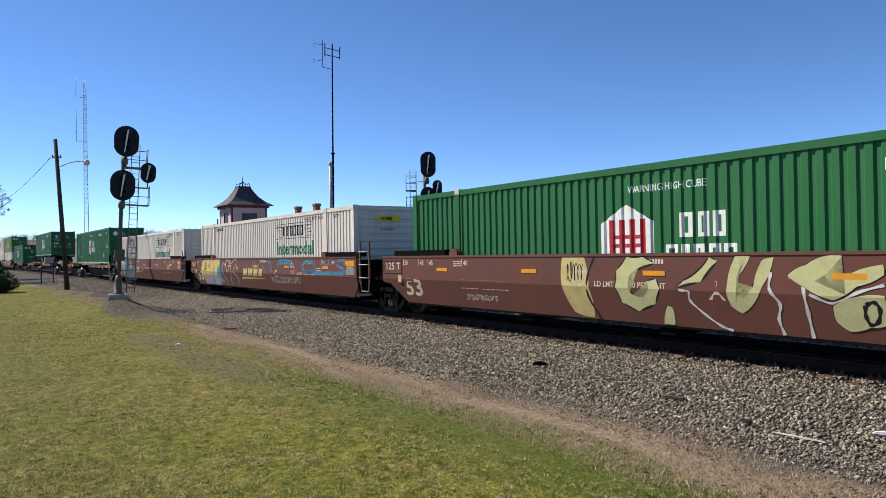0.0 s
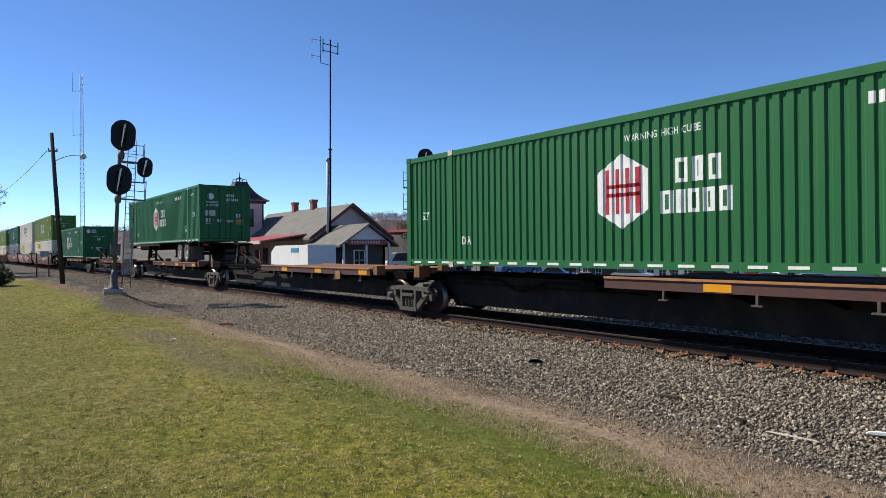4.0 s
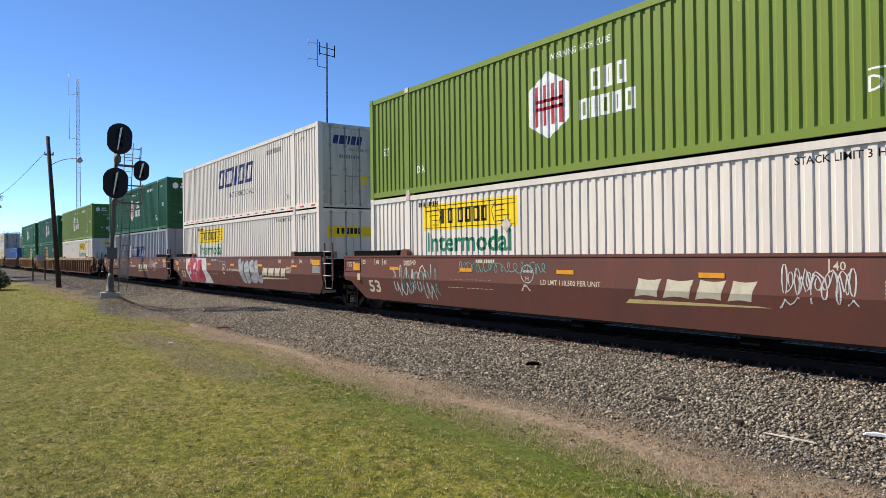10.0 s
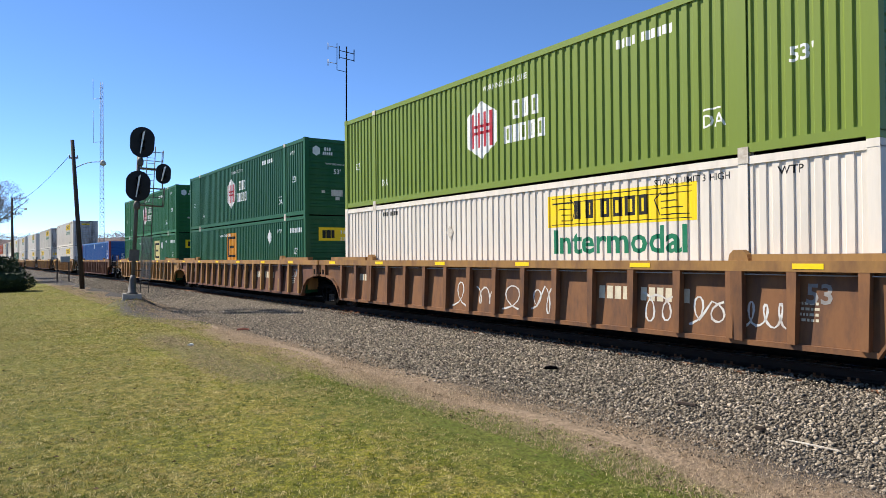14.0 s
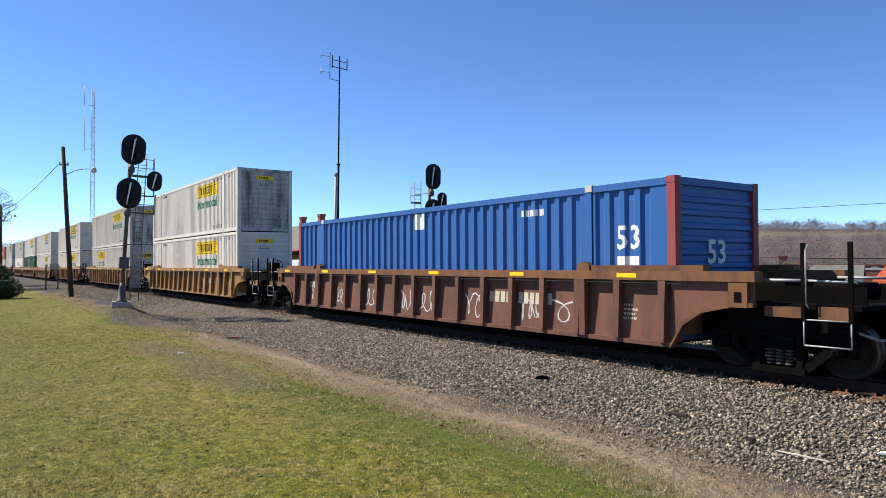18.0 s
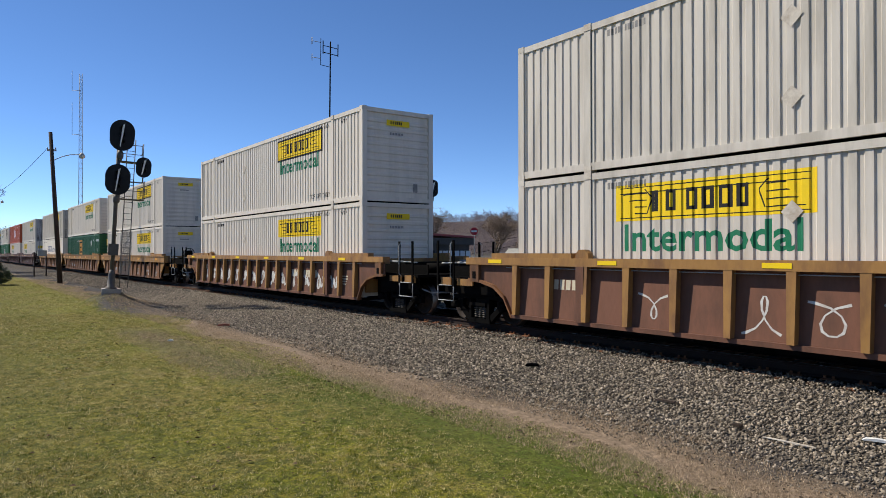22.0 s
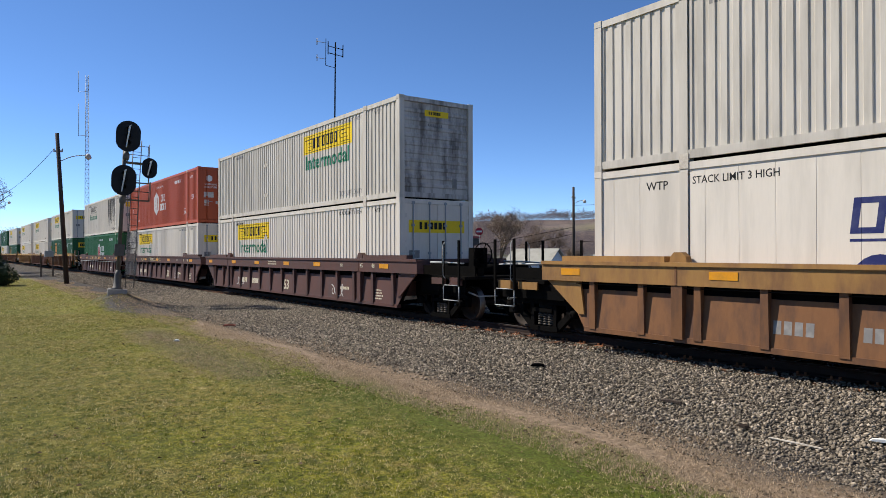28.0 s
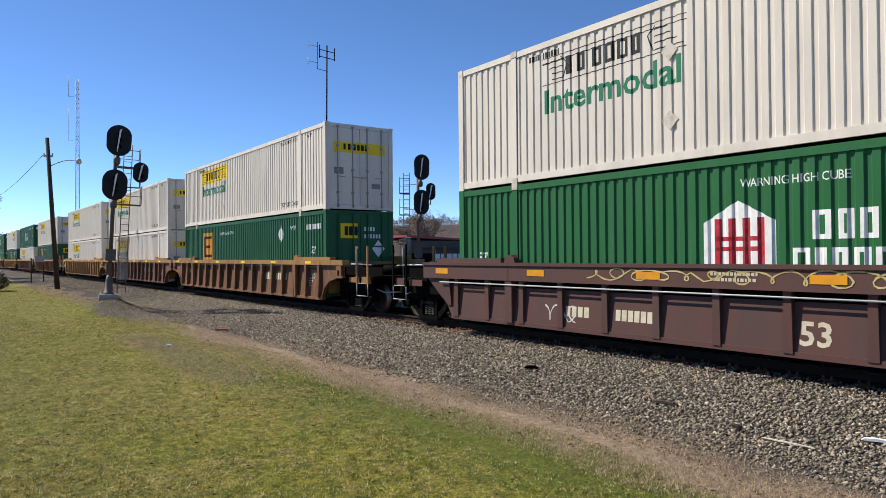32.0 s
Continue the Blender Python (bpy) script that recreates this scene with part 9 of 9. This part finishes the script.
def trailer_chassis():
    c = thing("container_chassis", "black steel trailer chassis on two dusty tandem axles", "trailer")
    z = 2.18
    for s in (-1, 1):
        boxpart("main_beam", (-7.9, 7.9, s * 0.42, s * 0.56, z - 0.32, z - 0.03), "black", c, bevel=0.01)
        boxpart("landing_leg", (-4.15, -3.95, s * 0.75, s * 0.93, 1.42, z - 0.1), "black", c, bevel=0.01)
        boxpart("leg_foot", (-4.25, -3.85, s * 0.70, s * 0.98, 1.36, 1.43), "black", c)
        bm = bmesh.new()
        pipe(bm, [(-4.05, s * 0.84, 1.7), (-3.1, s * 0.5, z - 0.2)], 0.03)
        part("leg_brace", bm, "black", c)
    for x in (-7.9, -POST, 0.0, POST, 7.75):
        boxpart("cross_bolster", (x - 0.12, x + 0.12, -1.25, 1.25, z - 0.2, z - 0.005), "black", c, bevel=0.01)
    for x in range(-6, 7, 2):
        boxpart("cross_member", (x - 0.05, x + 0.05, -1.2, 1.2, z - 0.14, z - 0.05), "black", c)
    boxpart("side_skirt_plate", (-6.0, -2.6, -1.24, -1.21, z - 0.24, z - 0.05), "black", c)
    bm = bmesh.new()
    put_bars(bm, -5.8, z - 0.2, 0.11, (0.5,) * 4 + (-0.3,) + (0.5,) * 6, 0.2)
    sign("lettering", bm, "decalwhite", c).location.y = -1.243
    boxpart("under_run_guard", (7.7, 7.85, -1.1, 1.1, 1.55, 1.67), "black", c, bevel=0.01)
    for s in (-1, 1):
        boxpart("guard_post", (7.7, 7.85, s * 0.6, s * 0.7, 1.6, z - 0.1), "black", c)
        boxpart("tail_lamp", (7.86, 7.89, s * 0.8, s * 1.05, z - 0.16, z - 0.06), "decalred", c)
    for y in (-0.88, 0.88):
        boxpart("mud_flap", (6.35, 6.37, y - 0.33, y + 0.33, 1.28, 2.0), "rubber", c)
    boxpart("axle_frame", (3.2, 6.3, -0.55, 0.55, 1.72, 1.9), "black", c)
    for x in (4.1, 5.4):
        bm = bmesh.new()
        tube(bm, (x, -0.95, 1.64), (x, 0.95, 1.64), 0.07, 8)
        part("axle", bm, "black", c)
        for s in (-1, 1):
            bm = bmesh.new()
            for y in (0.78, 1.08):
                lathe(bm, [(0.30, s * (y - 0.12)), (0.40, s * (y - 0.135)), (0.49, s * (y - 0.11)), (0.505, s * (y - 0.06)), (0.505, s * (y + 0.06)), (0.49, s * (y + 0.11)), (0.40, s * (y + 0.135)), (0.30, s * (y + 0.12))][::s], 26, (x, 0, 1.64), "y")
            bmesh.ops.delete(bm, geom=[f for f in bm.faces if len(f.verts) > 4], context="FACES")
            w = part("tyre", bm, M["rubber"], c)
            bm = bmesh.new()
            lathe(bm, [(0.30, s * 1.19), (0.285, s * 1.20), (0.26, s * 1.10), (0.16, s * 1.08), (0.13, s * 1.16), (0.06, s * 1.17), (0.01, s * 1.17)][::-s], 20, (x, 0, 1.64), "y")
            bmesh.ops.delete(bm, geom=[f for f in bm.faces if len(f.verts) > 4], context="FACES")
            rim = part("rim", bm, "castwhite", w, "dusty cream steel rim")
            # black discs on the rim stand for the dark inside its holes
            for k in range(5):
                a = 1.257 * k + 0.4
                bm = bmesh.new()
                lathe(bm, [(0.035, s * 1.075), (0.035, s * 1.097)][::s], 8, (x + 0.205 * math.cos(a), 0, 1.64 + 0.205 * math.sin(a)), "y")
                part("rim_hole", bm, "black", w)
    return c


M["rubrust"] = mat("rubbed_rusty_steel", (0.33, 0.165, 0.075), 0.75, grain=(18, 0.25), stain=(3.0, 0.7, (0.16, 0.075, 0.04)), bump=0.15, stretch=(0.4, 1, 1))
M["sill"] = mat("dusty_black_brown_sill", (0.015, 0.0125, 0.0105), 0.8, grain=(15, 0.2), stain=(1.5, 0.5, (0.055, 0.042, 0.03)), bump=0.08)
M["rubber"] = mat("dusty_tyre_rubber", (0.075, 0.072, 0.070), 0.85, grain=(30, 0.2), stain=(5, 0.4, (0.09, 0.08, 0.07)), bump=0.15)

# ---------- the train, from front to back: rear end of the load at 0 s, car, lower and upper load ----------
MADE = {}


def made(key, build):
    """The thing itself the first time, a copy with all its parts after that."""
    if key not in MADE:
        MADE[key] = build()
        return MADE[key]
    return copy_thing(MADE[key], Matrix.Identity(4))


LOADS = {
    "hunt": lambda: hunt(panel=3.38), "hunt_wire": lambda: hunt(panel=3.4, plain_panel=True), "hunt_fore": lambda: hunt(doors=True, panel=-3.57),
    "hunt_old": lambda: hunt(old=True, panel=3.38, endcol="grimewhite"), "hunt_old_fore": lambda: hunt(old=True, doors=True, panel=-3.57), "hunt_end": lambda: hunt(panel=3.38, doors=False, framed=True, word_col="decalgreen"),
    "hunt_soot": lambda: hunt(panel=-3.5, doors=True, plain_panel=True, soot=True), "hunt_top_fore": lambda: hunt(doors=True, panel=-3.5),
    "hunt_grime": lambda: hunt(panel=3.38, endcol="grimewhite"), "hub": lambda: hub("green"), "hub_door": lambda: hub("green", doors=True), "hub_bare": lambda: hub("green", stripes=False), "hub_dark": lambda: hub("dkgreen", stripes=False), "hub_lime": lambda: hub("lime", "limedark", stripes=False),
    "hub_orange": lambda: hub("orange", doors=True, red=False, stripes=False), "hub_house": lambda: hub("green", "dkgreen", doors=True, stripes=False, logo=-0.88),
    "shield": lambda: plain("shield"), "swift": lambda: plain("swift"), "blue": lambda: plain("blue"), "alliance": lambda: plain("alliance"),
    "square": lambda: plain("square"), "square_dark": lambda: plain("squaredark"), "square_door": lambda: plain("squaredoor"),
}
BROWN_SMOOTH = "oxide-brown smooth-sided steel well car covered in spray paint"
YELLOW_RIB = "rust-stained yellow ribbed steel well car"
BROWN_RIB = "rusty brown ribbed steel well car with a yellow top chord"
YELLOW_SILL = "weathered yellow well car with a deep top sill"
BROWN_SILL = "dark brown well car with a deep top sill and white lettering"
SPINE = "dusty brown articulated spine car platform with an open trailer tray"
FLOOR_Z, FLAT_Z, TRAILER_Z = 0.35, 1.27, 2.20
CONSIST = [
    (-15.60, lambda: smooth_car(ends=(0, 0), label=BROWN_SMOOTH, art=0), "hub_house", None),
    (-35.04, lambda: smooth_car(ends=(0, 0), label=BROWN_SMOOTH, art=1), "hunt_wire", None),
    (-54.80, lambda: smooth_car(ends=(1, 0), label=BROWN_SMOOTH, art=2), "hunt_wire", None),
    (-75.73, lambda: spine_car(False, SPINE, front=1), "hub", "flat"),
    (-93.38, lambda: spine_car(True, SPINE), None, None),
    (-111.02, lambda: spine_car(True, SPINE), "hub_door", "trailer"),
    (-128.5, lambda: spine_car(True, SPINE), None, None),
    (-145.99, lambda: spine_car(False, SPINE, back=1), "hub", "flat"),
    (-166.97, lambda: smooth_car(ends=(0, 1), label=BROWN_SMOOTH, art=3), "hunt_fore", "hub_lime"),
    (-186.42, lambda: smooth_car(ends=(0, 0), label=BROWN_SMOOTH, art=4), "hunt_fore", "swift"),
    (-205.77, lambda: smooth_car(ends=(2, 0), label=BROWN_SMOOTH, art=5), "shield", "hub_dark"),
    (-229.15, lambda: ribbed_car("tan", "rusttan", (0, 2), YELLOW_RIB, (7, 8, 9, 10, 13, 14, 15), 1), "hunt", "hub_lime"),
    (-248.61, lambda: ribbed_car("tan", "rustbrown", (0, 0), YELLOW_RIB, None, 3), "square_dark", "hub_dark"),
    (-267.98, lambda: ribbed_car("tan", "tan", (1, 0), "bright yellow ribbed steel well car", None, 5), "square", "hub_bare"),
    (-291.25, lambda: ribbed_car("rusttan", "rustbrown", (1, 1), BROWN_RIB, (2, 4, 6, 8, 9, 11, 13, 14), 2), "blue", None),
    (-314.26, lambda: ribbed_car("tan", "tan", (1, 2), YELLOW_RIB, (12,), 4), "hunt", "hunt_grime"),
    (-337.60, lambda: ribbed_car("tan", "rustbrown", (1, 2), BROWN_RIB, (4, 6, 7, 8, 10), 6), "hunt_old_fore", "hunt_old"),
    (-360.72, lambda: ribbed_car("tan", "rustbrown", (1, 1), BROWN_RIB, tuple(range(2, 16)), 18), "hunt", "hunt_end"),
    (-384.23, lambda: deep_sill_car("tan", "rusttan", (0, 2), YELLOW_SILL, 1), "hunt", "hunt_end"),
    (-403.66, lambda: deep_sill_car("tan", "rusttan", (0, 0), YELLOW_SILL, 2), "square_dark", "hunt"),
    (-423.12, lambda: deep_sill_car("tan", "rusttan", (1, 0), YELLOW_SILL, 3), "alliance", "hunt_old"),
    (-446.45, lambda: deep_sill_car("brown", "brown", (0, 2), BROWN_SILL, 4), "hunt_fore", "hunt_old"),
    (-465.93, lambda: deep_sill_car("brown", "brown", (0, 0), BROWN_SILL, 5), "hunt_fore", "hub_orange"),
    (-485.24, lambda: deep_sill_car("brown", "brown", (1, 0), BROWN_SILL, 6, True), "hub_house", "hunt_soot"),
    (-508.61, lambda: made("rib_a", lambda: ribbed_car("tan", "rusttan", (0, 1), YELLOW_RIB, None, 7)), "square_door", "hunt_top_fore"),
    (-528.18, lambda: made("rib_b", lambda: ribbed_car("tan", "rustbrown", (0, 0), YELLOW_RIB, None, 8)), "hunt_fore", "hunt_top_fore"),
    (-547.34, lambda: made("rib_c", lambda: ribbed_car("tan", "tan", (1, 0), YELLOW_RIB, None, 9)), "hunt_fore", "hunt_top_fore"),
    (-570.4, lambda: made("rib_a", None), "square_door", "hunt_top_fore"),
    (-591.0, lambda: made("rib_b", None), "hunt_fore", "hub_dark"),
    (-612.0, lambda: made("rib_c", None), "square_dark", "hunt"),
    (-634.0, lambda: made("rib_a", None), "hub", "hub_dark"),
]
SLIP = {1: -0.13, 2: 0.20, 9: -0.18, 10: -0.12}
for i, (rear, car_of, low, high) in enumerate(CONSIST):
    mid = rear + LEN / 2
    load = mid + SLIP.get(i, 0.0)
    spine = 3 <= i <= 7
    fresh = car_of()
    first = not any(o.name.startswith("truck") for o in fresh.children)
    if first:
        truck(fresh, (7.3 if i == 3 else 9.22) if spine else 9.74, spine)
        if i in (2, 7, 10, 13, 14, 15, 16, 17, 20, 23, 26):
            truck(fresh, -7.22 if spine else -9.74, spine)
    else:
        WHEELS += [(w, 1 if w.matrix_basis.translation.x > 0 else -1) for w in fresh.children_recursive if w.name.startswith("wheelset")]
    MOVERS.append((fresh, mid, 0.0))
    if low:
        z = FLAT_Z if high == "flat" else TRAILER_Z if high == "trailer" else FLOOR_Z
        MOVERS.append((made(low, LOADS[low]), load, z))
    if high == "trailer":
        MOVERS.append((trailer_chassis(), mid, 0.0))
    elif high in LOADS:
        MOVERS.append((made(high, LOADS[high]), load, FLOOR_Z + TALL))


def motions():
    """The train rolls past; its wheels turn with it."""
    for ob, mid, z in MOVERS:
        walk(ob, [(t, on_track(mid + travel(t), z)) for t in range(33)])
    done = {}
    for w, s in WHEELS:
        if s not in done:
            walk(w, [(k / 30, pose(s * 0.89, 0, 0.42) @ Matrix.Rotation(travel(k / 30) / 0.42, 4, "Y")) for k in range(961)])
            done[s] = w.animation_data
        else:
            w.rotation_mode = "QUATERNION"
            w.animation_data_create()
            w.animation_data.action = done[s].action
            w.animation_data.action_slot = done[s].action_slot


motions()
